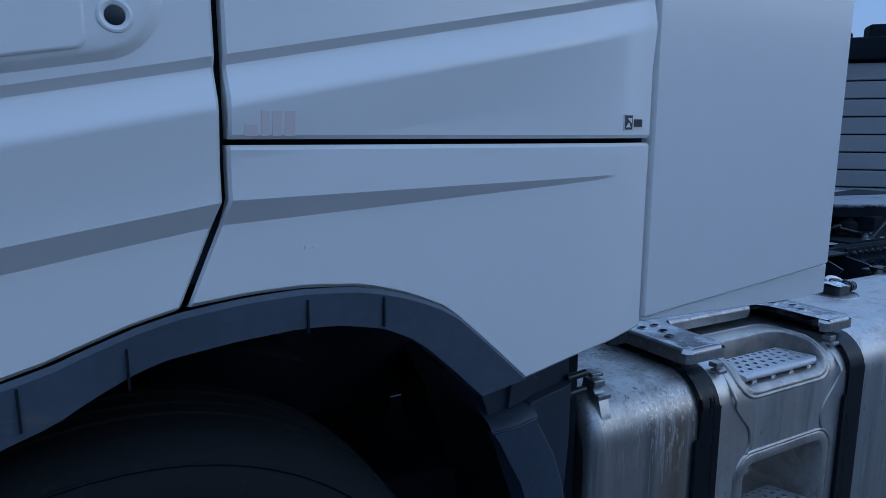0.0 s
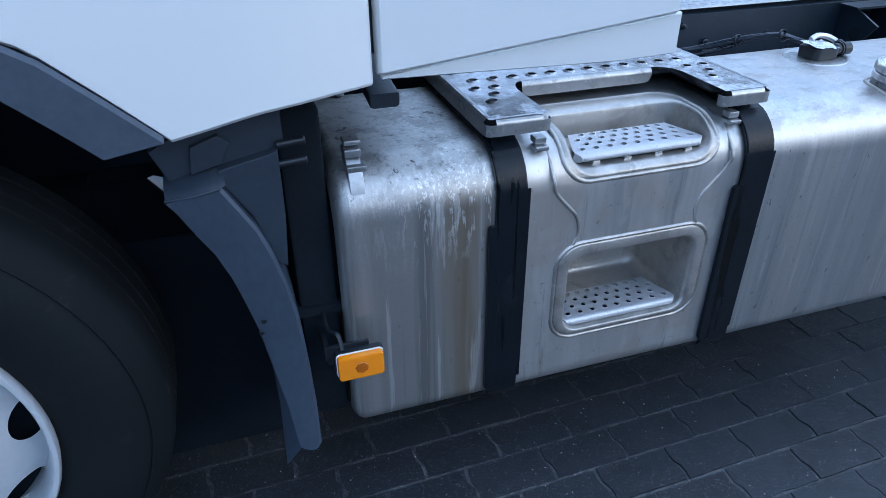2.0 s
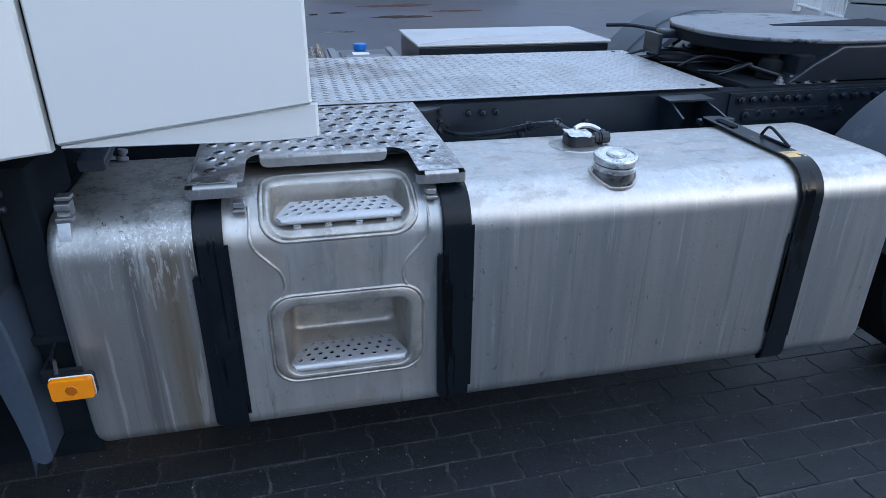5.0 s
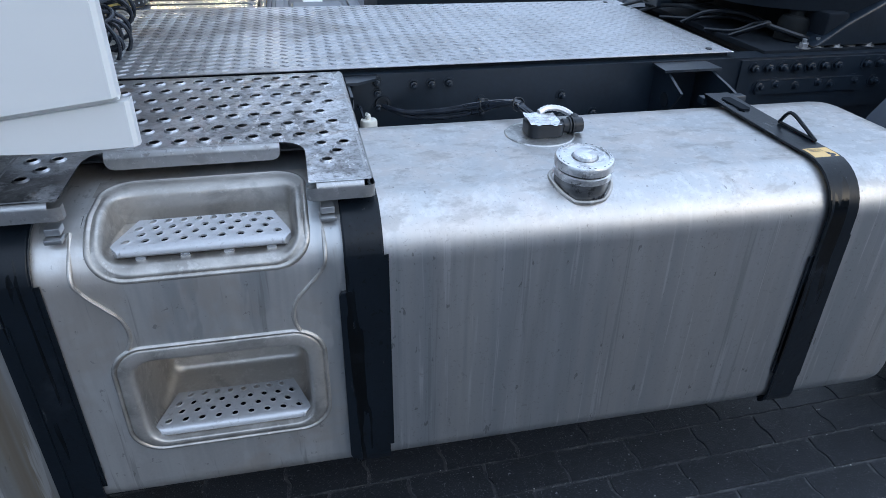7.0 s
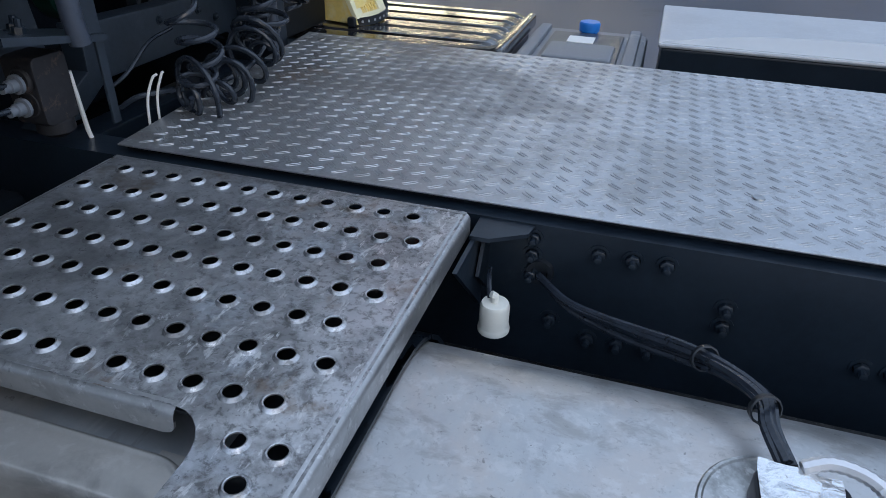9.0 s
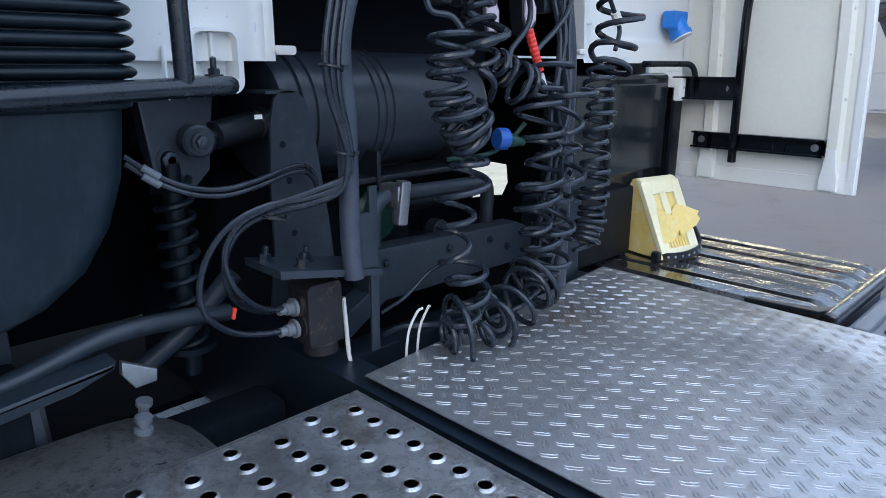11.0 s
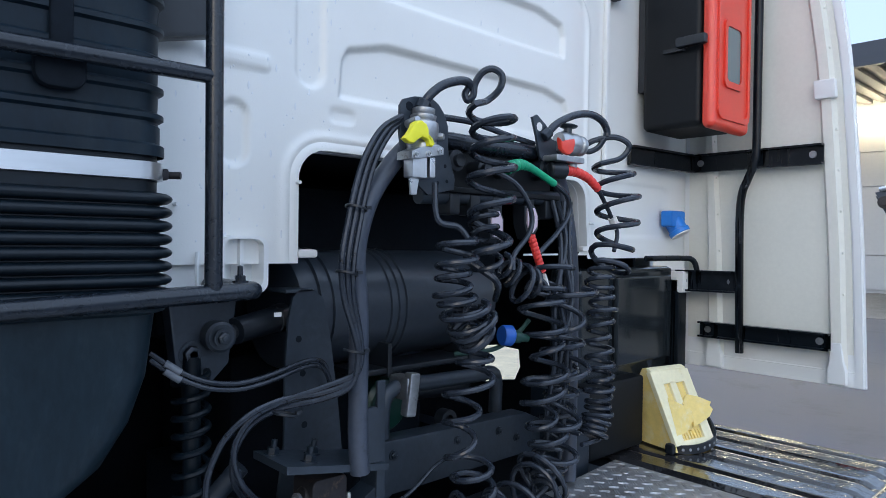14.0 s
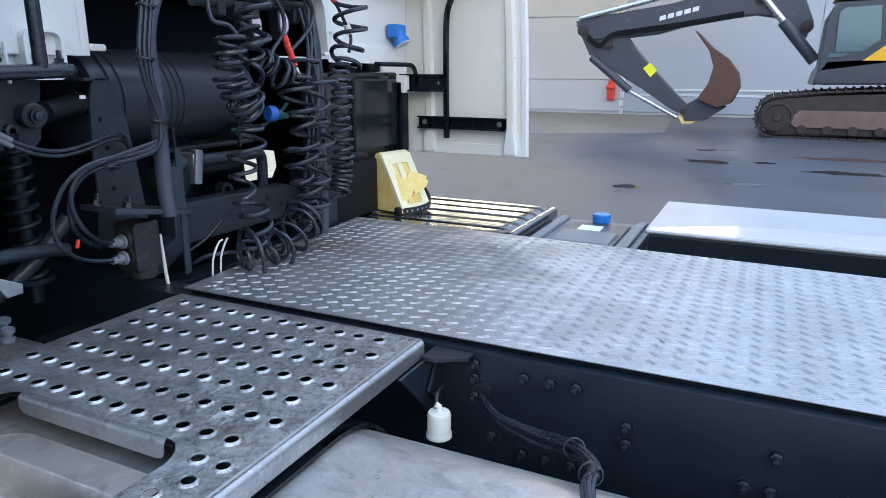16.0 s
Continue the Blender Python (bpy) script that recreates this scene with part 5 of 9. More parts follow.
for k in range(49):
    a = 2 * math.pi * k / 48
    y_ = FY + 0.062 * math.sin(a)
    ring_.append((FX + 0.062 * math.cos(a), y_, 0.0005 + (TZ1 if y_ > 0.085 else max(0.916, 0.837 + math.sqrt(0.105 ** 2 - (y_ - 0.085) ** 2)))))
tube(bm, ring_, 0.0045, 8)
part("weld_ring", bm, WELL, fn, "weld bead round the neck")
tilt_ = Matrix.Translation((FX, FY, 0.905)) @ Vector((0, 0, 1)).rotation_difference(Vector((0, -0.10, 1))).to_matrix().to_4x4()
bm = B()
for k in range(30):
    if k % 5 != 4:
        box(bm, -0.0024, 0.0024, 0.0522, 0.0530, 0.0895, 0.0908)
    bmesh.ops.rotate(bm, verts=bm.verts, cent=(0, 0, 0), matrix=Matrix.Rotation(2 * math.pi / 30, 3, "Z"))
bm.transform(tilt_)
part("print_bar", bm, INK, cap, kind="stuff")
bm = B()
for k in range(5):
    box(bm, -0.002 , 0.002, -0.0572, -0.0560, 0.014, 0.026 - 0.004 * (k % 2))
    bmesh.ops.rotate(bm, verts=bm.verts, cent=(0, 0, 0), matrix=Matrix.Rotation(radians(7), 3, "Z"))
bm.transform(tilt_)
part("print_bar", bm, INK, fn, "small dark unreadable marking", kind="stuff")
# level sender with its plug
bm = B()
SX, SY = 0.899, 0.325
lathe(bm, (SX - 0.012, SY, 0.938), (0, 0, 1), [(0.083, 0.0), (0.083, 0.0045), (0.081, 0.0065), (0.078, 0.0065), (0.076, 0.0045), (0.0, 0.0045)], 36)
sen = part("sender_flange", bm, TANKTOP, tank, "round sender flange")
bm = B()
prism(bm, rrect(SX - 0.047, SX + 0.040, SY - 0.034, SY + 0.040, 0.020, 5), "z", 0.942, 0.974, 0.004)
cyl(bm, (SX + 0.036, SY - 0.008, 0.962), (SX + 0.060, SY - 0.008, 0.962), 0.0165, n=14, bev=0.003)
sb = part("sender_head", bm, BLACKP, sen, "black level sender housing")
bm = B()
for k, (xa, xb, r_) in enumerate(((0.052, 0.058, 0.020), (0.060, 0.066, 0.020), (0.066, 0.088, 0.0175))):
    lathe(bm, (SX + xa, SY - 0.008, 0.962), (1, 0, 0), [(0, 0), (r_, 0.001), (r_, xb - xa - 0.001), (0, xb - xa)], 10)
cyl(bm, (SX + 0.076, SY - 0.002, 0.962), (SX + 0.078, SY + 0.022, 0.972), 0.012, n=10, bev=0.002)
part("plug", bm, BLACKP, sb, "ribbed black plug")
bm = B()
rng = random.Random(33)
gx, gy_ = steps(SX - 0.046, SX + 0.030, 8), steps(SY - 0.034, SY + 0.036, 7)
loft(bm, [[Vector((x + rng.uniform(-0.002, 0.002), y + rng.uniform(-0.002, 0.002), 0.9765 + rng.uniform(-0.001, 0.0035) + 0.08 * (y - SY) - 0.04 * (x - SX))) for y in gy_] for x in gx], closed=False)
part("foil_lid", bm, FOIL, sb, "crumpled silver foil over the housing", sharp=15)
bm = B()
sp_ = smooth([(SX - 0.005, SY + 0.036, 0.982), (SX + 0.020, SY + 0.043, 0.989), (SX + 0.050, SY + 0.040, 0.986), (SX + 0.070, SY + 0.030, 0.977), (SX + 0.078, SY + 0.018, 0.967)], 7)
tube(bm, sp_, [0.0068 + (0.0012 if i % 2 else 0.0) for i in range(len(sp_))], 8)
part("cable_sleeve", bm, SILVERTAPE, sb, "silver wrapped sleeve")
for k, (o, w_) in enumerate(((0.0, 0.0068), (0.010, 0.0055), (-0.009, 0.0048), (0.004, 0.0040))):
    dip = (0.0, 0.0, -0.012, -0.020)[k]
    bm = B()
    tube(bm, smooth([(SX - 0.015 + o * 0.6, SY + 0.045, 0.974 - abs(o) * 0.3), (SX - 0.028 + o * 0.6, SY + 0.085, 0.978), (SX - 0.030 + o * 0.5, SY + 0.135, 0.974 + 0.3 * o), (SX - 0.062 + o * 0.4, SY + 0.200, 0.953 + 0.5 * o + dip * 0.3), (SX - 0.105, SY + 0.255 + o * 0.4, 0.928 + 0.6 * o + dip * 0.7),
                    (SX - 0.158, SY + 0.302 + o * 0.3, 0.905 + 0.5 * o + dip), (SX - 0.212, SY + 0.338, 0.892 + 0.4 * o + dip), (SX - 0.270, SY + 0.378, 0.882 + 0.3 * o + dip * 0.6), (SX - 0.324, SY + 0.434, 0.884 + o * 0.2)], 6), w_, 8)
    part("sender_cable", bm, HOSE, sb, "black corrugated cable")
for px_, py_, pz_ in ((SX - 0.029, SY + 0.11, 0.979), (SX - 0.08, SY + 0.226, 0.942)):
    bm = B()
    lathe(bm, (px_, py_, pz_), (-0.3, 0.9, -0.3), [(0.016, 0), (0.018, 0.001), (0.018, 0.007), (0.016, 0.008)], 12)
    part("cable_tie", bm, BLACKP, sb)

# ---- amber side marker ----
mark = thing("side_marker_lamp", (-0.5, -0.06, 0.53), "amber side marker lamp on a black bracket at the tank", "marker lamp")
bm = B()
prism(bm, rrect(-0.545, -0.452, 0.532, 0.588, 0.008, 4), "y", -0.098, -0.075, 0.004)
part("lens", bm, ORANGE, mark, "bright amber lens")
# white rim draws the highlight along the lens edge
bm = B()
prism(bm, rrect(-0.5465, -0.4505, 0.5305, 0.5895, 0.0085, 4), "y", -0.0835, -0.0795, 0.001)
part("lens_edge", bm, LABEL_W, mark, "white rim in place of the highlight round the lens")
bm = B()
prism(bm, rrect(-0.548, -0.449, 0.529, 0.591, 0.009, 4), "y", -0.080, -0.066, 0.002)
part("housing", bm, BLACKP, mark)
bm = B()
lathe(bm, (-0.498, -0.098, 0.560), (0, -1, 0), [(0.014, 0.0), (0.013, 0.0015), (0.0, 0.002)], 7)
part("bulb_window", bm, AMBER_DARK, mark)
bm = B()
box(bm, -0.56, -0.475, -0.066, -0.058, 0.555, 0.60, 0.002)
box(bm, -0.565, -0.555, -0.066, 0.02, 0.565, 0.60, 0.002)
tube(bm, smooth([(-0.53, -0.07, 0.59), (-0.535, -0.05, 0.615), (-0.55, -0.02, 0.61), (-0.55, 0.04, 0.63)], 4), 0.005, 6)
part("bracket", bm, BLACKP, mark)

# ---- perforated walkway over the tank ----
walkway = thing("walkway", (0.13, 0.37, 0.96), "worn perforated aluminium walkway plate with a cut-out over the step", "walkway")
PX0, PX1, PY0, PY1, PZ = -0.195, 0.458, 0.020, 0.725, 0.998
bm = B()
pitch = 0.0477
rowh = (PY1 - 0.012 - 0.228) / 7
rows = []
for k in range(7):
    y1 = PY1 - 0.012 - k * rowh
    rows.append((y1 - rowh, y1, -0.163 if k % 2 else -0.139, 13 if k % 2 else 12))
perforated(bm, PX0, PX1, rows, 0.0104, PZ, pitch, 0, up=0.0038, deep=-0.0015, n=16)
yb = PY1 - 0.012 - 7 * rowh
for x0, x1, first, cnt in ((PX0, -0.068, -0.155, 2), (0.345, PX1, 0.378, 2)):
    r2 = [(yb - 0.045, yb, first, 2), (yb - 0.090, yb - 0.045, first + 0.028, 1), (yb - 0.128, yb - 0.090, first + 0.006, 1)]
    perforated(bm, x0, x1, r2, 0.0100, PZ, 0.045, 0, up=0.0038, deep=-0.0015, n=16)
    y2 = yb - 0.128
    bm.faces.new([bm.verts.new(p) for p in ((x0, PY0, PZ), (x1, PY0, PZ), (x1, y2, PZ), (x0, y2, PZ))])
bm.faces.new([bm.verts.new(p) for p in ((PX0, PY1 - 0.012, PZ), (PX1, PY1 - 0.012, PZ), (PX1, PY1, PZ), (PX0, PY1, PZ))])
bmesh.ops.remove_doubles(bm, verts=bm.verts, dist=0.0004)
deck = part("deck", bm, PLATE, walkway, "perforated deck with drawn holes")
bm = B()
def lip(bm, pts, drop=0.030, r=0.006):
    """A sheet edge rolled down along a line of (x, y); outward is to the right of the line."""
    loops = []
    for i, p in enumerate(pts):
        a_ = Vector((*pts[max(i - 1, 0)], 0)); b2 = Vector((*pts[min(i + 1, len(pts) - 1)], 0))
        d2 = (b2 - a_).normalized()
        nrm = Vector((d2.y, -d2.x, 0))
        q = Vector((p[0], p[1], PZ))
        deep_ = drop[i] if isinstance(drop, tuple) else drop
        loops.append([q - nrm * 0.008 + Vector((0, 0, 0.0006))] + [q + nrm * (-0.008 + (r + 0.008) * math.sin(radians(g_))) + Vector((0, 0, 0.0008 - 0.014 * (1 - math.cos(radians(g_))))) for g_ in (15, 30, 45, 60, 75, 90)] + [q + nrm * r + Vector((0, 0, -deep_)), q + nrm * (r - 0.003) + Vector((0, 0, -deep_))])
    loft(bm, loops, closed=False)
lip(bm, [(PX1, PY0 + 0.014), (PX1, PY1)], 0.036)
lip(bm, [(PX1, PY1), (PX0, PY1)], 0.02)
lip(bm, [(PX0, PY1), (PX0, PY0 + 0.014)], 0.036)
for xa, xb in ((PX0 + 0.014, -0.082), (0.359, PX1 - 0.014)):
    lip(bm, [(xa, PY0), (xb, PY0)], 0.034)
    for xc, s_ in ((xa, -1), (xb, 1)):
        end = xc + s_ * 0.019
        outl_ = [(xc, PY0 - 0.006), (xc + s_ * 0.012, PY0 - 0.005), (end, PY0 + 0.001), (end + s_ * 0.001, PY0 + 0.014)]
        loft(bm, [[Vector((x, y, z)) for x, y in outl_] for z in (PZ - 0.010, PZ - 0.034)], closed=False)
lip(bm, [(x_, yb - 0.002) for x_ in (-0.037, -0.035, -0.030, -0.020, 0.278, 0.288, 0.293, 0.295)], (0.016, 0.025, 0.031, 0.034, 0.034, 0.031, 0.025, 0.016))
part("rolled_edge", bm, EDGE, walkway, "polished and scraped rolled edge")
for sx in (0, 1):
    bm = B()
    w = []
    for k in range(7):
        t = radians(90 * k / 6)
        w.append((0.295 + 0.050 * math.sin(t) if sx else -0.037 - 0.031 * math.sin(t), yb - 0.06 * (1 - math.cos(t))))
    corner = (0.345, yb) if sx else (-0.068, yb)
    bm.faces.new([bm.verts.new((p[0], p[1], PZ)) for p in w + [corner]])
    part("cut_out_corner", bm, PLATE, walkway)
# support arms under the walkway
for xk in (-0.16, 0.428):
    bm = B()
    box(bm, xk - 0.018, xk + 0.018, 0.10, 0.765, 0.944, 0.972, 0.004)
    part("support_arm", bm, BLACKP, walkway, "black carrier under the deck")
# black sheet added below the deck so its holes look shaded, not bright
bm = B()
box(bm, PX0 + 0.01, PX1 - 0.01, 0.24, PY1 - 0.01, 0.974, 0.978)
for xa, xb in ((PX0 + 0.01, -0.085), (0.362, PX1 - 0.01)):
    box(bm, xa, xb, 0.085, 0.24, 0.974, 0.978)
part("under_tray", bm, BLACKP, walkway, "added black sheet that gives the deck holes their shade")
bm = B()
prism(bm, [(0.47, 0.70), (0.50, 0.70), (0.555, 0.735), (0.56, 0.765), (0.47, 0.765)], "z", 0.965, 0.972)
prism(bm, [(0.745, 0.965), (0.765, 0.965), (0.765, 0.84), (0.70, 0.90)], "x", 0.482, 0.488)
prism(bm, [(0.60, 0.965), (0.765, 0.965), (0.765, 0.80)], "x", 0.472, 0.479)
for kz in (0.88, 0.92, 0.95):
    bolt(bm, (0.56, 0.765, kz), (0, -1, 0))
part("corner_bracket", bm, CHASSIS, walkway, "dark steel bracket bolted to the rail")

# ---- small white bottle ----
bott = thing("breather_bottle", (0.52, 0.69, 0.83), "small milky white plastic bottle beside the chassis rail", "bottle")
bm = B()
lathe(bm, (0.523, 0.672, 0.826), (0, 0, 1), [(0, 0), (0.0255, 0), (0.026, 0.004), (0.025, 0.009), (0.0235, 0.011), (0.0235, 0.046), (0.021, 0.052), (0, 0.053)], 24)
part("body", bm, BOTTLE, bott)
bm = B()
tube(bm, [(0.523, 0.672, 0.878), (0.523, 0.672, 0.890), (0.517, 0.669, 0.894)], 0.006, 8)
part("nozzle", bm, BOTTLE, bott)
bm = B()
tube(bm, smooth([(0.512, 0.68, 0.878), (0.505, 0.70, 0.90), (0.50, 0.73, 0.90)], 4), 0.004, 6)
part("pipe", bm, HOSE, bott)

# ---- chassis ----
chassis = thing("chassis_frame", (1.0, 1.2, 0.7), "dark grey painted truck chassis with bolted rails", "chassis")
for ya, s in ((0.765, 1), (1.66, -1)):
    bm = B()
    c = [(0, 0.975), (0.075, 0.975), (0.075, 0.966), (0.009, 0.966), (0.009, 0.709), (0.075, 0.709), (0.075, 0.70), (0, 0.70)]
    prism(bm, [(ya + s * p[0], p[1]) for p in c], "x", -1.3, 3.4)
    rail = part("rail", bm, CHASSIS, chassis, "dark grey steel rail")
    bm = B()
    prism(bm, [(ya - s * 0.008, 0.968), (ya, 0.968), (ya, 0.80), (ya - s * 0.008, 0.80)], "x", 1.70, 3.3)
    part("flitch_plate", bm, CHASSIS, rail)
    if s > 0:
        for xk, zk in ((0.664, 0.940), (0.716, 0.940), (0.767, 0.941), (0.864, 0.884), (0.866, 0.850), (1.114, 0.888), (1.07, 0.822), (1.112, 0.822), (1.222, 0.828), (1.225, 0.80), (0.666, 0.775), (0.715, 0.775), (0.765, 0.775), (0.60, 0.80)):
            bm = B()
            bolt(bm, (xk, ya, zk), (0, -1, 0), 0.0115, 0.010, 0.014)
            part("rail_bolt", bm, CHASSIS, rail)
        for k in range(16):
            bm = B()
            bolt(bm, (1.745 + k * 0.05 + (0.06 if k > 6 else 0), ya - 0.008, 0.943), (0, -1, 0), 0.0135, 0.012, 0.012)
            part("rail_bolt", bm, CHASSIS, rail)
        for k, xk in enumerate((1.775, 1.83, 1.90, 1.985, 2.03, 2.12, 2.20)):
            bm = B()
            bolt(bm, (xk, ya - 0.008, 0.885 + 0.006 * (k % 2)), (0, -1, 0), 0.014, 0.012, 0.014)
            part("rail_bolt", bm, CHASSIS, rail)
        bm = B()
        lathe(bm, (0.575, ya, 0.89), (0, -1, 0), [(0.024, 0.0), (0.022, 0.008), (0.014, 0.008), (0.012, 0.002), (0, 0.002)], 18)
        part("grommet", bm, BLACKP, rail)
        bm = B()
        prism(bm, rrect(1.76, 2.16, 0.86, 0.905, 0.015, 3), "y", ya - 0.018, ya - 0.008)
        part("spring_plate", bm, CHASSIS, rail)
for xk in (-0.50, 0.6, 1.75, 2.6):
    bm = B()
    box(bm, xk, xk + 0.09, 0.774, 1.651, 0.74, 0.94, 0.01)
    part("cross_member", bm, CHASSIS, chassis)
# unseen sheet added to keep far side light from under the tank
bm = B()
prism(bm, rrect(-0.55, 1.75, 0.06, 0.40, 0.03, 3), "y", 2.40, 2.412, 0.003)
part("far_skirt", bm, DARK, chassis, "added unseen dark sheet that blocks light under the far side boxes")
# bracket that carries the rear strap
bm = B()
prism(bm, [(1.395, 0.68), (1.58, 0.68), (1.575, 0.765), (1.40, 0.765)], "z", 0.965, 0.972)
prism(bm, [(0.60, 0.925), (0.69, 0.962), (0.765, 0.965), (0.765, 0.80), (0.70, 0.80)], "x", 1.410, 1.418)
prism(bm, [(0.52, 0.925), (0.60, 0.945), (0.69, 0.962), (0.765, 0.965), (0.765, 0.80), (0.70, 0.80)], "x", 1.552, 1.560)
box(bm, 1.418, 1.55, 0.50, 0.53, 0.925, 0.945, 0.004)
part("strap_bracket", bm, CHASSIS, chassis, "folded bracket that holds the tank strap")
bm = B()
lathe(bm, (1.409, 0.68, 0.885), (-1, 0, 0), [(0.022, 0.0), (0.022, 0.002), (0, 0.0021)], 18)
part("bracket_hole", bm, DARK, chassis)

# ---- chequer plate deck ----
deckp = thing("chequer_plate", (0.7, 1.2, 0.98), "aluminium chequer plate deck with stains between the rails", "deck plate")
bm = B()
pl = [(-0.245, 0.782), (1.684, 0.790), (1.690, 1.66), (-0.318, 1.705)]
prism(bm, pl, "z", 0.9865, 0.990, 0.0012)
sheet = part("sheet", bm, TREAD, deckp)
# near-black strips fill the shaded gap below the sheet
for ya, yb_ in ((0.800, 0.830), (1.615, 1.645)):
    bm = B()
    box(bm, -0.24, 1.67, ya, yb_, 0.975, 0.9866, 0.001)
    part("rubber_strip", bm, DARK, deckp, "dark rubber strip between the sheet and the rail")
bm = B()
def dash(bm, cx, cy, ang, l=0.0128, w=0.0024, h=0.0010, z=0.9899):
    """One low flat-topped bar of the tread pattern with pointed ends."""
    ca, sa = math.cos(ang), math.sin(ang)
    rings = []
    for f, g, zz in ((1, 1, z), (0.90, 0.70, z + h)):
        rings.append([bm.verts.new((cx + u * f * ca - v * g * sa, cy + u * f * sa + v * g * ca, zz)) for u, v in ((-l, 0), (-0.6 * l, -w), (0.6 * l, -w), (l, 0), (0.6 * l, w), (-0.6 * l, w))])
    for k in range(6):
        bm.faces.new((rings[0][k], rings[0][(k + 1) % 6], rings[1][(k + 1) % 6], rings[1][k]))
    bm.faces.new(rings[1])


for i in range(92):
    for j in range(46):
        if (i + j) % 2:
            continue
        cx, cy = -0.312 + i * 0.02225, 0.790 + j * 0.02075
        left = -0.245 - 0.073 * (cy - 0.782) / 0.923
        top_y = 1.705 - 0.045 * (cx + 0.318) / 2.0
        if cx < left + 0.012 or cx > 1.674 or cy > top_y - 0.011 or cy < 0.795:
            continue
        ang = radians(36 if j % 2 else -43)
        ca, sa = math.cos(ang + math.pi / 2), math.sin(ang + math.pi / 2)
        for o in (-0.0034, 0.0034):
            dash(bm, cx + ca * o, cy + sa * o, ang, l=0.0140, w=0.0021)
part("raised_pattern", bm, DASHM, deckp, kind="stuff")
for cx, cy in ((-0.19, 0.83), (1.62, 1.62), (1.62, 0.83), (-0.24, 1.63), (0.32, 1.52), (0.9, 0.95)):
    bm = B()
    lathe(bm, (cx, cy, 0.990), (0, 0, 1), [(0.011, 0), (0.010, 0.003), (0.004, 0.004), (0, 0.002)], 12)
    part("screw", bm, ZINC if cx < 1 else BLACKP, deckp)

# ---- cab rear wall ----
RX = -0.47
wall = thing("cab_rear_wall", (RX, 1.2, 1.55), "white painted pressed steel rear wall of the cab, wet with rain", "cab wall")


def arc(cy, cz, r, a0, a1, n=6):
    return [(cy + r * math.cos(radians(a0 + (a1 - a0) * k / n)), cz + r * math.sin(radians(a0 + (a1 - a0) * k / n))) for k in range(n + 1)]


opening = [(0.768, 1.552)] + arc(0.83, 1.722, 0.062, 180, 90) + arc(1.69, 1.722, 0.062, 90, 0) + [(1.765, 1.574)]
outline = [(-0.02, 1.552), (0.61, 1.552), (0.768, 1.552)]
poly = [(-0.02, 1.552)] + opening + [(2.398, 1.563), (2.398, 2.95), (-0.02, 2.95)]
def away(poly_, p, q):
    """Signed distance from an outline, over arrays of places: minus inside."""
    best, inside = np.full(p.shape, 9.0), np.zeros(p.shape, bool)
    for (ya, za), (yb_, zb) in zip(poly_, poly_[1:] + poly_[:1]):
        dy, dz = yb_ - ya, zb - za
        t = np.clip(((p - ya) * dy + (q - za) * dz) / (dy * dy + dz * dz + 1e-12), 0, 1)
        best = np.minimum(best, np.hypot(p - ya - t * dy, q - za - t * dz))
        if abs(dz) > 1e-9:
            inside ^= ((za > q) != (zb > q)) & (p < dy * (q - za) / dz + ya)
    return np.where(inside, -best, best)


def eased(v):
    v = np.clip(v, 0, 1)
    return v * v * (3 - 2 * v)


wy = np.array(steps(-0.02, 0.56, 10)[:-1] + steps(0.56, 1.84, 232)[:-1] + steps(1.84, 2.398, 30))
wz = np.array(steps(1.552, 2.36, 146)[:-1] + steps(2.36, 2.95, 12))
gy, gz = np.meshgrid(wy, wz, indexing="ij")
push = np.zeros(gy.shape)
FIELDS = [([(0.868, 1.903), (0.874, 1.985), (0.888, 2.010), (0.994, 2.038), (1.565, 2.034), (1.655, 2.014), (1.668, 1.985), (1.665, 1.915), (1.640, 1.895), (1.40, 1.90)], 0.014, 0.012),
          ([(0.868, 2.142), (0.874, 2.22), (0.888, 2.238), (0.994, 2.252), (1.535, 2.255), (1.635, 2.232), (1.648, 2.20), (1.645, 2.138), (1.40, 2.138)], 0.014, 0.012),
          ([(0.868, 2.355), (0.874, 2.44), (0.994, 2.47), (1.535, 2.47), (1.64, 2.44), (1.645, 2.35)], 0.010, 0.014),
          (rrect(0.762, 0.832, 1.912, 2.6, 0.033, 6), 0.010, 0.014), (rrect(0.601, 0.660, 1.738, 1.863, 0.028, 6), 0.009, 0.010),
          (rrect(0.56, 0.706, 1.926, 1.958, 0.012, 4), -0.005, 0.009), (rrect(0.842, 0.91, 1.847, 1.880, 0.015, 5), 0.004, 0.010), (rrect(1.90, 2.26, 1.62, 1.80, 0.03, 5), 0.005, 0.014)]
for outl_, dp, wd in FIELDS:
    push -= dp * eased(-away([tuple(p) for p in outl_], gy, gz) / wd + 0.3)
border = away([tuple(p) for p in rrect(0.44, 1.760, 0.8, 2.345, 0.10, 8)], gy, gz)
push += 0.006 * np.exp(-(border / 0.009) ** 2) - 0.004 * eased(border / 0.02)
push += 0.0015 * np.sin(gy * 7 + 1) * np.sin(gz * 9)
cut = away([tuple(p) for p in opening], gy, gz)
push += 0.005 * np.exp(-((cut - 0.028) / 0.010) ** 2)
cut[gz < 1.56] = np.where((gy[gz < 1.56] > 0.768) & (gy[gz < 1.56] < 1.765), -1, cut[gz < 1.56])
nz_ = len(wz)
quads = []
for i in range(len(wy) - 1):
    for j in range(nz_ - 1):
        if min(cut[i, j], cut[i + 1, j], cut[i, j + 1], cut[i + 1, j + 1]) > -0.001:
            k = i * nz_ + j
            quads.append((k, k + nz_, k + nz_ + 1, k + 1))
me = bpy.data.meshes.new("wall_panel")
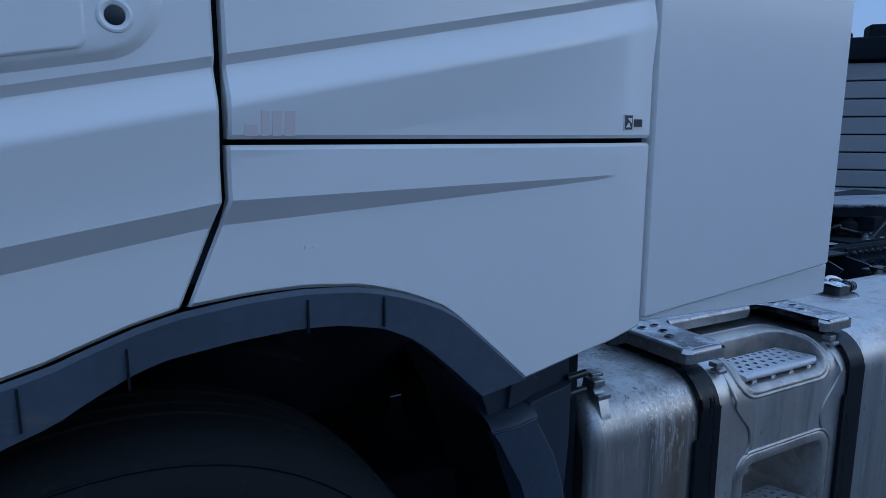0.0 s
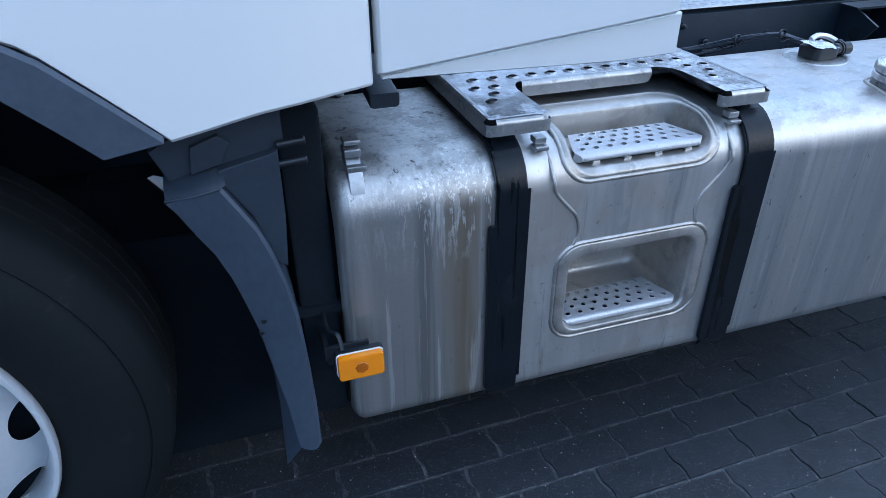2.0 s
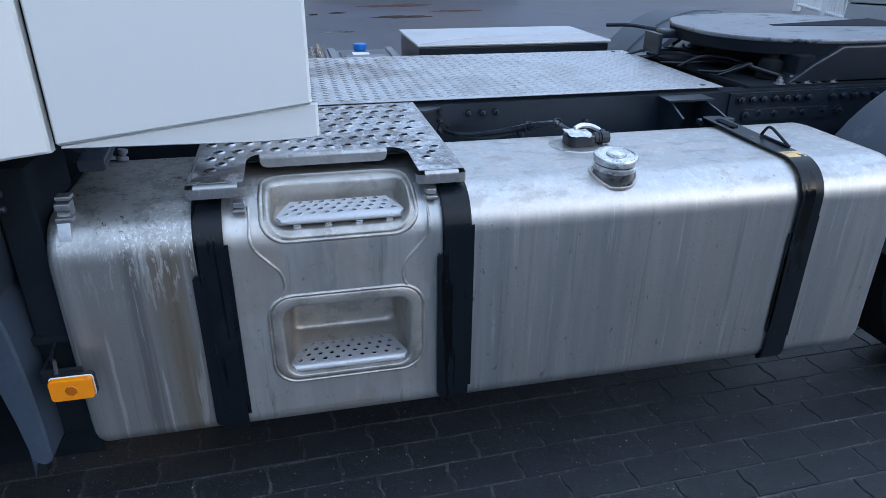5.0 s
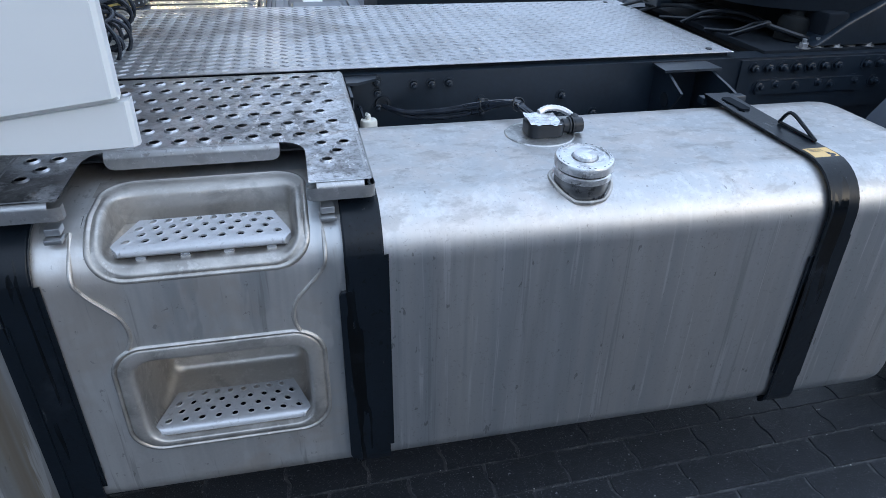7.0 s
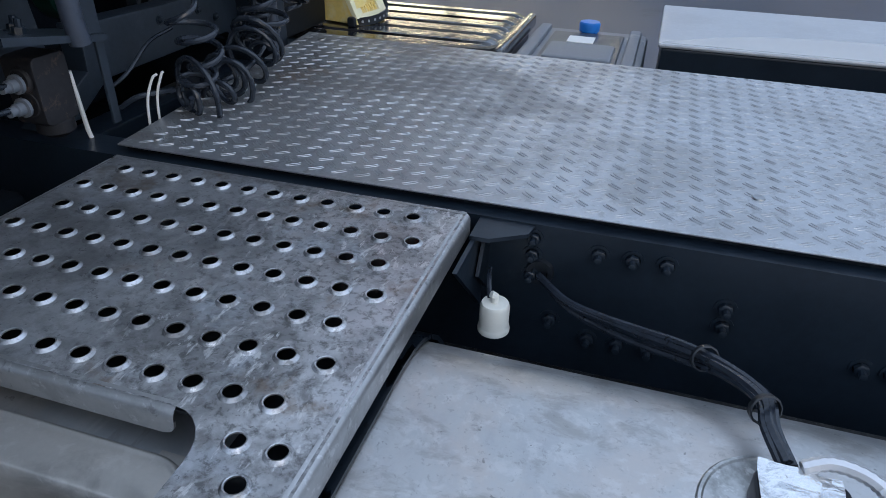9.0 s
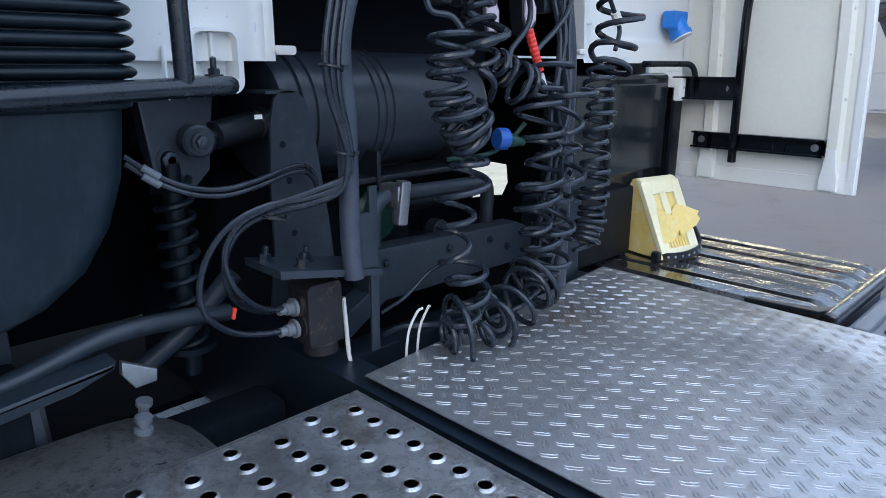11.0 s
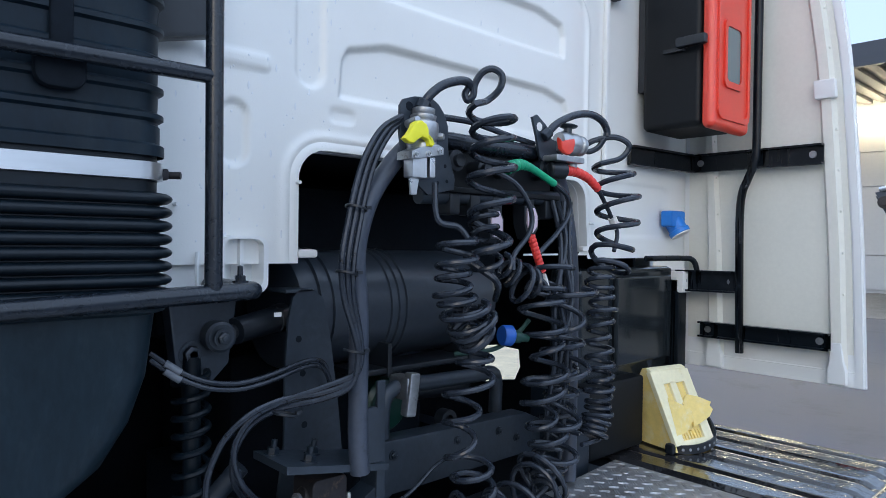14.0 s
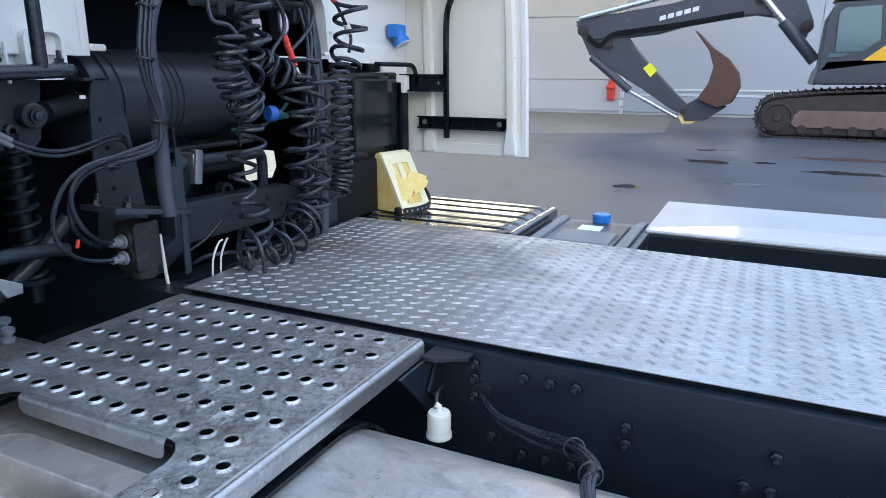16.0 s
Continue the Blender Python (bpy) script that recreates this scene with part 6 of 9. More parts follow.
o_ = ORIGIN[wall]
me.from_pydata([(RX + push[i, j] - o_.x, wy[i] - o_.y, wz[j] - o_.z) for i in range(len(wy)) for j in range(nz_)], [], quads)
me.polygons.foreach_set("use_smooth", [True] * len(me.polygons))
me.materials.append(WHITE_WET)
panel = new("wall_panel", me)
panel.parent = wall
bm = B()
prism(bm, poly, "x", RX - 0.034, RX - 0.022)
part("wall_backing", bm, WHITE, wall)
# flange round the engine opening
bm = B()
o1 = [(0.742, 1.552)] + arc(0.83, 1.722, 0.088, 180, 90, 8) + arc(1.69, 1.722, 0.088, 90, 0, 8) + [(1.79, 1.572)]
o2 = [(0.755, 1.552)] + arc(0.83, 1.722, 0.075, 180, 90, 8) + arc(1.69, 1.722, 0.075, 90, 0, 8) + [(1.778, 1.572)]
o3 = [(0.767, 1.552)] + arc(0.83, 1.722, 0.063, 180, 90, 8) + arc(1.69, 1.722, 0.063, 90, 0, 8) + [(1.766, 1.572)]
loft(bm, [[Vector((RX - 0.002, *p)) for p in o1], [Vector((RX + 0.006, *p)) for p in o2], [Vector((RX + 0.006, *p)) for p in o3], [Vector((RX - 0.05, *p)) for p in o3]], closed=False)
part("opening_flange", bm, WHITE_WET, wall)
bm = B()
box(bm, RX - 0.004, RX + 0.012, 1.845, 1.866, 1.80, 2.95, 0.005)
part("seam_rib", bm, WHITE_WET, wall)
bm = B()
frame_ring(bm, rrect(0.596, 0.694, 1.496, 1.606, 0.022, 5), rrect(0.606, 0.684, 1.508, 1.600, 0.016, 5), "x", RX - 0.03, RX + 0.020)
prism(bm, rrect(0.602, 0.688, 1.502, 1.60, 0.02, 5), "x", RX - 0.034, RX - 0.028)
box(bm, RX - 0.030, RX + 0.010, 0.640, 0.648, 1.510, 1.60, 0.002)
box(bm, RX - 0.08, RX - 0.02, 0.46, 0.60, 1.50, 1.56, 0.01)
tube(bm, smooth([(RX + 0.006, 0.560, 1.575), (RX + 0.014, 0.556, 1.53), (RX + 0.004, 0.562, 1.49)], 4), 0.004, 6)
part("mount_pocket", bm, WHITE, wall, "white folded mounting bracket")
bm = B()
prism(bm, rrect(0.765, 0.81, 1.563, 1.580, 0.006, 3), "x", RX - 0.005, RX + 0.012, 0.003)
prism(bm, rrect(1.735, 1.77, 1.575, 1.590, 0.006, 3), "x", RX - 0.005, RX + 0.012, 0.003)
part("rubber_buffer", bm, LABEL_W, wall)
for (py, pz) in ((0.763, 1.715), (0.97, 1.80), (1.55, 1.80), (0.52, 1.66), (1.782, 1.66), (1.60, 1.795)):
    bm = B()
    cyl(bm, (RX, py, pz), (RX + 0.018, py, pz), 0.004, n=8)
    part("stud", bm, WHITE, wall)
bm = B()
box(bm, RX, RX + 0.03, 1.865, 1.90, 2.36, 2.42, 0.006)
box(bm, RX + 0.02, RX + 0.05, 1.875, 1.93, 2.375, 2.40, 0.006)
part("catch", bm, BLACKP, wall, "black plastic catch")
rng = random.Random(21)
bm = B()
for k in range(260):
    py = rng.choice((rng.gauss(0.60, 0.05), rng.gauss(0.79, 0.04), rng.uniform(0.5, 1.8)))
    pz = rng.uniform(1.58, 2.35)
    if 0.74 < py < 1.80 and pz < 1.82 or not 0.48 < py < 1.82:
        continue
    i, j = int(np.searchsorted(wy, py)), int(np.searchsorted(wz, pz))
    r_ = rng.uniform(0.0012, 0.0026)
    long_ = r_ * rng.choice((1.1, 1.4, 3.5))
    c_ = [bm.verts.new((RX + push[i, j] + 0.0002, py + r_ * math.cos(a_), pz + long_ * math.sin(a_))) for a_ in [radians(60 * q) for q in range(6)]]
    top_ = bm.verts.new((RX + push[i, j] + r_ * 0.8, py, pz - long_ * 0.3))
    for q in range(6):
        bm.faces.new((c_[q], c_[(q + 1) % 6], top_))
part("rain_drops", bm, WATER, wall, "rain drops clinging to the paint", sharp=80, kind="stuff")
# roof, front and far side that close the cab
bm = B()
box(bm, -2.34, RX - 0.002, -0.06, 2.40, 2.895, 2.935, 0.012)
part("roof", bm, WHITE, cab, "plain white cab roof")
bm = B()
box(bm, -2.34, -2.31, -0.06, 2.40, 0.95, 2.89, 0.01)
part("front_wall", bm, WHITE, cab)
bm = B()
box(bm, -2.305, -0.60, 2.37, 2.40, 1.14, 2.89, 0.01)
part("far_side_panel", bm, WHITE, cab)
# cab floor and engine bay; added dark sheets stand in for its shade
bay = thing("engine_bay", (-0.9, 1.2, 0.7), "dark engine bay below the cab with air filter housing", "engine bay")
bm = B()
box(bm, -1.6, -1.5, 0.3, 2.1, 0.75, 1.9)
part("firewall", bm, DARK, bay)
# dark sheet whose hole is cut to fit the camera's view
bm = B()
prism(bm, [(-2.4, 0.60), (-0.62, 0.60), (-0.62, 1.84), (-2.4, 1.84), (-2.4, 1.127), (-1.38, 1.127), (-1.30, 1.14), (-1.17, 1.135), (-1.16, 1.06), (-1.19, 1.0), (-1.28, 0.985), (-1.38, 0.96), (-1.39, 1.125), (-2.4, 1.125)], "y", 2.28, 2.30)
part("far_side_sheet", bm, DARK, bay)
# added dark sheet for the shade below, gap outlined from the camera's view
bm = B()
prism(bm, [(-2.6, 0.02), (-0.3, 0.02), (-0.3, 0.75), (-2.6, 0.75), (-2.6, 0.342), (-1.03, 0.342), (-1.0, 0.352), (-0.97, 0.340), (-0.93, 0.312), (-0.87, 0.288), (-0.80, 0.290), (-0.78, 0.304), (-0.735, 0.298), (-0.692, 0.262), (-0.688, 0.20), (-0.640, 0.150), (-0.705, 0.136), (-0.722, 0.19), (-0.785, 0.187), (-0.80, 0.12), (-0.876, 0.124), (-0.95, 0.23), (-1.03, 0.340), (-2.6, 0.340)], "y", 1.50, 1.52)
part("under_shield", bm, DARK, bay, "added dark sheet under the truck, its ragged gap cut to fit the camera's view")
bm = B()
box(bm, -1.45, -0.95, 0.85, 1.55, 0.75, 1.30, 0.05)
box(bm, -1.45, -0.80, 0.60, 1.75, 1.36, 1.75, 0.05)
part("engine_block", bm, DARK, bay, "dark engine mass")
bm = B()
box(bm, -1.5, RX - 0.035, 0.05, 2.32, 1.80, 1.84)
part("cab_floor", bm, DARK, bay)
# made-up dark plates that cover lit paving, in place of shade
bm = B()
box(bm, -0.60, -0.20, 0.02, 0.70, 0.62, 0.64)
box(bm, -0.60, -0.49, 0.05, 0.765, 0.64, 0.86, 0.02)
part("lower_tray", bm, DARK, bay, "added black sheet that hides the lit paving under the intake")
# second plate, behind the wheel, added for the same darkness
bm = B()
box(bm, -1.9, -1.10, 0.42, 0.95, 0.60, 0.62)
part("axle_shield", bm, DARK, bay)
# third plate, below the rails, added only to block the view of lit ground
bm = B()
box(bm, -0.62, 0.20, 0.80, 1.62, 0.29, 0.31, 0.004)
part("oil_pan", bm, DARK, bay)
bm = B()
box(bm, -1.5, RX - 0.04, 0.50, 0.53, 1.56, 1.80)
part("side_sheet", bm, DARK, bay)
bm = B()
lathe(bm, (-0.645, 0.80, 1.44), (0, 1, 0), [(0, 0), (0.10, 0.0), (0.128, 0.012), (0.135, 0.03), (0.135, 0.05), (0.143, 0.052), (0.143, 0.066), (0.135, 0.068), (0.135, 0.084), (0.141, 0.086), (0.141, 0.096), (0.135, 0.098), (0.135, 0.245), (0.140, 0.247), (0.140, 0.256), (0.135, 0.258), (0.135, 0.268), (0.140, 0.270), (0.140, 0.279), (0.135, 0.281), (0.135, 0.291), (0.140, 0.293), (0.140, 0.302), (0.135, 0.304), (0.133, 0.60), (0.12, 0.625), (0.08, 0.64), (0, 0.64)], 40)
part("air_filter_housing", bm, DRUM, bay, "large black ribbed filter drum")
bm = B()
for yk in (0.86, 1.03, 1.3):
    box(bm, -0.60, -0.50, yk, yk + 0.012, 1.28, 1.36, 0.003)
box(bm, -0.62, -0.505, 0.95, 1.38, 1.288, 1.303, 0.004)
part("filter_foot", bm, BLACKP, bay)
# bent carrier plate left of the drum
bm = B()
prism(bm, [(0.735, 1.19), (0.735, 1.33), (0.742, 1.44), (0.752, 1.485), (0.768, 1.50), (0.80, 1.498), (0.822, 1.48), (0.84, 1.40), (0.862, 1.25), (0.880, 1.08), (0.72, 1.08)], "x", -0.462, -0.455, 0.0)
box(bm, -0.53, -0.455, 0.735, 0.80, 1.493, 1.50, 0.002)
car = part("carrier_plate", bm, FRAMEP, bay, "tall dark steel carrier with round holes")
for zk, yk in ((1.40, 0.765), (1.33, 0.775), (1.275, 0.78), (1.225, 0.78)):
    bm = B()
    lathe(bm, (-0.4548, yk, zk), (1, 0, 0), [(0.007, 0.0), (0, 0.0004)], 12)
    part("hole", bm, DARK, car)
# damper between cab and chassis
bm = B()
lathe(bm, (-0.48, 0.615, 1.418), (-0.35, 1, 0.12), [(0.0, -0.02), (0.012, -0.02), (0.012, 0.0), (0.014, 0.02), (0.014, 0.03), (0.026, 0.032), (0.027, 0.14), (0.030, 0.142), (0.030, 0.17), (0, 0.172)], 20)
dm = part("damper", bm, BLACKP, bay, "black horizontal cab damper")
bm = B()
lathe(bm, (-0.475, 0.607, 1.417), (1, -0.1, 0), [(0.029, -0.03), (0.029, 0.012), (0.024, 0.016), (0.013, 0.016), (0.013, 0.026), (0, 0.027)], 20)
bolt(bm, (-0.449, 0.604, 1.417), (1, -0.1, 0), 0.012, 0.010, 0.004)
part("damper_eye", bm, FRAMEP, dm)
bm = B()
box(bm, -0.42, -0.418, 0.690, 0.705, 1.453, 1.461)
part("damper_label", bm, LABEL_W, dm)
# spring strut and its head
bm = B()
prism(bm, [(0.52, 1.50), (0.66, 1.52), (0.64, 1.36), (0.60, 1.32), (0.54, 1.33)], "x", -0.54, -0.50, 0.006)
bolt(bm, (-0.50, 0.565, 1.385), (1, 0, 0), 0.016, 0.012, 0.0)
part("strut_head", bm, FRAMEP, bay)
bm = B()
tube(bm, helix([(-0.50, 0.565, 1.35), (-0.50, 0.567, 1.2), (-0.50, 0.57, 1.02)], 0.030, 9, 16), 0.0065, 7)
part("coil_spring", bm, BELLOWS, bay, "dark coil spring of the cab suspension")
bm = B()
cyl(bm, (-0.50, 0.565, 1.38), (-0.50, 0.57, 0.98), 0.017, n=14)
lathe(bm, (-0.50, 0.57, 1.03), (0, 0, 1), [(0, 0), (0.045, 0), (0.045, 0.012), (0, 0.012)], 18)
part("damper_rod", bm, BELLOWS, bay)
# cross beam and pipes
bm = B()
prism(bm, [(0.80, 0.98), (0.95, 1.06), (0.955, 1.155), (1.46, 1.14), (1.66, 1.05), (1.66, 0.93), (1.46, 1.03), (1.0, 1.03), (0.90, 0.97)], "x", -0.50, -0.44, 0.006)
xb = part("cross_beam", bm, FRAMEP, bay, "dark steel cab cross beam")
for yk, zk in ((1.0, 1.12), (1.2, 1.115), (1.35, 1.11), (1.42, 1.08)):
    bm = B()
    bolt(bm, (-0.44, yk, zk), (1, 0, 0), 0.008, 0.006, 0.004)
    part("beam_bolt", bm, CHASSIS, xb)
bm = B()
tube(bm, smooth([(-0.47, 0.99, 1.10), (-0.47, 0.99, 1.20), (-0.47, 1.0, 1.245), (-0.47, 1.04, 1.265), (-0.47, 1.12, 1.262), (-0.47, 1.30, 1.258), (-0.48, 1.36, 1.255), (-0.49, 1.39, 1.23), (-0.50, 1.40, 1.14)], 6), 0.018, 12)
pp = part("stabiliser_pipe", bm, FRAMEP, bay, "bent grey pipe")
bm = B()
box(bm, -0.452, -0.425, 1.032, 1.062, 1.20, 1.30, 0.006, rot=rz(-8, "X"))
box(bm, -0.50, -0.43, 1.030, 1.068, 1.235, 1.29, 0.008)
part("pipe_clamp", bm, ZINC, pp, "pale cast pipe clamp")
bm = B()
lathe(bm, (-0.62, 1.08, 1.20), (1, 0.1, 0), [(0, 0.0), (0.065, 0.0), (0.07, 0.01), (0.07, 0.05), (0.06, 0.06), (0, 0.062)], 28)
part("fan_cover", bm, GREEN_D, bay, "dark green round housing")
bm = B()
lathe(bm, (-0.52, 1.22, 1.15), (1, 0, 0), [(0.014, 0.03), (0.026, 0.03), (0.026, 0.0), (0.014, 0.0)], 18)
cyl(bm, (-0.60, 1.10, 1.22), (-0.58, 1.36, 1.215), 0.032, n=14, bev=0.006)
part("bush", bm, BLACKP, bay)
# lower left: tubes, beam and valve block
bm = B()
tube(bm, smooth([(-0.42, 0.10, 1.08), (-0.42, 0.25, 1.09), (-0.42, 0.40, 1.125), (-0.43, 0.52, 1.12), (-0.44, 0.62, 1.105)], 5), 0.0165, 12)
tube(bm, smooth([(-0.50, 0.46, 1.01), (-0.47, 0.55, 1.08), (-0.43, 0.63, 1.18)], 5), 0.018, 12)
part("cross_tube", bm, FRAMEP, bay)
bm = B()
prism(bm, [(0.05, 1.035), (0.33, 1.070), (0.392, 1.092), (0.395, 1.103), (0.30, 1.094), (0.05, 1.062)], "x", -0.42, -0.36, 0.008)
part("bumper_arm", bm, FRAMEP, bay)
bm = B()
prism(bm, [(0.396, 1.108), (0.448, 1.080), (0.446, 1.060), (0.412, 1.058), (0.394, 1.086)], "x", -0.36, -0.345, 0.003)
part("plate_end", bm, ZINC, bay)
valve = thing("air_valve", (-0.36, 0.77, 1.05), "rusty air valve block with pale fittings under a bolted bracket", "valve")
bm = B()
prism(bm, rrect(0.722, 0.80, 1.03, 1.155, 0.012, 3), "x", -0.40, -0.33, 0.004)
cyl(bm, (-0.36, 0.715, 1.115), (-0.36, 0.79, 1.112), 0.024, n=16, bev=0.004)
cyl(bm, (-0.36, 0.72, 1.072), (-0.36, 0.79, 1.070), 0.026, n=16, bev=0.004)
lathe(bm, (-0.36, 0.765, 1.0), (0, 0, 1), [(0, 0), (0.02, 0.0), (0.034, 0.01), (0.034, 0.03), (0.028, 0.035)], 18)
part("body", bm, RUSTY, valve)
for zk in (1.112, 1.070):
    bm = B()
    lathe(bm, (-0.36, 0.712, zk), (0, -1, 0), [(0.018, 0), (0.018, 0.006), (0.012, 0.007), (0.012, 0.02), (0.009, 0.022), (0.009, 0.035), (0, 0.035)], 14)
    part("fitting", bm, ADBLUE, valve, "pale plastic fitting")
bm = B()
cyl(bm, (-0.352, 0.585, 1.125), (-0.350, 0.589, 1.145), 0.004, n=10, bev=0.001)
part("red_cap", bm, RED, valve, "small red cap on the line")
bm = B()
tube(bm, [(-0.345, 0.812, 1.11), (-0.342, 0.818, 0.99), (-0.34, 0.826, 0.94)], 0.0045, 8)
part("white_rod", bm, LABEL_W, valve)
bm = B()
prism(bm, [(0.64, 1.214), (0.84, 1.176), (0.86, 1.172), (0.86, 1.160), (0.64, 1.200)], "x", -0.40, -0.28)
prism(bm, [(0.805, 1.18), (0.845, 1.18), (0.842, 1.27), (0.832, 1.285), (0.812, 1.285)], "x", -0.292, -0.284)
box(bm, -0.305, -0.298, 0.845, 0.865, 1.0, 1.33, 0.002)
plate = part("base_plate", bm, FRAMEP, valve, "folded dark base plate")
for yk, xk in ((0.662, -0.37), (0.705, -0.315), (0.745, -0.37), (0.822, -0.305)):
    bm = B()
    bolt(bm, (xk, yk, 1.214 - (yk - 0.64) * 0.19), (0, 0.19, 1), 0.011, 0.012, 0.014)
    part("plate_bolt", bm, CHASSIS, valve)

# ---- air intake with guard ----
intake = thing("air_intake", (-0.38, 0.24, 1.48), "black ribbed plastic air intake with a bright metal band", "air intake")


def ring_xy(g, z, y1=0.448):
    return [Vector((p[0], p[1], z)) for p in rrect(-0.455, -0.302 + g, -0.02, y1 + g, 0.045, 5)]


bm = B()
zz = 1.505
loops = [ring_xy(-0.01, zz)]
for k in range(8):
    loops += [ring_xy(0.000, zz + 0.001), ring_xy(0.008, zz + 0.003), ring_xy(0.0125, zz + 0.0065), ring_xy(0.0140, zz + 0.0105), ring_xy(0.0125, zz + 0.0145), ring_xy(0.008, zz + 0.018), ring_xy(0.000, zz + 0.0198)]
    zz += 0.0205
loops += [ring_xy(-0.004, zz), ring_xy(-0.004, 1.73)]
loft(bm, loops)
part("bellows", bm, BELLOWS, intake, "black rubber bellows", sharp=60)
bm = B()
loft(bm, [ring_xy(-0.002, 1.686), ring_xy(0.003, 1.687), ring_xy(0.003, 1.713), ring_xy(-0.002, 1.714)])
band = part("clamp_band", bm, BAND, intake, "bright steel clamp band")
bm = B()
cyl(bm, (-0.36, 0.452, 1.699), (-0.34, 0.480, 1.699), 0.006, n=10)
box(bm, -0.37, -0.335, 0.450, 0.460, 1.690, 1.708, 0.003)
part("clamp_screw", bm, RUSTY, band)
bm = B()
lv = [ring_xy(0.004, 1.722), ring_xy(0.004, 1.738), ring_xy(-0.001, 1.742), ring_xy(-0.001, 1.768), ring_xy(-0.003, 1.770)]
for z0 in (1.774, 1.815, 1.86, 1.905, 1.95, 2.0, 2.06, 2.12, 2.2, 2.3):
    lv += [ring_xy(-0.003, z0), ring_xy(0.003, z0 + 0.004), ring_xy(0.003, z0 + 0.011), ring_xy(-0.004, z0 + 0.016)]
lv += [ring_xy(-0.004, 2.5)]
loft(bm, lv, cap1=True)
part("snorkel", bm, INTAKE, intake, "black moulded snorkel", sharp=50)
bm = B()
box(bm, -0.305, -0.293, 0.285, 0.315, 1.83, 2.45, 0.006)
prism(bm, rrect(0.265, 0.33, 1.80, 1.86, 0.02, 4), "x", -0.304, -0.285, 0.006)
part("grip_rib", bm, DARK, intake)
bm = B()
prism(bm, [(0.44, 1.92), (0.56, 1.95), (0.56, 2.45), (0.44, 2.45)], "x", -0.44, -0.40, 0.01)
part("side_lobe", bm, BLACKP, intake)
bm = B()
def tub(z, y1, x1):
    return [Vector((p[0], p[1], z)) for p in rrect(-0.46, x1, -0.02, y1, 0.05, 5)]
loft(bm, [tub(1.505, 0.452, -0.288), tub(1.490, 0.452, -0.288), tub(1.485, 0.440, -0.298), tub(1.39, 0.428, -0.300), tub(1.32, 0.405, -0.305), tub(1.26, 0.370, -0.315), tub(1.215, 0.318, -0.330), tub(1.185, 0.255, -0.350), tub(1.165, 0.18, -0.375), tub(1.155, 0.10, -0.405)], cap1=True, cap0=True)
part("lower_duct", bm, DUCT, intake, "dark lower air duct with dust stains")
gd = thing("intake_guard", (-0.27, 0.4, 1.5), "dark grey welded tube guard round the air intake", "tube guard")
bm = B()
tube(bm, [(-0.27, 0.504, 1.505), (-0.27, 0.503, 2.0), (-0.27, 0.502, 2.6)], 0.0135, 14)
part("upright", bm, TUBEP, gd)
bm = B()
tube(bm, [(-0.27, 0.504, 1.848), (-0.27, -0.03, 1.842)], 0.0120, 14)
part("upper_bar", bm, TUBEP, gd)
bm = B()
tube(bm, smooth([(-0.27, -0.03, 1.50), (-0.27, 0.2, 1.504), (-0.27, 0.48, 1.514), (-0.272, 0.545, 1.516), (-0.285, 0.578, 1.516), (-0.34, 0.585, 1.515), (-0.47, 0.585, 1.515)], 5), 0.0145, 14)
bolt(bm, (-0.285, 0.555, 1.530), (0, 0, 1), 0.009, 0.010, 0.016)
part("lower_bar", bm, TUBEP, gd)

# ---- hose stand ----
stand = thing("hose_stand", (-0.28, 1.1, 1.15), "dark grey tube arch that carries the trailer couplings", "hose stand")
bm = B()
tube(bm, smooth([(-0.28, 0.792, 1.17), (-0.28, 0.786, 1.25), (-0.28, 0.786, 1.45), (-0.28, 0.778, 1.56), (-0.28, 0.786, 1.62), (-0.28, 0.812, 1.685), (-0.28, 0.860, 1.748), (-0.28, 0.905, 1.79)], 6), 0.0185, 14)
part("left_leg", bm, STANDP, stand)
bm = B()
tube(bm, smooth([(-0.29, 1.33, 1.80), (-0.29, 1.385, 1.76), (-0.29, 1.42, 1.68), (-0.29, 1.445, 1.56), (-0.29, 1.45, 1.40), (-0.29, 1.45, 1.0)], 6), 0.0185, 14)
part("right_leg", bm, STANDP, stand)
bm = B()
tube(bm, [(-0.285, 0.95, 1.808), (-0.285, 1.15, 1.808), (-0.285, 1.34, 1.812)], 0.0185, 14)
part("cross_tube", bm, TUBEP, stand)
bm = B()
prism(bm, [(0.872, 1.73), (0.858, 1.80), (0.858, 1.855), (0.866, 1.868), (0.893, 1.877), (0.936, 1.881), (0.957, 1.870), (0.972, 1.853), (0.982, 1.830), (0.983, 1.784), (1.003, 1.725), (1.0, 1.705), (0.93, 1.69)], "x", -0.262, -0.255, 0.001)
lp = part("left_plate", bm, FRAMEP, stand)
bm = B()
lathe(bm, (-0.2548, 0.880, 1.856), (1, 0, 0), [(0.009, 0), (0, 0.0004)], 14)
part("plate_hole", bm, DARK, lp)
for py, pz in ((0.975, 1.75), (0.98, 1.72), (0.955, 1.715)):
    bm = B()
    lathe(bm, (-0.2548, py, pz), (1, 0, 0), [(0.004, 0), (0, 0.0004)], 10)
    part("plate_hole", bm, DARK, lp)
bm = B()
prism(bm, [(1.245, 1.885), (1.262, 1.893), (1.295, 1.873), (1.318, 1.842), (1.345, 1.838), (1.36, 1.81), (1.35, 1.775), (1.30, 1.775), (1.272, 1.80), (1.262, 1.84)], "x", -0.262, -0.255, 0.001)
rp = part("right_plate", bm, FRAMEP, stand)
bm = B()
lathe(bm, (-0.2548, 1.270, 1.866), (1, 0, 0), [(0.010, 0), (0, 0.0004)], 14)
part("plate_hole", bm, LABEL_W, rp)
bm = B()
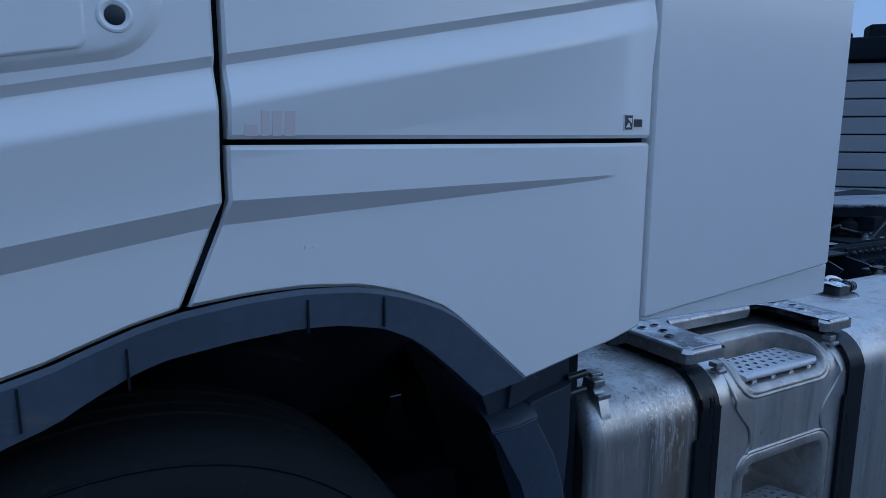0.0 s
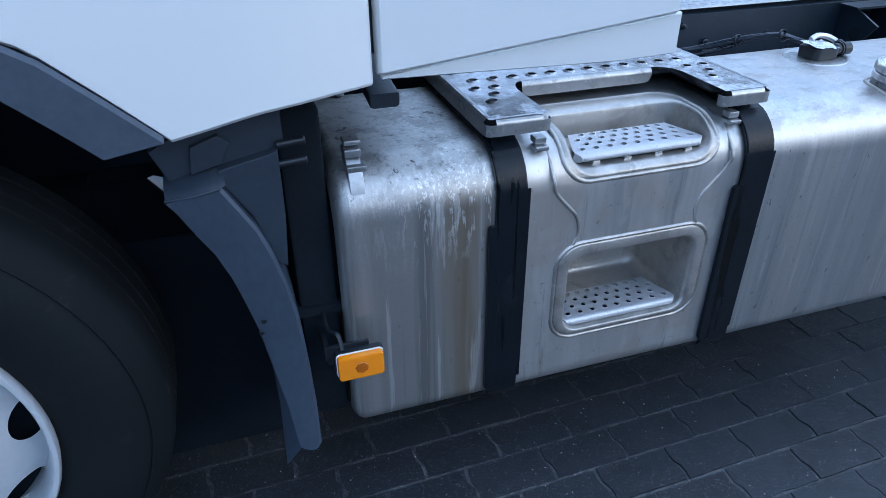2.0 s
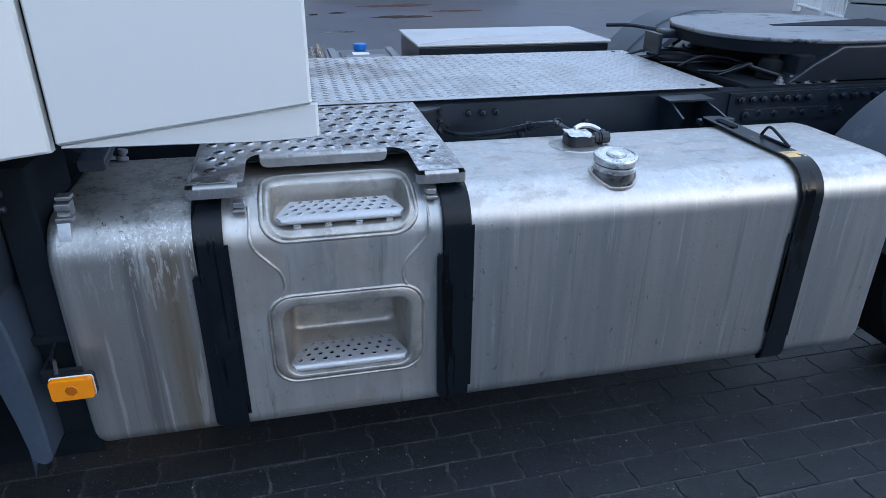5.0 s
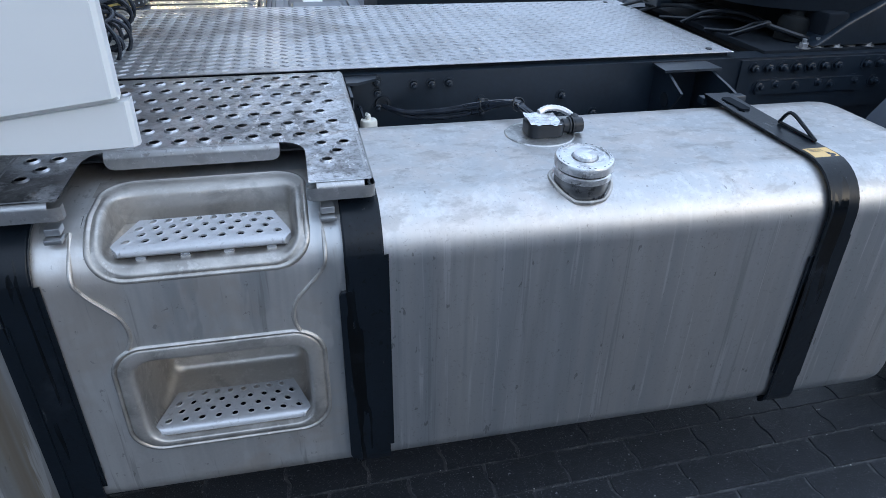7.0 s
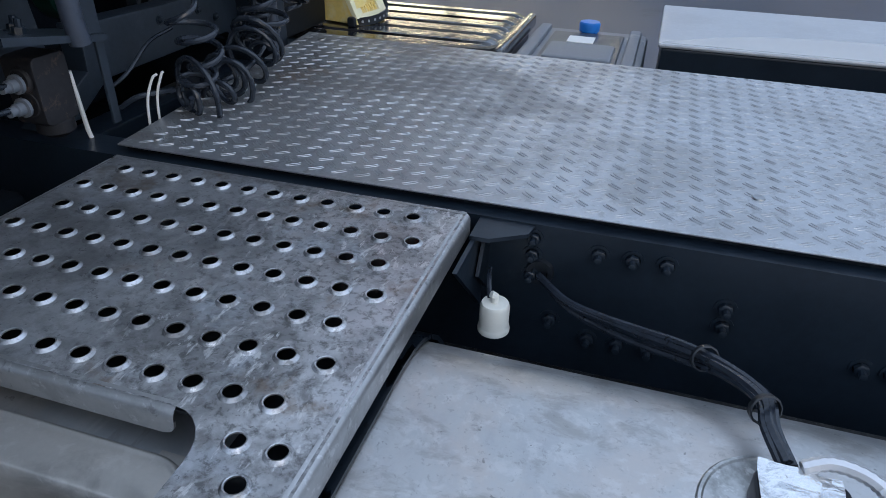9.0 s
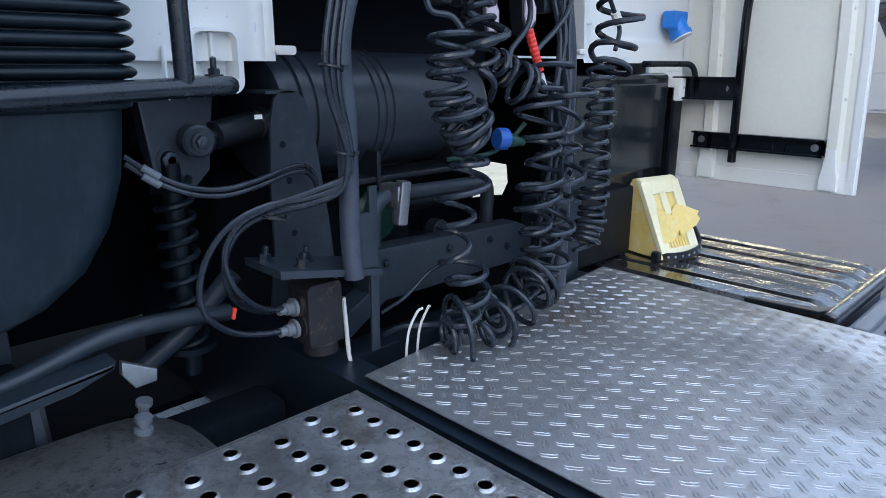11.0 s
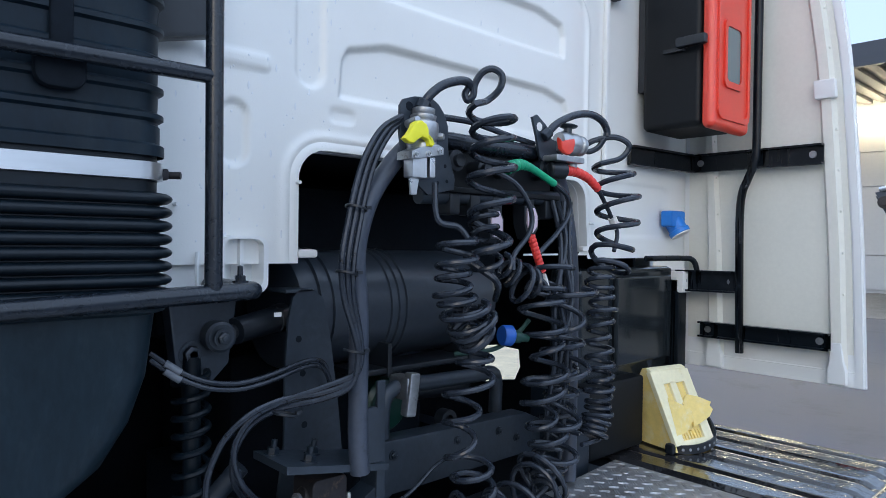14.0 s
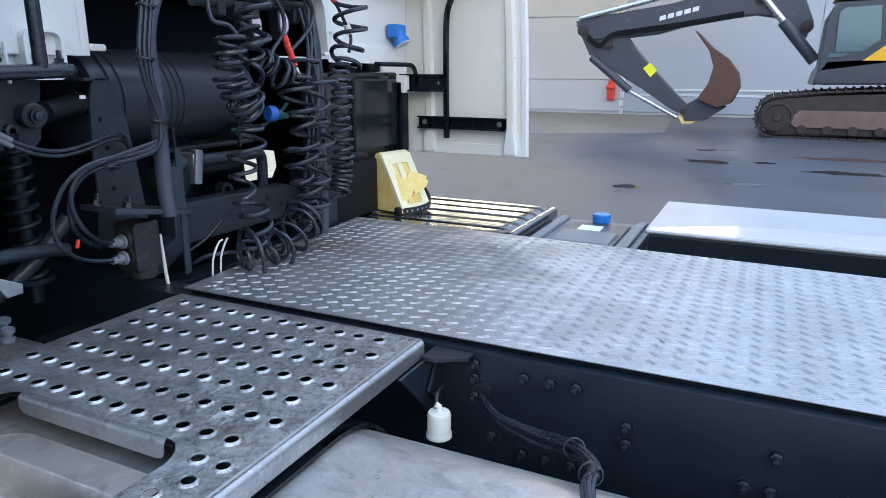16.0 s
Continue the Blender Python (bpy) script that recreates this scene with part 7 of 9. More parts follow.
prism(bm, [(0.96, 1.700), (1.36, 1.725), (1.36, 1.80), (0.98, 1.80)], "x", -0.30, -0.292, 0.0)
box(bm, -0.31, -0.26, 0.99, 1.36, 1.700, 1.712, 0.003)
vp = part("valve_plate", bm, CASEB, stand)
bm = B()
tube(bm, [(-0.285, 0.93, 1.690), (-0.285, 1.15, 1.698), (-0.285, 1.37, 1.708)], 0.0165, 14)
part("lower_tube", bm, FRAMEP, stand)
for yk, zk, r in ((1.01, 1.765, 0.022), (1.09, 1.755, 0.018), (1.17, 1.76, 0.020), (1.30, 1.77, 0.024)):
    bm = B()
    lathe(bm, (-0.295, yk, zk), (1, 0, 0), [(0, 0.05), (r * 0.6, 0.05), (r * 0.6, 0.04), (r, 0.038), (r, 0)], 16)
    part("port", bm, BLACKP, vp)
for yk in (1.0, 1.06, 1.13, 1.24, 1.31):
    bm = B()
    box(bm, -0.31, -0.265, yk, yk + 0.03, 1.655, 1.70, 0.006)
    part("connector_block", bm, BLACKP, stand)
# yellow coupling
yc = thing("air_coupling", (-0.24, 0.925, 1.73), "metal trailer air coupling with a yellow cover flap", "coupling", "trailer couplings")
bm = B()
lathe(bm, (-0.238, 0.898, 1.768), (0, 0.04, 1), [(0, 0), (0.030, 0.0), (0.031, 0.014), (0.027, 0.020), (0.029, 0.030), (0.031, 0.045), (0.029, 0.056), (0.023, 0.060), (0.025, 0.064), (0.025, 0.070), (0.020, 0.072), (0.022, 0.076), (0.022, 0.083), (0.014, 0.086), (0, 0.086)], 24)
lathe(bm, (-0.225, 0.868, 1.822), (1, 0, 0.2), [(0, 0.010), (0.007, 0.010), (0.009, 0.004), (0.009, -0.02)], 12)
lathe(bm, (-0.225, 0.930, 1.800), (1, 0.4, 0), [(0, 0.010), (0.006, 0.010), (0.008, 0.004), (0.008, -0.02)], 12)
prism(bm, [(0.846, 1.750), (0.847, 1.764), (0.866, 1.772), (0.912, 1.782), (0.926, 1.777), (0.926, 1.764), (0.870, 1.752)], "x", -0.25, -0.206, 0.002)
part("body", bm, ZINC, yc)
for ya, yb2, za, zb in ((0.862, 0.899, 1.718, 1.758), (0.905, 0.920, 1.720, 1.760)):
    bm = B()
    box(bm, -0.25, -0.222, ya, yb2, za, zb, 0.003)
    part("block", bm, STEEL, yc)
bm = B()
prism(bm, [(0.864, 1.718), (0.888, 1.718), (0.882, 1.687), (0.868, 1.687)], "x", -0.238, -0.233, 0.001)
part("tab", bm, STEEL, yc)
bm = B()
prism(bm, [(0.825, 1.784), (0.836, 1.794), (0.843, 1.804), (0.848, 1.814), (0.858, 1.820), (0.867, 1.821), (0.878, 1.816), (0.883, 1.808), (0.884, 1.798), (0.894, 1.791), (0.899, 1.781), (0.893, 1.775), (0.885, 1.776), (0.882, 1.787), (0.867, 1.790), (0.857, 1.784), (0.849, 1.777), (0.836, 1.777)], "x", -0.218, -0.200, 0.005)
part("cover_flap", bm, YELLOW_CAP, yc, "yellow cover flap")
for py, pz in ((0.856, 1.758), (0.886, 1.762), (0.914, 1.770)):
    bm = B()
    bolt(bm, (-0.206, py, pz), (1, 0, 0), 0.004, 0.004, 0)
    part("screw", bm, STEEL, yc)
rc = thing("air_coupling", (-0.24, 1.36, 1.79), "dark trailer air coupling with a red cover flap", "coupling", "trailer couplings")
bm = B()
lathe(bm, (-0.25, 1.345, 1.838), (0.12, 1, -0.06), [(0, -0.01), (0.022, -0.01), (0.026, 0.0), (0.026, 0.016), (0.022, 0.020), (0.026, 0.028), (0.027, 0.044), (0.022, 0.054), (0.025, 0.058), (0.024, 0.070), (0.012, 0.080), (0, 0.082)], 22)
prism(bm, rrect(1.285, 1.392, 1.788, 1.802, 0.004, 3), "x", -0.27, -0.215, 0.002)
cyl(bm, (-0.24, 1.372, 1.775), (-0.24, 1.375, 1.800), 0.014, n=12, bev=0.003)
part("body", bm, ZINC, rc)
bm = B()
cyl(bm, (-0.25, 1.366, 1.845), (-0.25, 1.372, 1.876), 0.010, n=12, bev=0.003)
lathe(bm, (-0.25, 1.372, 1.874), (0, 0.1, 1), [(0, 0), (0.012, 0.0), (0.021, 0.003), (0.023, 0.006), (0.016, 0.009), (0, 0.010)], 16)
part("release_cap", bm, CHASSIS, rc, "black rubber cap on top")
bm = B()
prism(bm, [(1.292, 1.840), (1.304, 1.832), (1.325, 1.838), (1.349, 1.843), (1.352, 1.830), (1.345, 1.812), (1.330, 1.803), (1.312, 1.806), (1.300, 1.815)], "x", -0.226, -0.212, 0.005)
part("cover_flap", bm, RED, rc, "red cover flap")
bm = B()
cyl(bm, (-0.25, 1.298, 1.770), (-0.238, 1.345, 1.770), 0.021, n=14, bev=0.004)
part("hose_head", bm, BLACKP, rc)

# ---- coiled hoses and cables ----
def sleeve(pts, r, material, name, label, rings=9):
    b = B()
    step = max(5, rings * 4 // (len(pts) - 1))
    s = smooth(pts, step)
    width = [lin(i / step, *enumerate(r)) for i in range(len(s))]
    tube(b, s, [w * (1.06 if i % 4 < 3 else 0.90) for i, w in enumerate(width)], 12)
    return solo(name, b, material, label, "hose sleeve", "hose sleeves")


def hose(pts, r, label, mat_=HOSE, name="hose", n=8, k=6, group="loose hoses", cat="hose"):
    b = B()
    tube(b, smooth(pts, k), r, n)
    return solo(name, b, mat_, label, cat, group)


def coil(axis, r, turns, wire, label, lead=(), tail=(), seed=1, jitter=0.12, start=0.0, per=16):
    h = helix(axis, r, turns, per, start, jitter, seed)
    pts = (smooth([*lead, h[0]], 6)[:-1] if lead else []) + h + (smooth([h[-1], *tail], 6)[1:] if tail else [])
    b = B()
    tube(b, pts, wire, 8)
    return solo("coiled_hose", b, HOSE, label, "coiled hose", "coiled trailer hoses")


HX = -0.19
coil([(HX, 0.945, 1.605), (HX, 0.942, 1.53), (HX, 0.948, 1.47)], 0.034, 5, 0.0062, "black coiled air hose below the yellow coupling",
     lead=[(-0.23, 0.925, 1.712), (-0.225, 0.923, 1.66), (-0.215, 0.928, 1.635), (-0.20, 0.96, 1.628)], tail=[(HX + 0.02, 0.95, 1.46), (HX, 1.0, 1.44), (HX - 0.04, 1.03, 1.47)], seed=2)
coil([(HX + 0.01, 0.965, 1.475), (HX + 0.01, 0.975, 1.44), (HX + 0.01, 1.005, 1.41)], 0.040, 6, 0.0062, "black bundle of hose loops", seed=3, jitter=0.2)
def turned(pts, yc, xc=-0.215):
    """A flat loop of (y, z) turned about its upright middle line to fit the camera's view."""
    return [(xc + 0.5 * (y - yc), yc + 0.53 * (y - yc), z) for y, z in pts]


coil([(HX - 0.01, 1.048, 1.868), (HX, 1.046, 1.80), (HX, 1.042, 1.70), (HX, 1.03, 1.56)], 0.044, 5.2, 0.0072, "black coiled air hose rising in a loop over the stand",
     lead=turned([(1.004, 1.916), (0.990, 1.899), (0.998, 1.886), (1.013, 1.897), (1.017, 1.919), (1.038, 1.943), (1.068, 1.950), (1.092, 1.936), (1.086, 1.910), (1.052, 1.886)], 1.046), tail=[(HX, 1.06, 1.52), (HX - 0.03, 1.09, 1.48)], seed=4, jitter=0.06, start=3.14)
hose([(-0.243, 0.905, 1.862), (-0.236, 0.918, 1.882), (-0.232, 0.945, 1.903), (-0.232, 0.985, 1.918), (-0.233, 1.012, 1.921), (-0.236, 1.024, 1.914)], 0.0092, "thick black rubber sleeve rising from the yellow coupling", name="hose_sleeve", n=10, cat="hose sleeve", group="hose sleeves")
coil([(HX - 0.035, 1.528, 1.800), (HX - 0.03, 1.530, 1.74), (HX - 0.02, 1.528, 1.66), (HX - 0.02, 1.515, 1.59), (HX - 0.02, 1.48, 1.53)], 0.050, 5.0, 0.0072, "black coiled air hose below the red coupling",
     lead=turned([(1.503, 1.872), (1.475, 1.842), (1.440, 1.831), (1.430, 1.844), (1.464, 1.860), (1.535, 1.868), (1.583, 1.848), (1.555, 1.816)], 1.528, -0.225), seed=5, jitter=0.07, start=3.14)
hose([(-0.25, 1.292, 1.852), (-0.245, 1.325, 1.880), (-0.24, 1.385, 1.906), (-0.238, 1.445, 1.916), (-0.236, 1.492, 1.906), (-0.236, 1.514, 1.886), (-0.237, 1.516, 1.870)], 0.0092, "thick black rubber sleeve bending over from the red coupling", name="hose_sleeve", n=10, cat="hose sleeve", group="hose sleeves")
for p0, p1 in (((-0.245, 0.900, 1.850), (-0.242, 0.909, 1.868)), ((-0.252, 1.280, 1.842), (-0.248, 1.296, 1.858))):
    bm = B()
    cyl(bm, p0, p1, 0.014, n=8, bev=0.002)
    solo("hose_nut", bm, CHASSIS, "dark hexagon hose nut at the coupling", "hose nut", "hose nuts")
coil([(HX - 0.02, 1.465, 1.545), (HX - 0.01, 1.445, 1.44), (HX, 1.43, 1.30), (HX, 1.425, 1.20), (HX, 1.40, 1.14)], 0.030, 17, 0.0058, "tight black coiled cable hanging in front of the cab", seed=6, jitter=0.1, tail=[(HX, 1.36, 1.13)])
coil([(HX, 1.235, 1.55), (HX, 1.22, 1.47), (HX, 1.215, 1.36), (HX, 1.225, 1.25), (HX, 1.235, 1.15), (HX, 1.225, 1.08)], 0.042, 11, 0.0062, "black coiled hose hanging to the deck", seed=7, jitter=0.2, tail=[(HX, 1.17, 1.04), (HX - 0.03, 1.10, 1.02)])
coil([(HX, 1.30, 1.50), (HX, 1.295, 1.38), (HX, 1.29, 1.27), (HX, 1.28, 1.17)], 0.044, 6, 0.0062, "loose black coiled hose", seed=8, jitter=0.3)
coil([(HX, 0.99, 1.42), (HX, 0.985, 1.34), (HX, 0.98, 1.22), (HX, 0.985, 1.12), (HX - 0.01, 1.0, 1.04)], 0.036, 8, 0.0062, "black coiled cable hanging over the cross beam", seed=9, jitter=0.22, tail=[(HX - 0.05, 1.05, 1.0)])
coil([(HX - 0.03, 0.95, 1.03), (HX, 1.02, 1.035), (HX, 1.10, 1.04), (HX, 1.19, 1.06), (HX, 1.25, 1.09)], 0.046, 11, 0.0062, "tangle of black hose loops lying at the deck edge", seed=10, jitter=0.35, per=18)
coil([(HX - 0.03, 1.05, 1.66), (HX - 0.02, 1.045, 1.60), (HX - 0.03, 1.06, 1.53)], 0.030, 4, 0.006, "black coiled hose close to the stand", seed=11)
coil([(HX - 0.04, 1.12, 1.56), (HX - 0.03, 1.17, 1.52), (HX - 0.02, 1.22, 1.50)], 0.030, 4, 0.006, "small black cable coil", seed=12, jitter=0.3)
# plain cables
LOOPS = [[(-0.31, 0.645, 1.318), (-0.315, 0.592, 1.297), (-0.32, 0.566, 1.257), (-0.325, 0.570, 1.212), (-0.335, 0.600, 1.163), (-0.35, 0.648, 1.126), (-0.36, 0.695, 1.113)],
         [(-0.31, 0.648, 1.322), (-0.315, 0.586, 1.303), (-0.325, 0.545, 1.262), (-0.33, 0.522, 1.203), (-0.335, 0.532, 1.148), (-0.345, 0.580, 1.103), (-0.355, 0.640, 1.080), (-0.36, 0.695, 1.071)],
         [(-0.315, 0.646, 1.306), (-0.325, 0.596, 1.284), (-0.335, 0.572, 1.240), (-0.345, 0.575, 1.190), (-0.36, 0.604, 1.145), (-0.38, 0.66, 1.11), (-0.40, 0.72, 1.10)]]
for k, o in enumerate((0.0, 0.013, 0.026)):
    hose([(-0.262 + o * 0.4, 0.868 - o * 0.3, 1.825 + o * 0.4), (-0.26, 0.840 - o * 0.8, 1.802 + o * 0.2), (-0.256, 0.806 - o, 1.755), (-0.253, 0.783 - o, 1.70), (-0.25, 0.766 - o, 1.64), (-0.25, 0.752 - o, 1.565), (-0.25, 0.752 - o * 0.8, 1.50), (-0.248, 0.764 - o * 0.5, 1.44), (-0.246, 0.768 - o * 0.3, 1.395),
          (-0.25, 0.757 - o * 0.3, 1.362 - o * 0.7), (-0.275, 0.712 - o * 0.2, 1.342 - o * 0.8), *LOOPS[k]], 0.0056, "black air line tied to the stand and looped to the valve")
for (py, pz) in ((0.763, 1.655), (0.745, 1.54), (0.762, 1.40), (0.625, 1.312)):
    bm = B()
    lathe(bm, (-0.25, py - 0.008, pz), (0, 0.25, 1), [(0.019, 0), (0.0205, 0.001), (0.0205, 0.004), (0.019, 0.005)], 14)
    box(bm, -0.245, -0.238, py + 0.008, py + 0.018, pz, pz + 0.006)
    solo("cable_tie", bm, BLACKP, "black cable tie round the air lines", "cable tie", "cable ties")
for o in (0.0, 0.011):
    hose([(-0.42, 0.462, 1.408 - o), (-0.41, 0.50, 1.378 - o), (-0.40, 0.55, 1.352 - o), (-0.40, 0.61, 1.341 - o), (-0.40, 0.673, 1.348 - o), (-0.40, 0.754, 1.366 - o), (-0.42, 0.804, 1.349 - o), (-0.44, 0.835, 1.29)], 0.0048, "thin black air line crossing to the carrier")
for o in (0.0, 0.013):
    bm = B()
    cyl(bm, (-0.412, 0.484, 1.390 - o), (-0.406, 0.508, 1.372 - o), 0.0066, n=10)
    solo("hose_fitting", bm, ADBLUE, "grey plastic hose joint on the thin line", "fitting", "hose joints")
hose([(-0.245, 1.10, 1.752), (-0.225, 1.150, 1.728), (-0.222, 1.192, 1.690), (-0.222, 1.208, 1.650), (-0.222, 1.195, 1.615), (-0.222, 1.150, 1.573), (-0.215, 1.14, 1.54)], 0.0058, "black cable under the couplings")
hose([(-0.232, 1.300, 1.735), (-0.23, 1.340, 1.714), (-0.23, 1.356, 1.685), (-0.23, 1.345, 1.655), (-0.23, 1.300, 1.615), (-0.228, 1.240, 1.572), (-0.222, 1.235, 1.53)], 0.006, "black hose below the green sleeve")
hose([(-0.231, 1.470, 1.736), (-0.23, 1.505, 1.698), (-0.23, 1.535, 1.662), (-0.225, 1.552, 1.625), (-0.22, 1.53, 1.58)], 0.0055, "black hose below the red sleeve")
for k, (ya, yb_, z1) in enumerate(((1.35, 1.30, 1.12), (1.375, 1.345, 1.06), (1.33, 1.36, 1.10), (1.40, 1.32, 1.16))):
    hose([(-0.262, ya, 1.70), (-0.245 - 0.01 * (k % 2), ya + 0.012 * (-1) ** k, 1.60), (-0.235, (ya + yb_) / 2 - 0.015 * (-1) ** k, 1.46), (-0.232, yb_ + 0.01, 1.33), (-0.235, yb_ - 0.012 * (-1) ** k, 1.22), (-0.25, yb_, z1), (-0.28, yb_ - 0.03, z1 - 0.06)], 0.0065, "black air hose hanging behind the coils")
coil([(HX - 0.05, 1.345, 1.36), (HX - 0.05, 1.335, 1.27), (HX - 0.05, 1.325, 1.18), (HX - 0.05, 1.30, 1.10)], 0.036, 6, 0.0058, "loose black coil behind the hanging cables", seed=15, jitter=0.3)
hose([(-0.27, 0.96, 1.85), (-0.285, 1.08, 1.855), (-0.285, 1.2, 1.84), (-0.28, 1.28, 1.83)], 0.007, "black cable along the cross tube")
hose([(-0.22, 1.255, 1.525), (-0.22, 1.262, 1.50), (-0.215, 1.275, 1.46)], 0.005, "thin black cable end hanging down")
hose([(-0.22, 1.20, 1.43), (-0.23, 1.17, 1.40), (-0.25, 1.12, 1.37), (-0.30, 1.05, 1.36)], 0.005, "thin dark green cable", GREEN_D)
hose([(-0.41, 0.96, 1.02), (-0.40, 1.02, 1.045), (-0.40, 1.10, 1.09), (-0.41, 1.20, 1.10)], 0.0045, "thin black cable on the cross beam")
hose([(-0.33, 0.90, 1.01), (-0.30, 0.92, 1.03), (-0.27, 0.95, 1.035), (-0.25, 1.0, 1.03)], 0.006, "black hose lying by the deck")
for s in range(2):
    hose([(-0.27, 0.905 + s * 0.03, 0.965), (-0.268, 0.912 + s * 0.03, 1.03), (-0.262, 0.93 + s * 0.028, 1.07), (-0.262, 0.945 + s * 0.02, 1.075)], 0.0028, "thin white cable tie end sticking up", LABEL_W, name="white_tie", cat="cable tie", group="white ties")
sleeve([(-0.245, 1.147, 1.757), (-0.24, 1.165, 1.766), (-0.236, 1.185, 1.770), (-0.235, 1.215, 1.766), (-0.234, 1.256, 1.752), (-0.232, 1.300, 1.735)], [0.0125, 0.0135, 0.0115, 0.0088, 0.0082, 0.0082], GREEN, "green_sleeve", "green ribbed hose sleeve")
sleeve([(-0.238, 1.335, 1.770), (-0.235, 1.380, 1.770), (-0.233, 1.430, 1.759), (-0.231, 1.472, 1.735)], [0.0125, 0.0115, 0.0105, 0.0098], RED_HOSE, "red_sleeve", "red ribbed hose sleeve")
sleeve([(-0.225, 1.208, 1.615), (-0.222, 1.225, 1.575), (-0.22, 1.243, 1.535)], [0.0092, 0.0090, 0.0088], RED_HOSE, "red_sleeve", "red ribbed hose sleeve hanging down")
bm = B()
cyl(bm, (-0.22, 1.246, 1.528), (-0.218, 1.258, 1.50), 0.0075, n=10)
solo("hose_end", bm, LABEL_W, "white hose end below the red sleeve", "hose end")
bm = B()
cyl(bm, (-0.229, 1.533, 1.665), (-0.226, 1.548, 1.640), 0.0115, n=8)
solo("paper_tag", bm, LABEL_W, "pale tag wrapped round a hose", "tag")
for yk, zk in ((1.122, 1.640), (1.240, 1.652)):
    s_ = thing("parking_socket", (-0.26, yk, zk - 0.04), "black parking socket with a pale pinkish face", "socket", "parking sockets")
    bm = B()
    prism(bm, [(yk - 0.024, zk + 0.03), (yk + 0.012, zk + 0.032), (yk + 0.026, zk + 0.01), (yk + 0.026, zk - 0.02), (yk + 0.008, zk - 0.045), (yk - 0.010, zk - 0.045), (yk - 0.024, zk - 0.012)], "x", -0.285, -0.25, 0.004)
    part("shell", bm, BLACKP, s_)
    bm = B()
    prism(bm, [(yk - 0.017, zk + 0.024), (yk + 0.008, zk + 0.026), (yk + 0.018, zk + 0.008), (yk + 0.018, zk - 0.015), (yk + 0.004, zk - 0.03), (yk - 0.010, zk - 0.03), (yk - 0.018, zk - 0.008)], "x", -0.252, -0.246, 0.002)
    part("face", bm, PINK, s_)
bm = B()
lathe(bm, (-0.215, 1.105, 1.405), (0.3, 1, -0.1), [(0, 0.0), (0.02, 0.0), (0.022, 0.006), (0.022, 0.022), (0.018, 0.026), (0, 0.026)], 18)
bp_ = thing("blue_plug", (-0.215, 1.12, 1.38), "blue and dark green cable plug", "plug")
part("ring", bm, BLUE_D, bp_)
bm = B()
lathe(bm, (-0.208, 1.130, 1.402), (0.3, 1, -0.2), [(0.015, 0.0), (0.013, 0.02), (0.009, 0.022), (0.008, 0.04), (0, 0.04)], 14)
part("tail", bm, GREEN_D, bp_)

# ---- far side: fairing, extinguisher box, rails ----
def leaned(bm):
    """Leans the far fairing towards the cab with height, to fit the camera's view."""
    for v in bm.verts:
        v.co.x += lin(v.co.z, (1.0, 0.016), (1.16, 0.012), (1.62, -0.004), (2.15, -0.04), (2.4, -0.075), (3.0, -0.17)) * max(0.0, min(1.0, (v.co.x + 0.47) / 0.15))
    return bm


bm = B()
zl_ = steps(1.165, 2.98, 14)
loft(bm, [[Vector((x, y, z)) for x, y in ((-0.47, 2.405), (0.104, 2.405), (0.108, 2.401), (0.108, 2.387), (0.100, 2.383), (-0.47, 2.383))] for z in zl_], cap0=True, cap1=True)
part("side_fairing", leaned(bm), WHITE, cab, "white side fairing on the far side")
YF = 2.383
fin = thing("fairing_lining", (-0.2, YF, 1.15), "cream inner sheet of the far fairing with pressed ribs", "panel")
bm = B()
loft(bm, [[Vector((x, y, z)) for x, y in ((-0.45, YF - 0.002), (0.078, YF - 0.002), (0.078, YF + 0.004), (-0.45, YF + 0.004))] for z in steps(1.265, 2.95, 14)], cap0=True, cap1=True)
part("sheet", leaned(bm), CREAM, fin)
for xr in (-0.352, 0.035):
    bm = B()
    loft(bm, [[Vector((x, y, z)) for x, y in ((xr - 0.026, YF), (xr - 0.014, YF - 0.020), (xr + 0.014, YF - 0.020), (xr + 0.026, YF))] for z in steps(1.21, 2.95, 14)], cap0=True, cap1=True)
    rb = part("rib", leaned(bm), CREAM, fin)
    bm = B()
    prism(bm, [(xr - 0.014, 1.30), (xr + 0.014, 1.30), (xr + 0.020, 1.24), (xr + 0.026, 1.215), (xr + 0.026, 1.172), (xr - 0.026, 1.172), (xr - 0.026, 1.215), (xr - 0.020, 1.24)], "y", YF - 0.026, YF + 0.002, 0.004)
    part("rib_foot", leaned(bm), WHITE, rb)
    for zk in steps(1.45, 2.35, 7):
        bm = B()
        lathe(bm, (xr + 0.019, YF - 0.010, zk), (0, -1, 0), [(0.0055, -0.006), (0.005, 0.002), (0, 0.004)], 8)
        part("rivet", leaned(bm), CREAM, rb)
bm = B()
box(bm, 0.004, 0.066, YF - 0.032, YF - 0.006, 2.06, 2.12, 0.005)
part("clamp", leaned(bm), WHITE, fin, "white strap clamp on the rib")
bm = B()
loft(bm, [[Vector((x, y, z)) for x, y in ((0.084, YF - 0.006), (0.104, YF - 0.006), (0.104, YF + 0.002), (0.084, YF + 0.002))] for z in steps(1.205, 2.95, 14)], cap0=True, cap1=True)
box(bm, -0.45, 0.104, YF - 0.005, YF + 0.002, 1.165, 1.213, 0.002)
part("edge_strip", leaned(bm), WHITE, fin)
carrier = thing("fairing_carrier", (-0.3, 2.3, 1.2), "black steel rails and tube that hold the far fairing", "bracket")
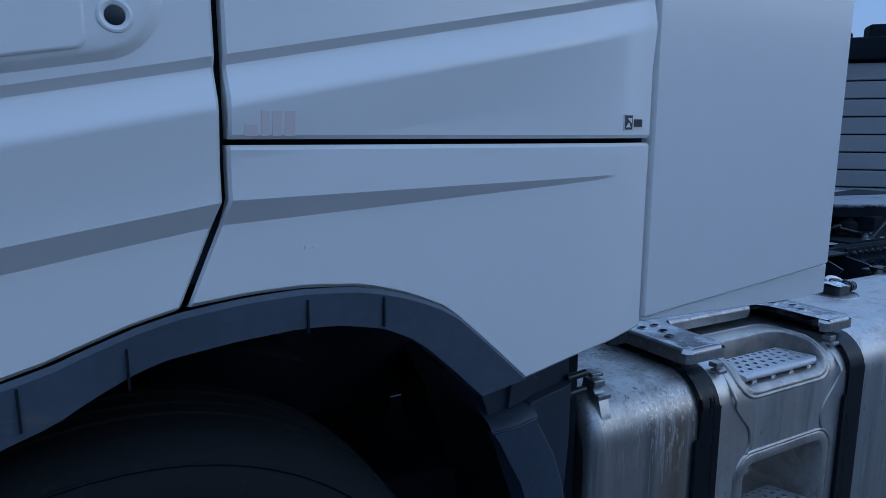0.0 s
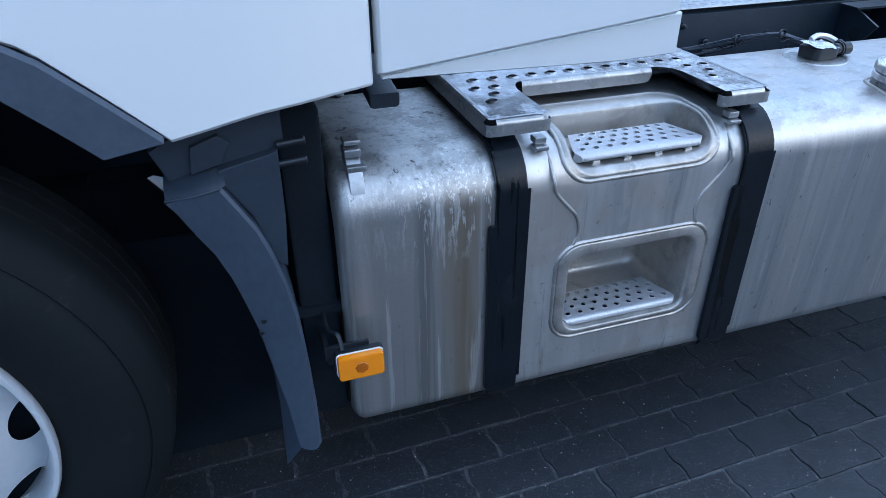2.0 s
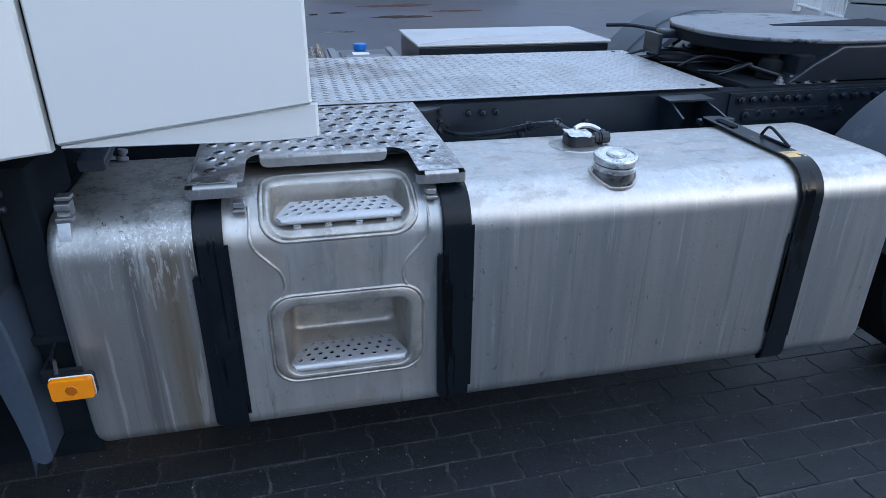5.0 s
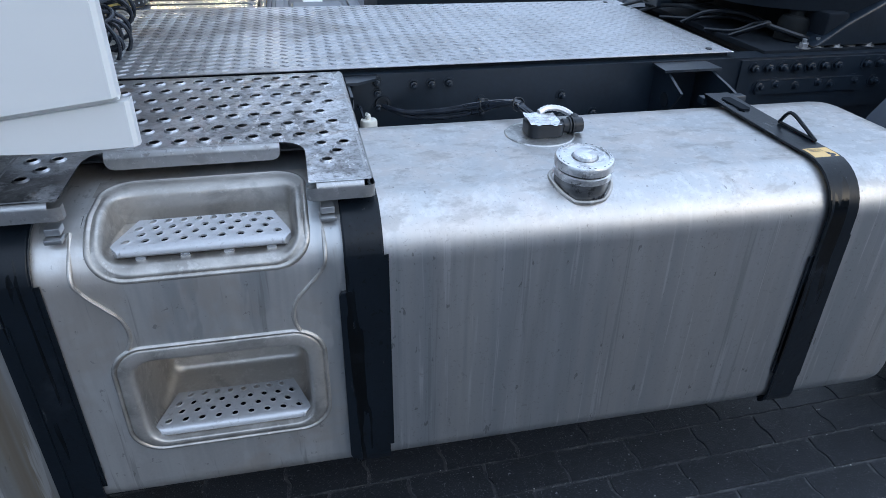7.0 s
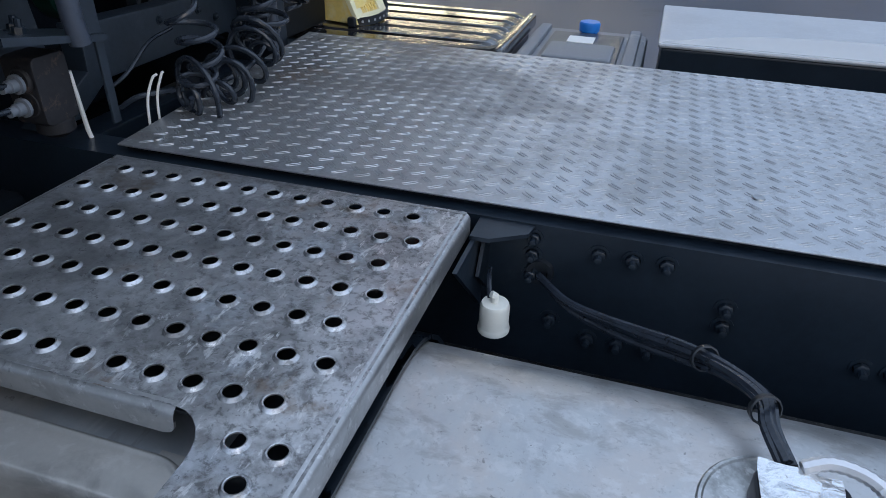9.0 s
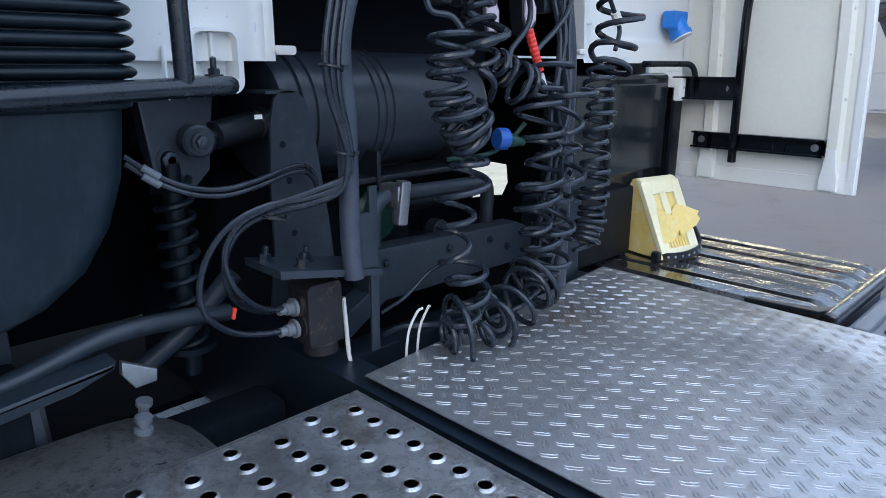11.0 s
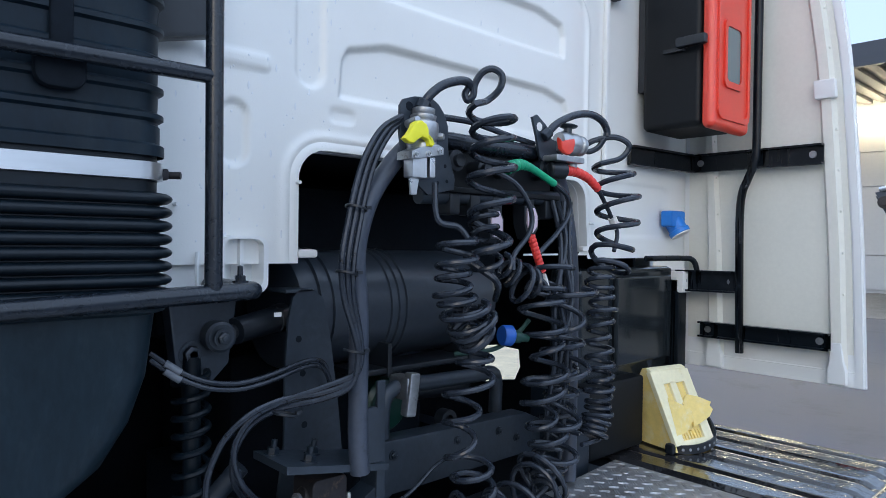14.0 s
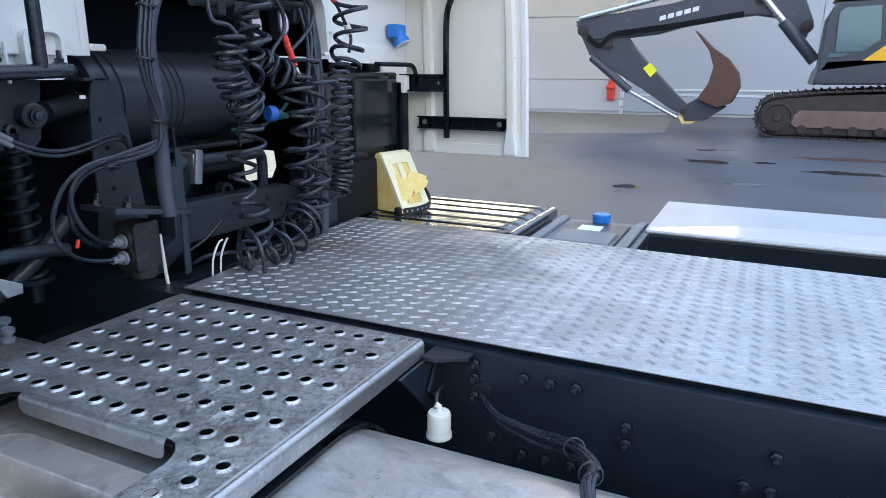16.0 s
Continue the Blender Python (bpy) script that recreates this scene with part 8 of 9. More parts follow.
for pts, zc, h in ((((-0.465, 1.99), (-0.43, 2.36), (0.0, 2.355)), 1.888, 0.032), (((-0.39, 2.352), (0.03, 2.352)), 1.302, 0.027), (((-0.455, 2.30), (-0.26, 2.34)), 1.473, 0.037)):
    bm = B()
    loops = []
    for i, p in enumerate(pts):
        d_ = [(Vector(pts[k + 1]) - Vector(pts[k])).normalized() for k in (max(i - 1, 0), min(i, len(pts) - 2))]
        nr = Vector((-(d_[0] + d_[1]).y, (d_[0] + d_[1]).x)).normalized()
        loops.append([Vector((p[0] + nr.x * q, p[1] + nr.y * q, zc + z)) for q, z in ((-0.022, -h), (0.005, -h), (0.005, h), (-0.022, h), (-0.022, h - 0.006), (-0.002, h - 0.006), (-0.002, 0.006 - h), (-0.022, 0.006 - h))])
    loft(bm, loops, cap0=True, cap1=True)
    r_ = part("rail", bm, STRAP, carrier)
    for px, py in (pts[-1], pts[-2]):
        sx_ = -0.03 if (px, py) == pts[-1] else 0.03
        bm = B()
        lathe(bm, (px + sx_, py - 0.003, zc), (0, -1, 0), [(0.012, 0), (0.011, 0.004), (0, 0.005)], 12)
        part("bolt", bm, ZINC, r_)
bm = B()
tube(bm, smooth([(-0.195, 2.335, 2.7), (-0.197, 2.335, 2.2), (-0.198, 2.335, 1.93), (-0.205, 2.335, 1.87), (-0.225, 2.335, 1.82), (-0.243, 2.335, 1.77), (-0.249, 2.335, 1.68), (-0.247, 2.335, 1.45), (-0.243, 2.335, 1.235)], 6), 0.0135, 12)
part("stay_tube", bm, STRAP, carrier)
bm = B()
box(bm, -0.462, -0.415, 2.27, 2.33, 1.43, 1.505, 0.004)
part("end_block", bm, LABEL_W, carrier, "pale bracket end")
bm = B()
tube(bm, smooth([(-0.46, 2.10, 1.55), (-0.44, 2.30, 1.55), (-0.42, 2.345, 1.545), (-0.41, 2.36, 1.51), (-0.41, 2.36, 1.45)], 6), 0.010, 10)
part("grab_tube", bm, STRAP, carrier)
# extinguisher box
ext = thing("extinguisher_box", (-0.35, 2.1, 1.98), "black plastic extinguisher box with a red door", "extinguisher box")
bm = B()
box(bm, -0.445, -0.245, 2.03, 2.27, 1.965, 2.62, 0.02, 3)
part("case", bm, CASEB, ext)
bm = B()
box(bm, -0.243, -0.200, 2.025, 2.285, 1.955, 2.64, 0.02, 3)
dr = part("door", bm, RED, ext, "red plastic door")
bm = B()
frame_ring(bm, rrect(2.085, 2.215, 2.085, 2.295, 0.02, 4), rrect(2.10, 2.20, 2.105, 2.275, 0.015, 4), "x", -0.205, -0.193)
part("door_ridge", bm, RED, dr)
bm = B()
frame_ring(bm, rrect(2.045, 2.268, 1.985, 2.615, 0.030, 5), rrect(2.060, 2.252, 2.003, 2.597, 0.022, 5), "x", -0.204, -0.194)
part("raised_border", bm, RED, dr)
bm = B()
prism(bm, rrect(2.10, 2.20, 2.105, 2.275, 0.015, 4), "x", -0.205, -0.197, 0.002)
part("window", bm, GLASSM, dr, "grey clear window")
bm = B()
box(bm, -0.199, -0.196, 2.142, 2.152, 2.385, 2.50)
prism(bm, rrect(2.172, 2.205, 2.378, 2.455, 0.012, 3), "x", -0.199, -0.196)
box(bm, -0.199, -0.196, 2.182, 2.195, 2.455, 2.475)
box(bm, -0.199, -0.196, 2.222, 2.236, 2.385, 2.44)
part("pictogram", bm, LABEL_W, dr)
bm = B()
box(bm, -0.31, -0.215, 1.99, 2.015, 2.205, 2.235, 0.005)
box(bm, -0.36, -0.29, 2.012, 2.022, 2.20, 2.212)
part("latch", bm, BLACKP, ext)
bm = B()
box(bm, -0.42, -0.27, 2.04, 2.12, 1.968, 1.988, 0.004)
box(bm, -0.44, -0.30, 2.16, 2.25, 1.972, 1.988, 0.004)
box(bm, -0.47, -0.44, 2.05, 2.22, 2.1, 2.55)
part("mount", bm, BLACKP, ext)
# blue socket on the wall
sock = thing("blue_socket", (-0.44, 2.2, 1.62), "blue plastic power inlet on the rear wall", "socket")
bm = B()
prism(bm, rrect(2.205, 2.300, 1.660, 1.716, 0.010, 4), "x", -0.468, -0.425, 0.005)
part("housing", bm, BLUE, sock)
bm = B()
lathe(bm, (-0.455, 2.258, 1.690), (0.50, 0.10, -0.86), [(0, 0.0), (0.030, 0.0), (0.032, 0.01), (0.032, 0.046), (0.036, 0.048), (0.036, 0.062), (0.030, 0.065), (0, 0.064)], 24)
part("cover", bm, BLUE, sock)
bm = B()
lathe(bm, (-0.4233, 2.2643, 1.6355), (0.50, 0.10, -0.86), [(0.033, 0.0), (0.033, 0.004), (0, 0.006)], 24)
part("rim", bm, LABEL_W, sock)
# black box beneath
bcov = thing("black_cover", (-0.53, 2.05, 0.96), "glossy black cover panel behind the chock", "cover panel")
bm = B()
box(bm, -0.60, -0.48, 1.75, 2.33, 0.96, 1.52, 0.02)
part("housing", bm, GLOSSBLACK, bcov)
bm = B()
box(bm, -0.482, -0.460, 1.93, 2.30, 1.20, 1.49, 0.010)
part("front_plate", bm, GLOSSBLACK, bcov)
bm = B()
box(bm, -0.47, -0.43, 2.27, 2.33, 0.95, 1.48, 0.006)
solo("post", bm, STRAP, "black steel post beside the rear wall", "post")
bm = B()
box(bm, -0.50, -0.43, 1.74, 2.05, 0.94, 1.17, 0.012)
solo("black_box", bm, CASEB, "matt black box under the chock holder", "box")
bm = B()
box(bm, -0.48, -0.33, 1.52, 1.60, 0.90, 1.20, 0.01)
solo("stay_plate", bm, CHASSIS, "dark steel stay at the stand foot", "bracket")

for xk, yk, hk in ((-0.455, 0.452, 0.042), (-0.418, 0.438, 0.030)):
    bm = B()
    lathe(bm, (xk, yk, 0.941), (0.15, 0.1, 1), [(0, 0), (0.016, 0), (0.016, 0.008), (0.009, 0.010), (0.009, hk - 0.012), (0.014, hk - 0.010), (0.014, hk), (0, hk)], 12)
    solo("hose_fitting", bm, ADBLUE, "grey plastic fitting on the front end of the tank", "fitting", "tank fittings")

# ---- wheel chock ----
chock = thing("wheel_chock", (-0.37, 2.15, 0.935), "pale yellow plastic wheel chock in a black rubber strap", "wheel chock")
R = Matrix.Translation((-0.37, 2.15, 0)) @ rz(-13) @ Matrix.Translation((0.37, -2.15, 0))
y0, y1 = 2.058, 2.238
bm = B()
prism(bm, [(-0.448, 0.938), (-0.292, 0.938), (-0.300, 0.968), (-0.410, 1.172), (-0.425, 1.186), (-0.440, 1.182), (-0.452, 1.16)], "y", y0 + 0.004, y1 - 0.004, 0.003)
bm.transform(R)
cb = part("body", bm, YELLOW, chock)


def slope(u, v):
    """A place on the chock's front: u up the slope from the toe, v out of it."""
    return (-0.288 - 0.4695 * u + 0.883 * v, 0.960 + 0.883 * u + 0.4695 * v)


bm = B()
for ya, yb2, u0, u1 in ((y0, y0 + 0.042, 0.0, 0.243), (y1 - 0.040, y1, 0.0, 0.243), (2.130, 2.160, 0.125, 0.206), (y0 + 0.041, y1 - 0.039, 0.200, 0.243), (y0 + 0.041, y1 - 0.039, -0.008, 0.012)):
    prism(bm, [slope(u0, -0.016), slope(u0, 0.002), slope(u1, 0.002), slope(u1 + 0.004, -0.016)], "y", ya, yb2, 0.002)
box(bm, -0.432, -0.402, 2.062, 2.234, 1.152, 1.186, 0.010, rot=rz(20, "Y"))
bm.transform(R)
part("front_frame", bm, YELLOW_PALE, cb, "pale yellow front")
for web in (((0.20, 0.37, 0.003), (0.34, 0.43, 0.004), (0.63, 0.58, 0.016), (0.58, 0.63, 0.014), (0.62, 0.69, 0.014), (0.50, 0.77, 0.008), (0.34, 0.86, 0.003), (0.10, 0.87, 0.002)),
            ((0.52, 0.47, 0.003), (0.70, 0.36, 0.004), (0.93, 0.42, 0.012), (1.08, 0.53, 0.032), (1.02, 0.57, 0.030), (1.07, 0.63, 0.030), (0.98, 0.71, 0.020), (0.80, 0.76, 0.010), (0.60, 0.80, 0.004), (0.64, 0.66, 0.004))):
    bm = B()
    rings_ = []
    for deep in (0.0, -0.005):
        rings_.append([bm.verts.new((p[0], y0 + 0.18 * a_, p[1])) for a_, b_, v_ in web for p in [slope(0.243 * (1 - b_), v_ + deep)]])
    for ring_ in rings_:
        bm.faces.new(ring_)
    for i in range(len(web)):
        j = (i + 1) % len(web)
        bm.faces.new((rings_[0][i], rings_[0][j], rings_[1][j], rings_[1][i]))
    bmesh.ops.recalc_face_normals(bm, faces=bm.faces)
    bm.transform(R)
    part("web", bm, YELLOW, cb, "torn yellow inner web", sharp=30)
for k in range(8):
    bm = B()
    ya = y0 + 0.046 + k * 0.0135
    prism(bm, [slope(0.008, -0.014), slope(0.008, 0.0), slope(0.040, -0.003), slope(0.048, -0.014)], "y", ya, ya + 0.006)
    bm.transform(R)
    part("tooth", bm, YELLOW, cb)
bm = B()
pts = smooth([(-0.335, 2.052, 0.952), (-0.305, 2.060, 0.948), (-0.275, 2.10, 0.950), (-0.266, 2.16, 0.952), (-0.272, 2.22, 0.958), (-0.300, 2.258, 0.985), (-0.345, 2.268, 1.03), (-0.40, 2.262, 1.05)], 6)
loft(bm, [[p + Vector((0, 0, -0.014)), p + Vector((0, 0, 0.014)), p + Vector((0.006, 0.003, 0.014)), p + Vector((0.006, 0.003, -0.014))] for p in pts])
rs_ = part("rubber_strap", bm, BLACKP, chock, "perforated black rubber strap")
for i in range(6, 34, 3):
    p, d = pts[i], (pts[i + 1] - pts[i]).normalized()
    bm = B()
    lathe(bm, p + Vector((0.0062, 0.003, 0)) + Vector((d.y, -d.x, 0)) * 0.0005, Vector((d.y, -d.x, 0)), [(0.005, 0.0), (0.0035, 0.002), (0.0, 0.0005)], 8)
    part("strap_hole", bm, ZINC, rs_)
bm = B()
box(bm, -0.345, -0.315, 2.028, 2.054, 0.932, 0.966, 0.008)
part("strap_knob", bm, BLACKP, chock)

# ---- battery cover, urea tank, storage box ----
bat = thing("battery_cover", (-0.15, 2.15, 0.3), "wet glossy black corrugated battery box cover", "battery cover")
bm = B()
nb = 96
loops = []
xs_ = [-0.56, -0.54, -0.525, -0.51] + steps(-0.47, 0.13, 10) + [0.155, 0.17, 0.18, 0.19, 0.20, 0.215]
for i in range(nb + 1):
    y = 1.885 + (2.50 - 1.885) * i / nb
    ph = ((y - 1.885) / 0.112) % 1
    rib = max(0.0, min(1.0, (0.42 - abs(ph - 0.5)) / 0.07))
    row_ = []
    for x in xs_:
        f = max(0.0, min(1.0, (0.185 - 0.02 * (1 - rib) - x) / 0.022)) * max(0.0, min(1.0, (x + 0.535) / 0.02))
        row_.append(Vector((x, y, 0.920 + 0.013 * rib * f - (0.012 if x in (-0.56, 0.215) else 0.0))))
    loops.append(row_)
loft(bm, loops, closed=False)
part("lid", bm, WETBLACK, bat)
bm = B()
box(bm, -0.56, 0.215, 1.885, 2.50, 0.35, 0.912, 0.015)
part("box", bm, BLACKP, bat)
bm = B()
prism(bm, [(0.02, 1.875), (0.20, 1.90), (0.225, 1.95), (0.225, 1.99), (0.18, 1.93), (0.02, 1.895)], "z", 0.925, 0.94, 0.003)
part("rubber_latch", bm, BLACKP, bat)
bm = B()
box(bm, 0.212, 0.246, 1.885, 2.46, 0.895, 0.945, 0.012, 3)
part("end_rail", bm, WETBLACK, bat, "wet dark rail at the end of the lid")
ad = thing("urea_tank", (0.46, 2.15, 0.3), "grey plastic urea tank with a blue cap", "urea tank")
bm = B()
prism(bm, rrect(0.255, 0.665, 1.875, 2.44, 0.03, 4), "z", 0.35, 0.905, 0.015)
box(bm, 0.275, 0.315, 1.90, 2.42, 0.90, 0.922, 0.008)
box(bm, 0.60, 0.64, 1.90, 2.42, 0.90, 0.922, 0.008)
box(bm, 0.35, 0.57, 1.96, 2.16, 0.90, 0.925, 0.012)
box(bm, 0.38, 0.54, 1.60, 1.90, 0.72, 0.80, 0.01)
tk = part("body", bm, ADBLUE, ad)
bm = B()
box(bm, 0.335, 0.585, 1.95, 2.35, 0.903, 0.914, 0.006)
part("top_cover", bm, COVERP, tk, "wet dark grey top cover")
bm = B()
box(bm, 0.40, 0.49, 2.19, 2.28, 0.912, 0.917, 0.001)
part("paper_label", bm, LABEL_W, tk)
bm = B()
lathe(bm, (0.455, 2.385, 0.90), (0, 0, 1), [(0.03, 0), (0.03, 0.012), (0.036, 0.014), (0.038, 0.040), (0.034, 0.047), (0, 0.047)], 26)
part("cap", bm, BLUE, ad, "blue screw cap")
bx = thing("storage_box", (1.2, 2.2, 0.3), "aluminium storage box with a pale wet lid", "storage box")
bm = B()
box(bm, 0.70, 1.76, 1.93, 2.52, 0.985, 1.0, 0.006)
lid_ = part("lid", bm, WETLID, bx, "pale wet aluminium lid")
bm = B()
prism(bm, [(0.708, 1.936), (1.752, 1.936), (1.752, 2.215), (1.62, 2.190), (1.48, 2.178), (1.34, 2.160), (1.20, 2.158), (1.08, 2.132), (0.97, 2.110), (0.88, 2.062), (0.80, 2.010), (0.73, 1.965)], "z", 1.0, 1.0008)
part("water_film", bm, FILM, lid_, "shiny film of rain water along the lid")
bm = B()
box(bm, 0.71, 1.75, 1.94, 2.51, 0.35, 0.985, 0.01)
box(bm, 1.1, 1.3, 1.60, 1.96, 0.72, 0.80, 0.01)
part("box", bm, CHASSIS, bx)

# ---- fifth wheel and rear guards ----
fifth = thing("fifth_wheel", (2.4, 1.25, 0.95), "greasy dark steel fifth wheel coupling", "fifth wheel")
bm = B()
outl = [(1.80, 1.42), (1.80, 1.14), (1.90, 0.95), (2.13, 0.83), (2.45, 0.83), (2.70, 0.97), (2.80, 1.22), (2.70, 1.55), (2.45, 1.72), (2.15, 1.72), (1.92, 1.63)]
rim_ = [(p.x, p.y) for p in smooth([(x, y, 0) for x, y in outl + outl[:1]], 5)[:-1]]
prism(bm, rim_, "z", 1.130, 1.148, 0.006)
fp = part("top_plate", bm, GREASE, fifth, "worn greasy steel plate")
bm = B()
loft(bm, [[Vector((2.3 + (x - 2.3) * s_, 1.25 + (y - 1.25) * s_, z)) for x, y in rim_] for s_, z in ((0.992, 1.132), (0.985, 1.085), (0.93, 1.080), (0.92, 1.128))])
part("skirt", bm, DARK, fp, "dark rolled skirt under the plate edge")
bm = B()
prism(bm, [(2.2, 1.24), (2.85, 1.10), (2.85, 1.40), (2.2, 1.27)], "z", 1.1485, 1.1505)
part("throat", bm, DARK, fp)
for ya in (0.80, 1.60):
    bm = B()
    prism(bm, [(1.98, 0.99), (2.75, 0.99), (2.65, 1.06), (2.48, 1.125), (2.2, 1.125), (2.08, 1.06)], "y", ya, ya + 0.10, 0.01)
    part("bearing_block", bm, CHASSIS, fifth)
bm = B()
box(bm, 1.80, 3.2, 0.80, 1.62, 0.965, 0.985, 0.004)
box(bm, 2.02, 2.10, 0.82, 1.60, 0.985, 1.09, 0.01)
part("mounting_plate", bm, DARK, fifth, "oily mounting plate")
for k in range(5):
    bm = B()
    bolt(bm, (1.95 + k * 0.06, 0.815 + 0.012 * (k % 2), 0.985), (0, 0, 1), 0.015, 0.016, 0.012)
    part("bolt", bm, ZINC, fifth)
for k in range(4):
    bm = B()
    lathe(bm, (1.98 + 0.11 * k, 0.93 + 0.03 * (k % 2), 0.985), (0.1, 0, 1), [(0.05, 0), (0.05, 0.06), (0.042, 0.075), (0.025, 0.08), (0.025, 0.12), (0, 0.12)], 14)
    part("spring_cup", bm, RUBBER, fifth)
bm = B()
box(bm, 1.70, 1.98, 1.40, 1.46, 1.02, 1.035, 0.004)
box(bm, 1.70, 1.72, 1.34, 1.48, 1.02, 1.11, 0.006)
box(bm, 1.73, 1.80, 1.36, 1.44, 1.085, 1.125, 0.012)
br_ = part("release_bracket", bm, CHASSIS, fifth, "dark bracket at the plate edge")
for k in range(3):
    bm = B()
    bolt(bm, (1.76 + k * 0.06, 1.43, 1.035), (0, 0, 1), 0.011, 0.010, 0.006)
    part("bracket_bolt", bm, ZINC, br_)
bm = B()
tube(bm, smooth([(1.64, 1.76, 1.10), (1.72, 1.66, 1.11), (1.78, 1.52, 1.108), (1.90, 1.44, 1.105)], 4), 0.010, 8)
part("release_handle", bm, CHASSIS, fifth)
rng = random.Random(21)
for k in range(6):
    bm = B()
    q = [rng.uniform(-0.03, 0.03) for _ in range(6)]
    tube(bm, smooth([(1.66 + 0.03 * k, 1.56 - 0.11 * k, 0.985), (1.76 + 0.02 * k, 1.47 - 0.11 * k + q[0], 1.02 + q[1]), (1.88 + q[2], 1.28 - 0.07 * k, 1.035 + q[3]), (1.98 + q[4], 1.12 - 0.05 * k, 1.01), (2.06, 1.02 - 0.03 * k, 0.99)], 5), 0.006 + 0.002 * (k % 2), 7)
    part("hose", bm, BLACKP, fifth)
for yc_, lab in ((0.10, "dark plastic mudguard behind the fuel tank"), (2.12, "dark ribbed plastic mudguard over the far rear wheel")):
    g = thing("rear_mudguard", (2.6, yc_ + 0.1, 0.5), lab, "mudguard", "rear mudguards")
    bm = B()
    loops = []
    for a in steps(172, 20, 22):
        t = radians(a)
        R_ = 0.60
        loops.append([Vector((2.50 + (R_ + dy) * math.cos(t), yc_ + y, 0.50 + (R_ + dy) * math.sin(t))) for y, dy in ((-0.12, -0.03), (-0.11, 0.0), (-0.02, 0.0), (-0.015, 0.008), (0.05, 0.008), (0.055, 0.0), (0.14, 0.0), (0.145, 0.008), (0.22, 0.008), (0.225, 0.0), (0.44, 0.0), (0.45, -0.03))])
    loft(bm, loops, closed=False)
    part("shell", bm, BRACKETP, g)
    bm = B()
    lathe(bm, (2.50, yc_ + 0.0, 0.50), (0, 1, 0), [(0.25, 0.0), (0.46, 0.0), (0.50, 0.05), (0.50, 0.28), (0.46, 0.32), (0.25, 0.32)], 40)
    part("tyre", bm, RUBBER, g)

# ---- yard ----
hall = thing("industrial_hall", (-4, 27, 0), "pale panelled industrial hall with a lit canopy", "building")
Y_H = 27.0
bm = B()
box(bm, -60, 60, Y_H + 0.05, Y_H + 14, -0.03, 7.5)
part("wall", bm, WALLP, hall)
for x0, x1 in ((-14.2, -9.3), (-9.28, -4.24)):
    for z0 in (0.08, 1.29, 2.46, 3.70, 4.9):
        bm = B()
        box(bm, x0, x1, Y_H - 0.02, Y_H + 0.05, z0 + 0.008, z0 + 1.19, 0.01)
        part("panel", bm, WALLP, hall)
for x0, x1 in ((-4.2, 2.4), (2.42, 9.0), (9.02, 20)):
    bm = B()
    box(bm, x0, x1, Y_H - 0.02, Y_H + 0.05, 0.08, 6.2, 0.01)
    part("panel", bm, WALLB, hall)
for z0 in (0.70, 0.90):
    bm = B()
    box(bm, -3.5, 20, Y_H - 0.06, Y_H - 0.01, z0, z0 + 0.075, 0.01)
    part("rail", bm, FENCEW, hall)
bm = B()
box(bm, -36, 0.5, 21, 21.2, 6.55, 7.2)
part("fascia", bm, EXG, hall)
for k in range(74):
    bm = B()
    box(bm, -36 + k * 0.5, -36 + k * 0.5 + 0.28, 21.2, Y_H, 6.6, 6.72, 0.02)
    part("canopy_rib", bm, ROOFM, hall)
bm = B()
box(bm, -36, 0.5, 21.2, Y_H, 6.72, 6.85)
part("canopy_sheet", bm, ROOFM, hall)
for k in range(9):
    bm = B()
    box(bm, -35 + k * 4.0, -31.6 + k * 4.0, Y_H - 0.45, Y_H - 0.3, 5.95, 6.1, 0.02)
    part("strip_light", bm, LAMP, hall, "glowing warm strip light")
lamp_data = bpy.data.lights.new("strip_light", "AREA")
lamp_data.shape, lamp_data.size, lamp_data.size_y, lamp_data.energy, lamp_data.color = "RECTANGLE", 34, 0.2, 70, (1.0, 0.84, 0.60)
lampo = new("strip_light_glow", lamp_data)
lampo.matrix_world = look((-18, Y_H - 0.45, 5.9), (-18, Y_H - 0.6, 0))
# red hydrant box on the wall
hyd = thing("hydrant", (-3.95, 26.9, 0.2), "red hydrant fitting on a pale post by the hall wall", "hydrant")
bm = B()
cyl(bm, (-4.6, 26.85, 0.50), (-4.6, 26.85, 1.18), 0.15, n=14, bev=0.04)
cyl(bm, (-4.75, 26.7, 1.0), (-4.45, 26.7, 1.0), 0.08, n=12)
cyl(bm, (-4.6, 26.8, 1.18), (-4.6, 26.8, 1.30), 0.09, n=12)
box(bm, -4.65, -4.55, 26.9, 27.0, 0.6, 0.8)
part("body", bm, RED, hyd)
bm = B()
for z0 in steps(0.0, 1.9, 6):
    box(bm, -4.25, -4.11, 26.85, 26.98, z0 - 0.03, z0 + 0.2)
part("post", bm, FENCEW, hyd)

# pale concrete apron before the hall, puddles on the asphalt
bm = B()
prism(bm, [(-1.4, 18.65), (-2.2, 26.98), (-20, 26.98), (-20, 8.4)], "z", -0.029, -0.022)
solo("apron", bm, CONCRETE, "pale wet concrete apron along the hall", "apron", kind="structure")
# cream patch placed by the camera's view; its colour carries the gap's brightness
bm = B()
prism(bm, [(-9.5, 4.6), (-3.9, 4.6), (-4.1, 6.2), (-4.9, 7.6), (-5.8, 9.0), (-6.6, 10.4), (-9.5, 10.4)], "z", -0.029, -0.021)
solo("sand_bed", bm, PALE_GROUND, "pale cream patch on the asphalt", "sand", kind="structure")
rng = random.Random(9)
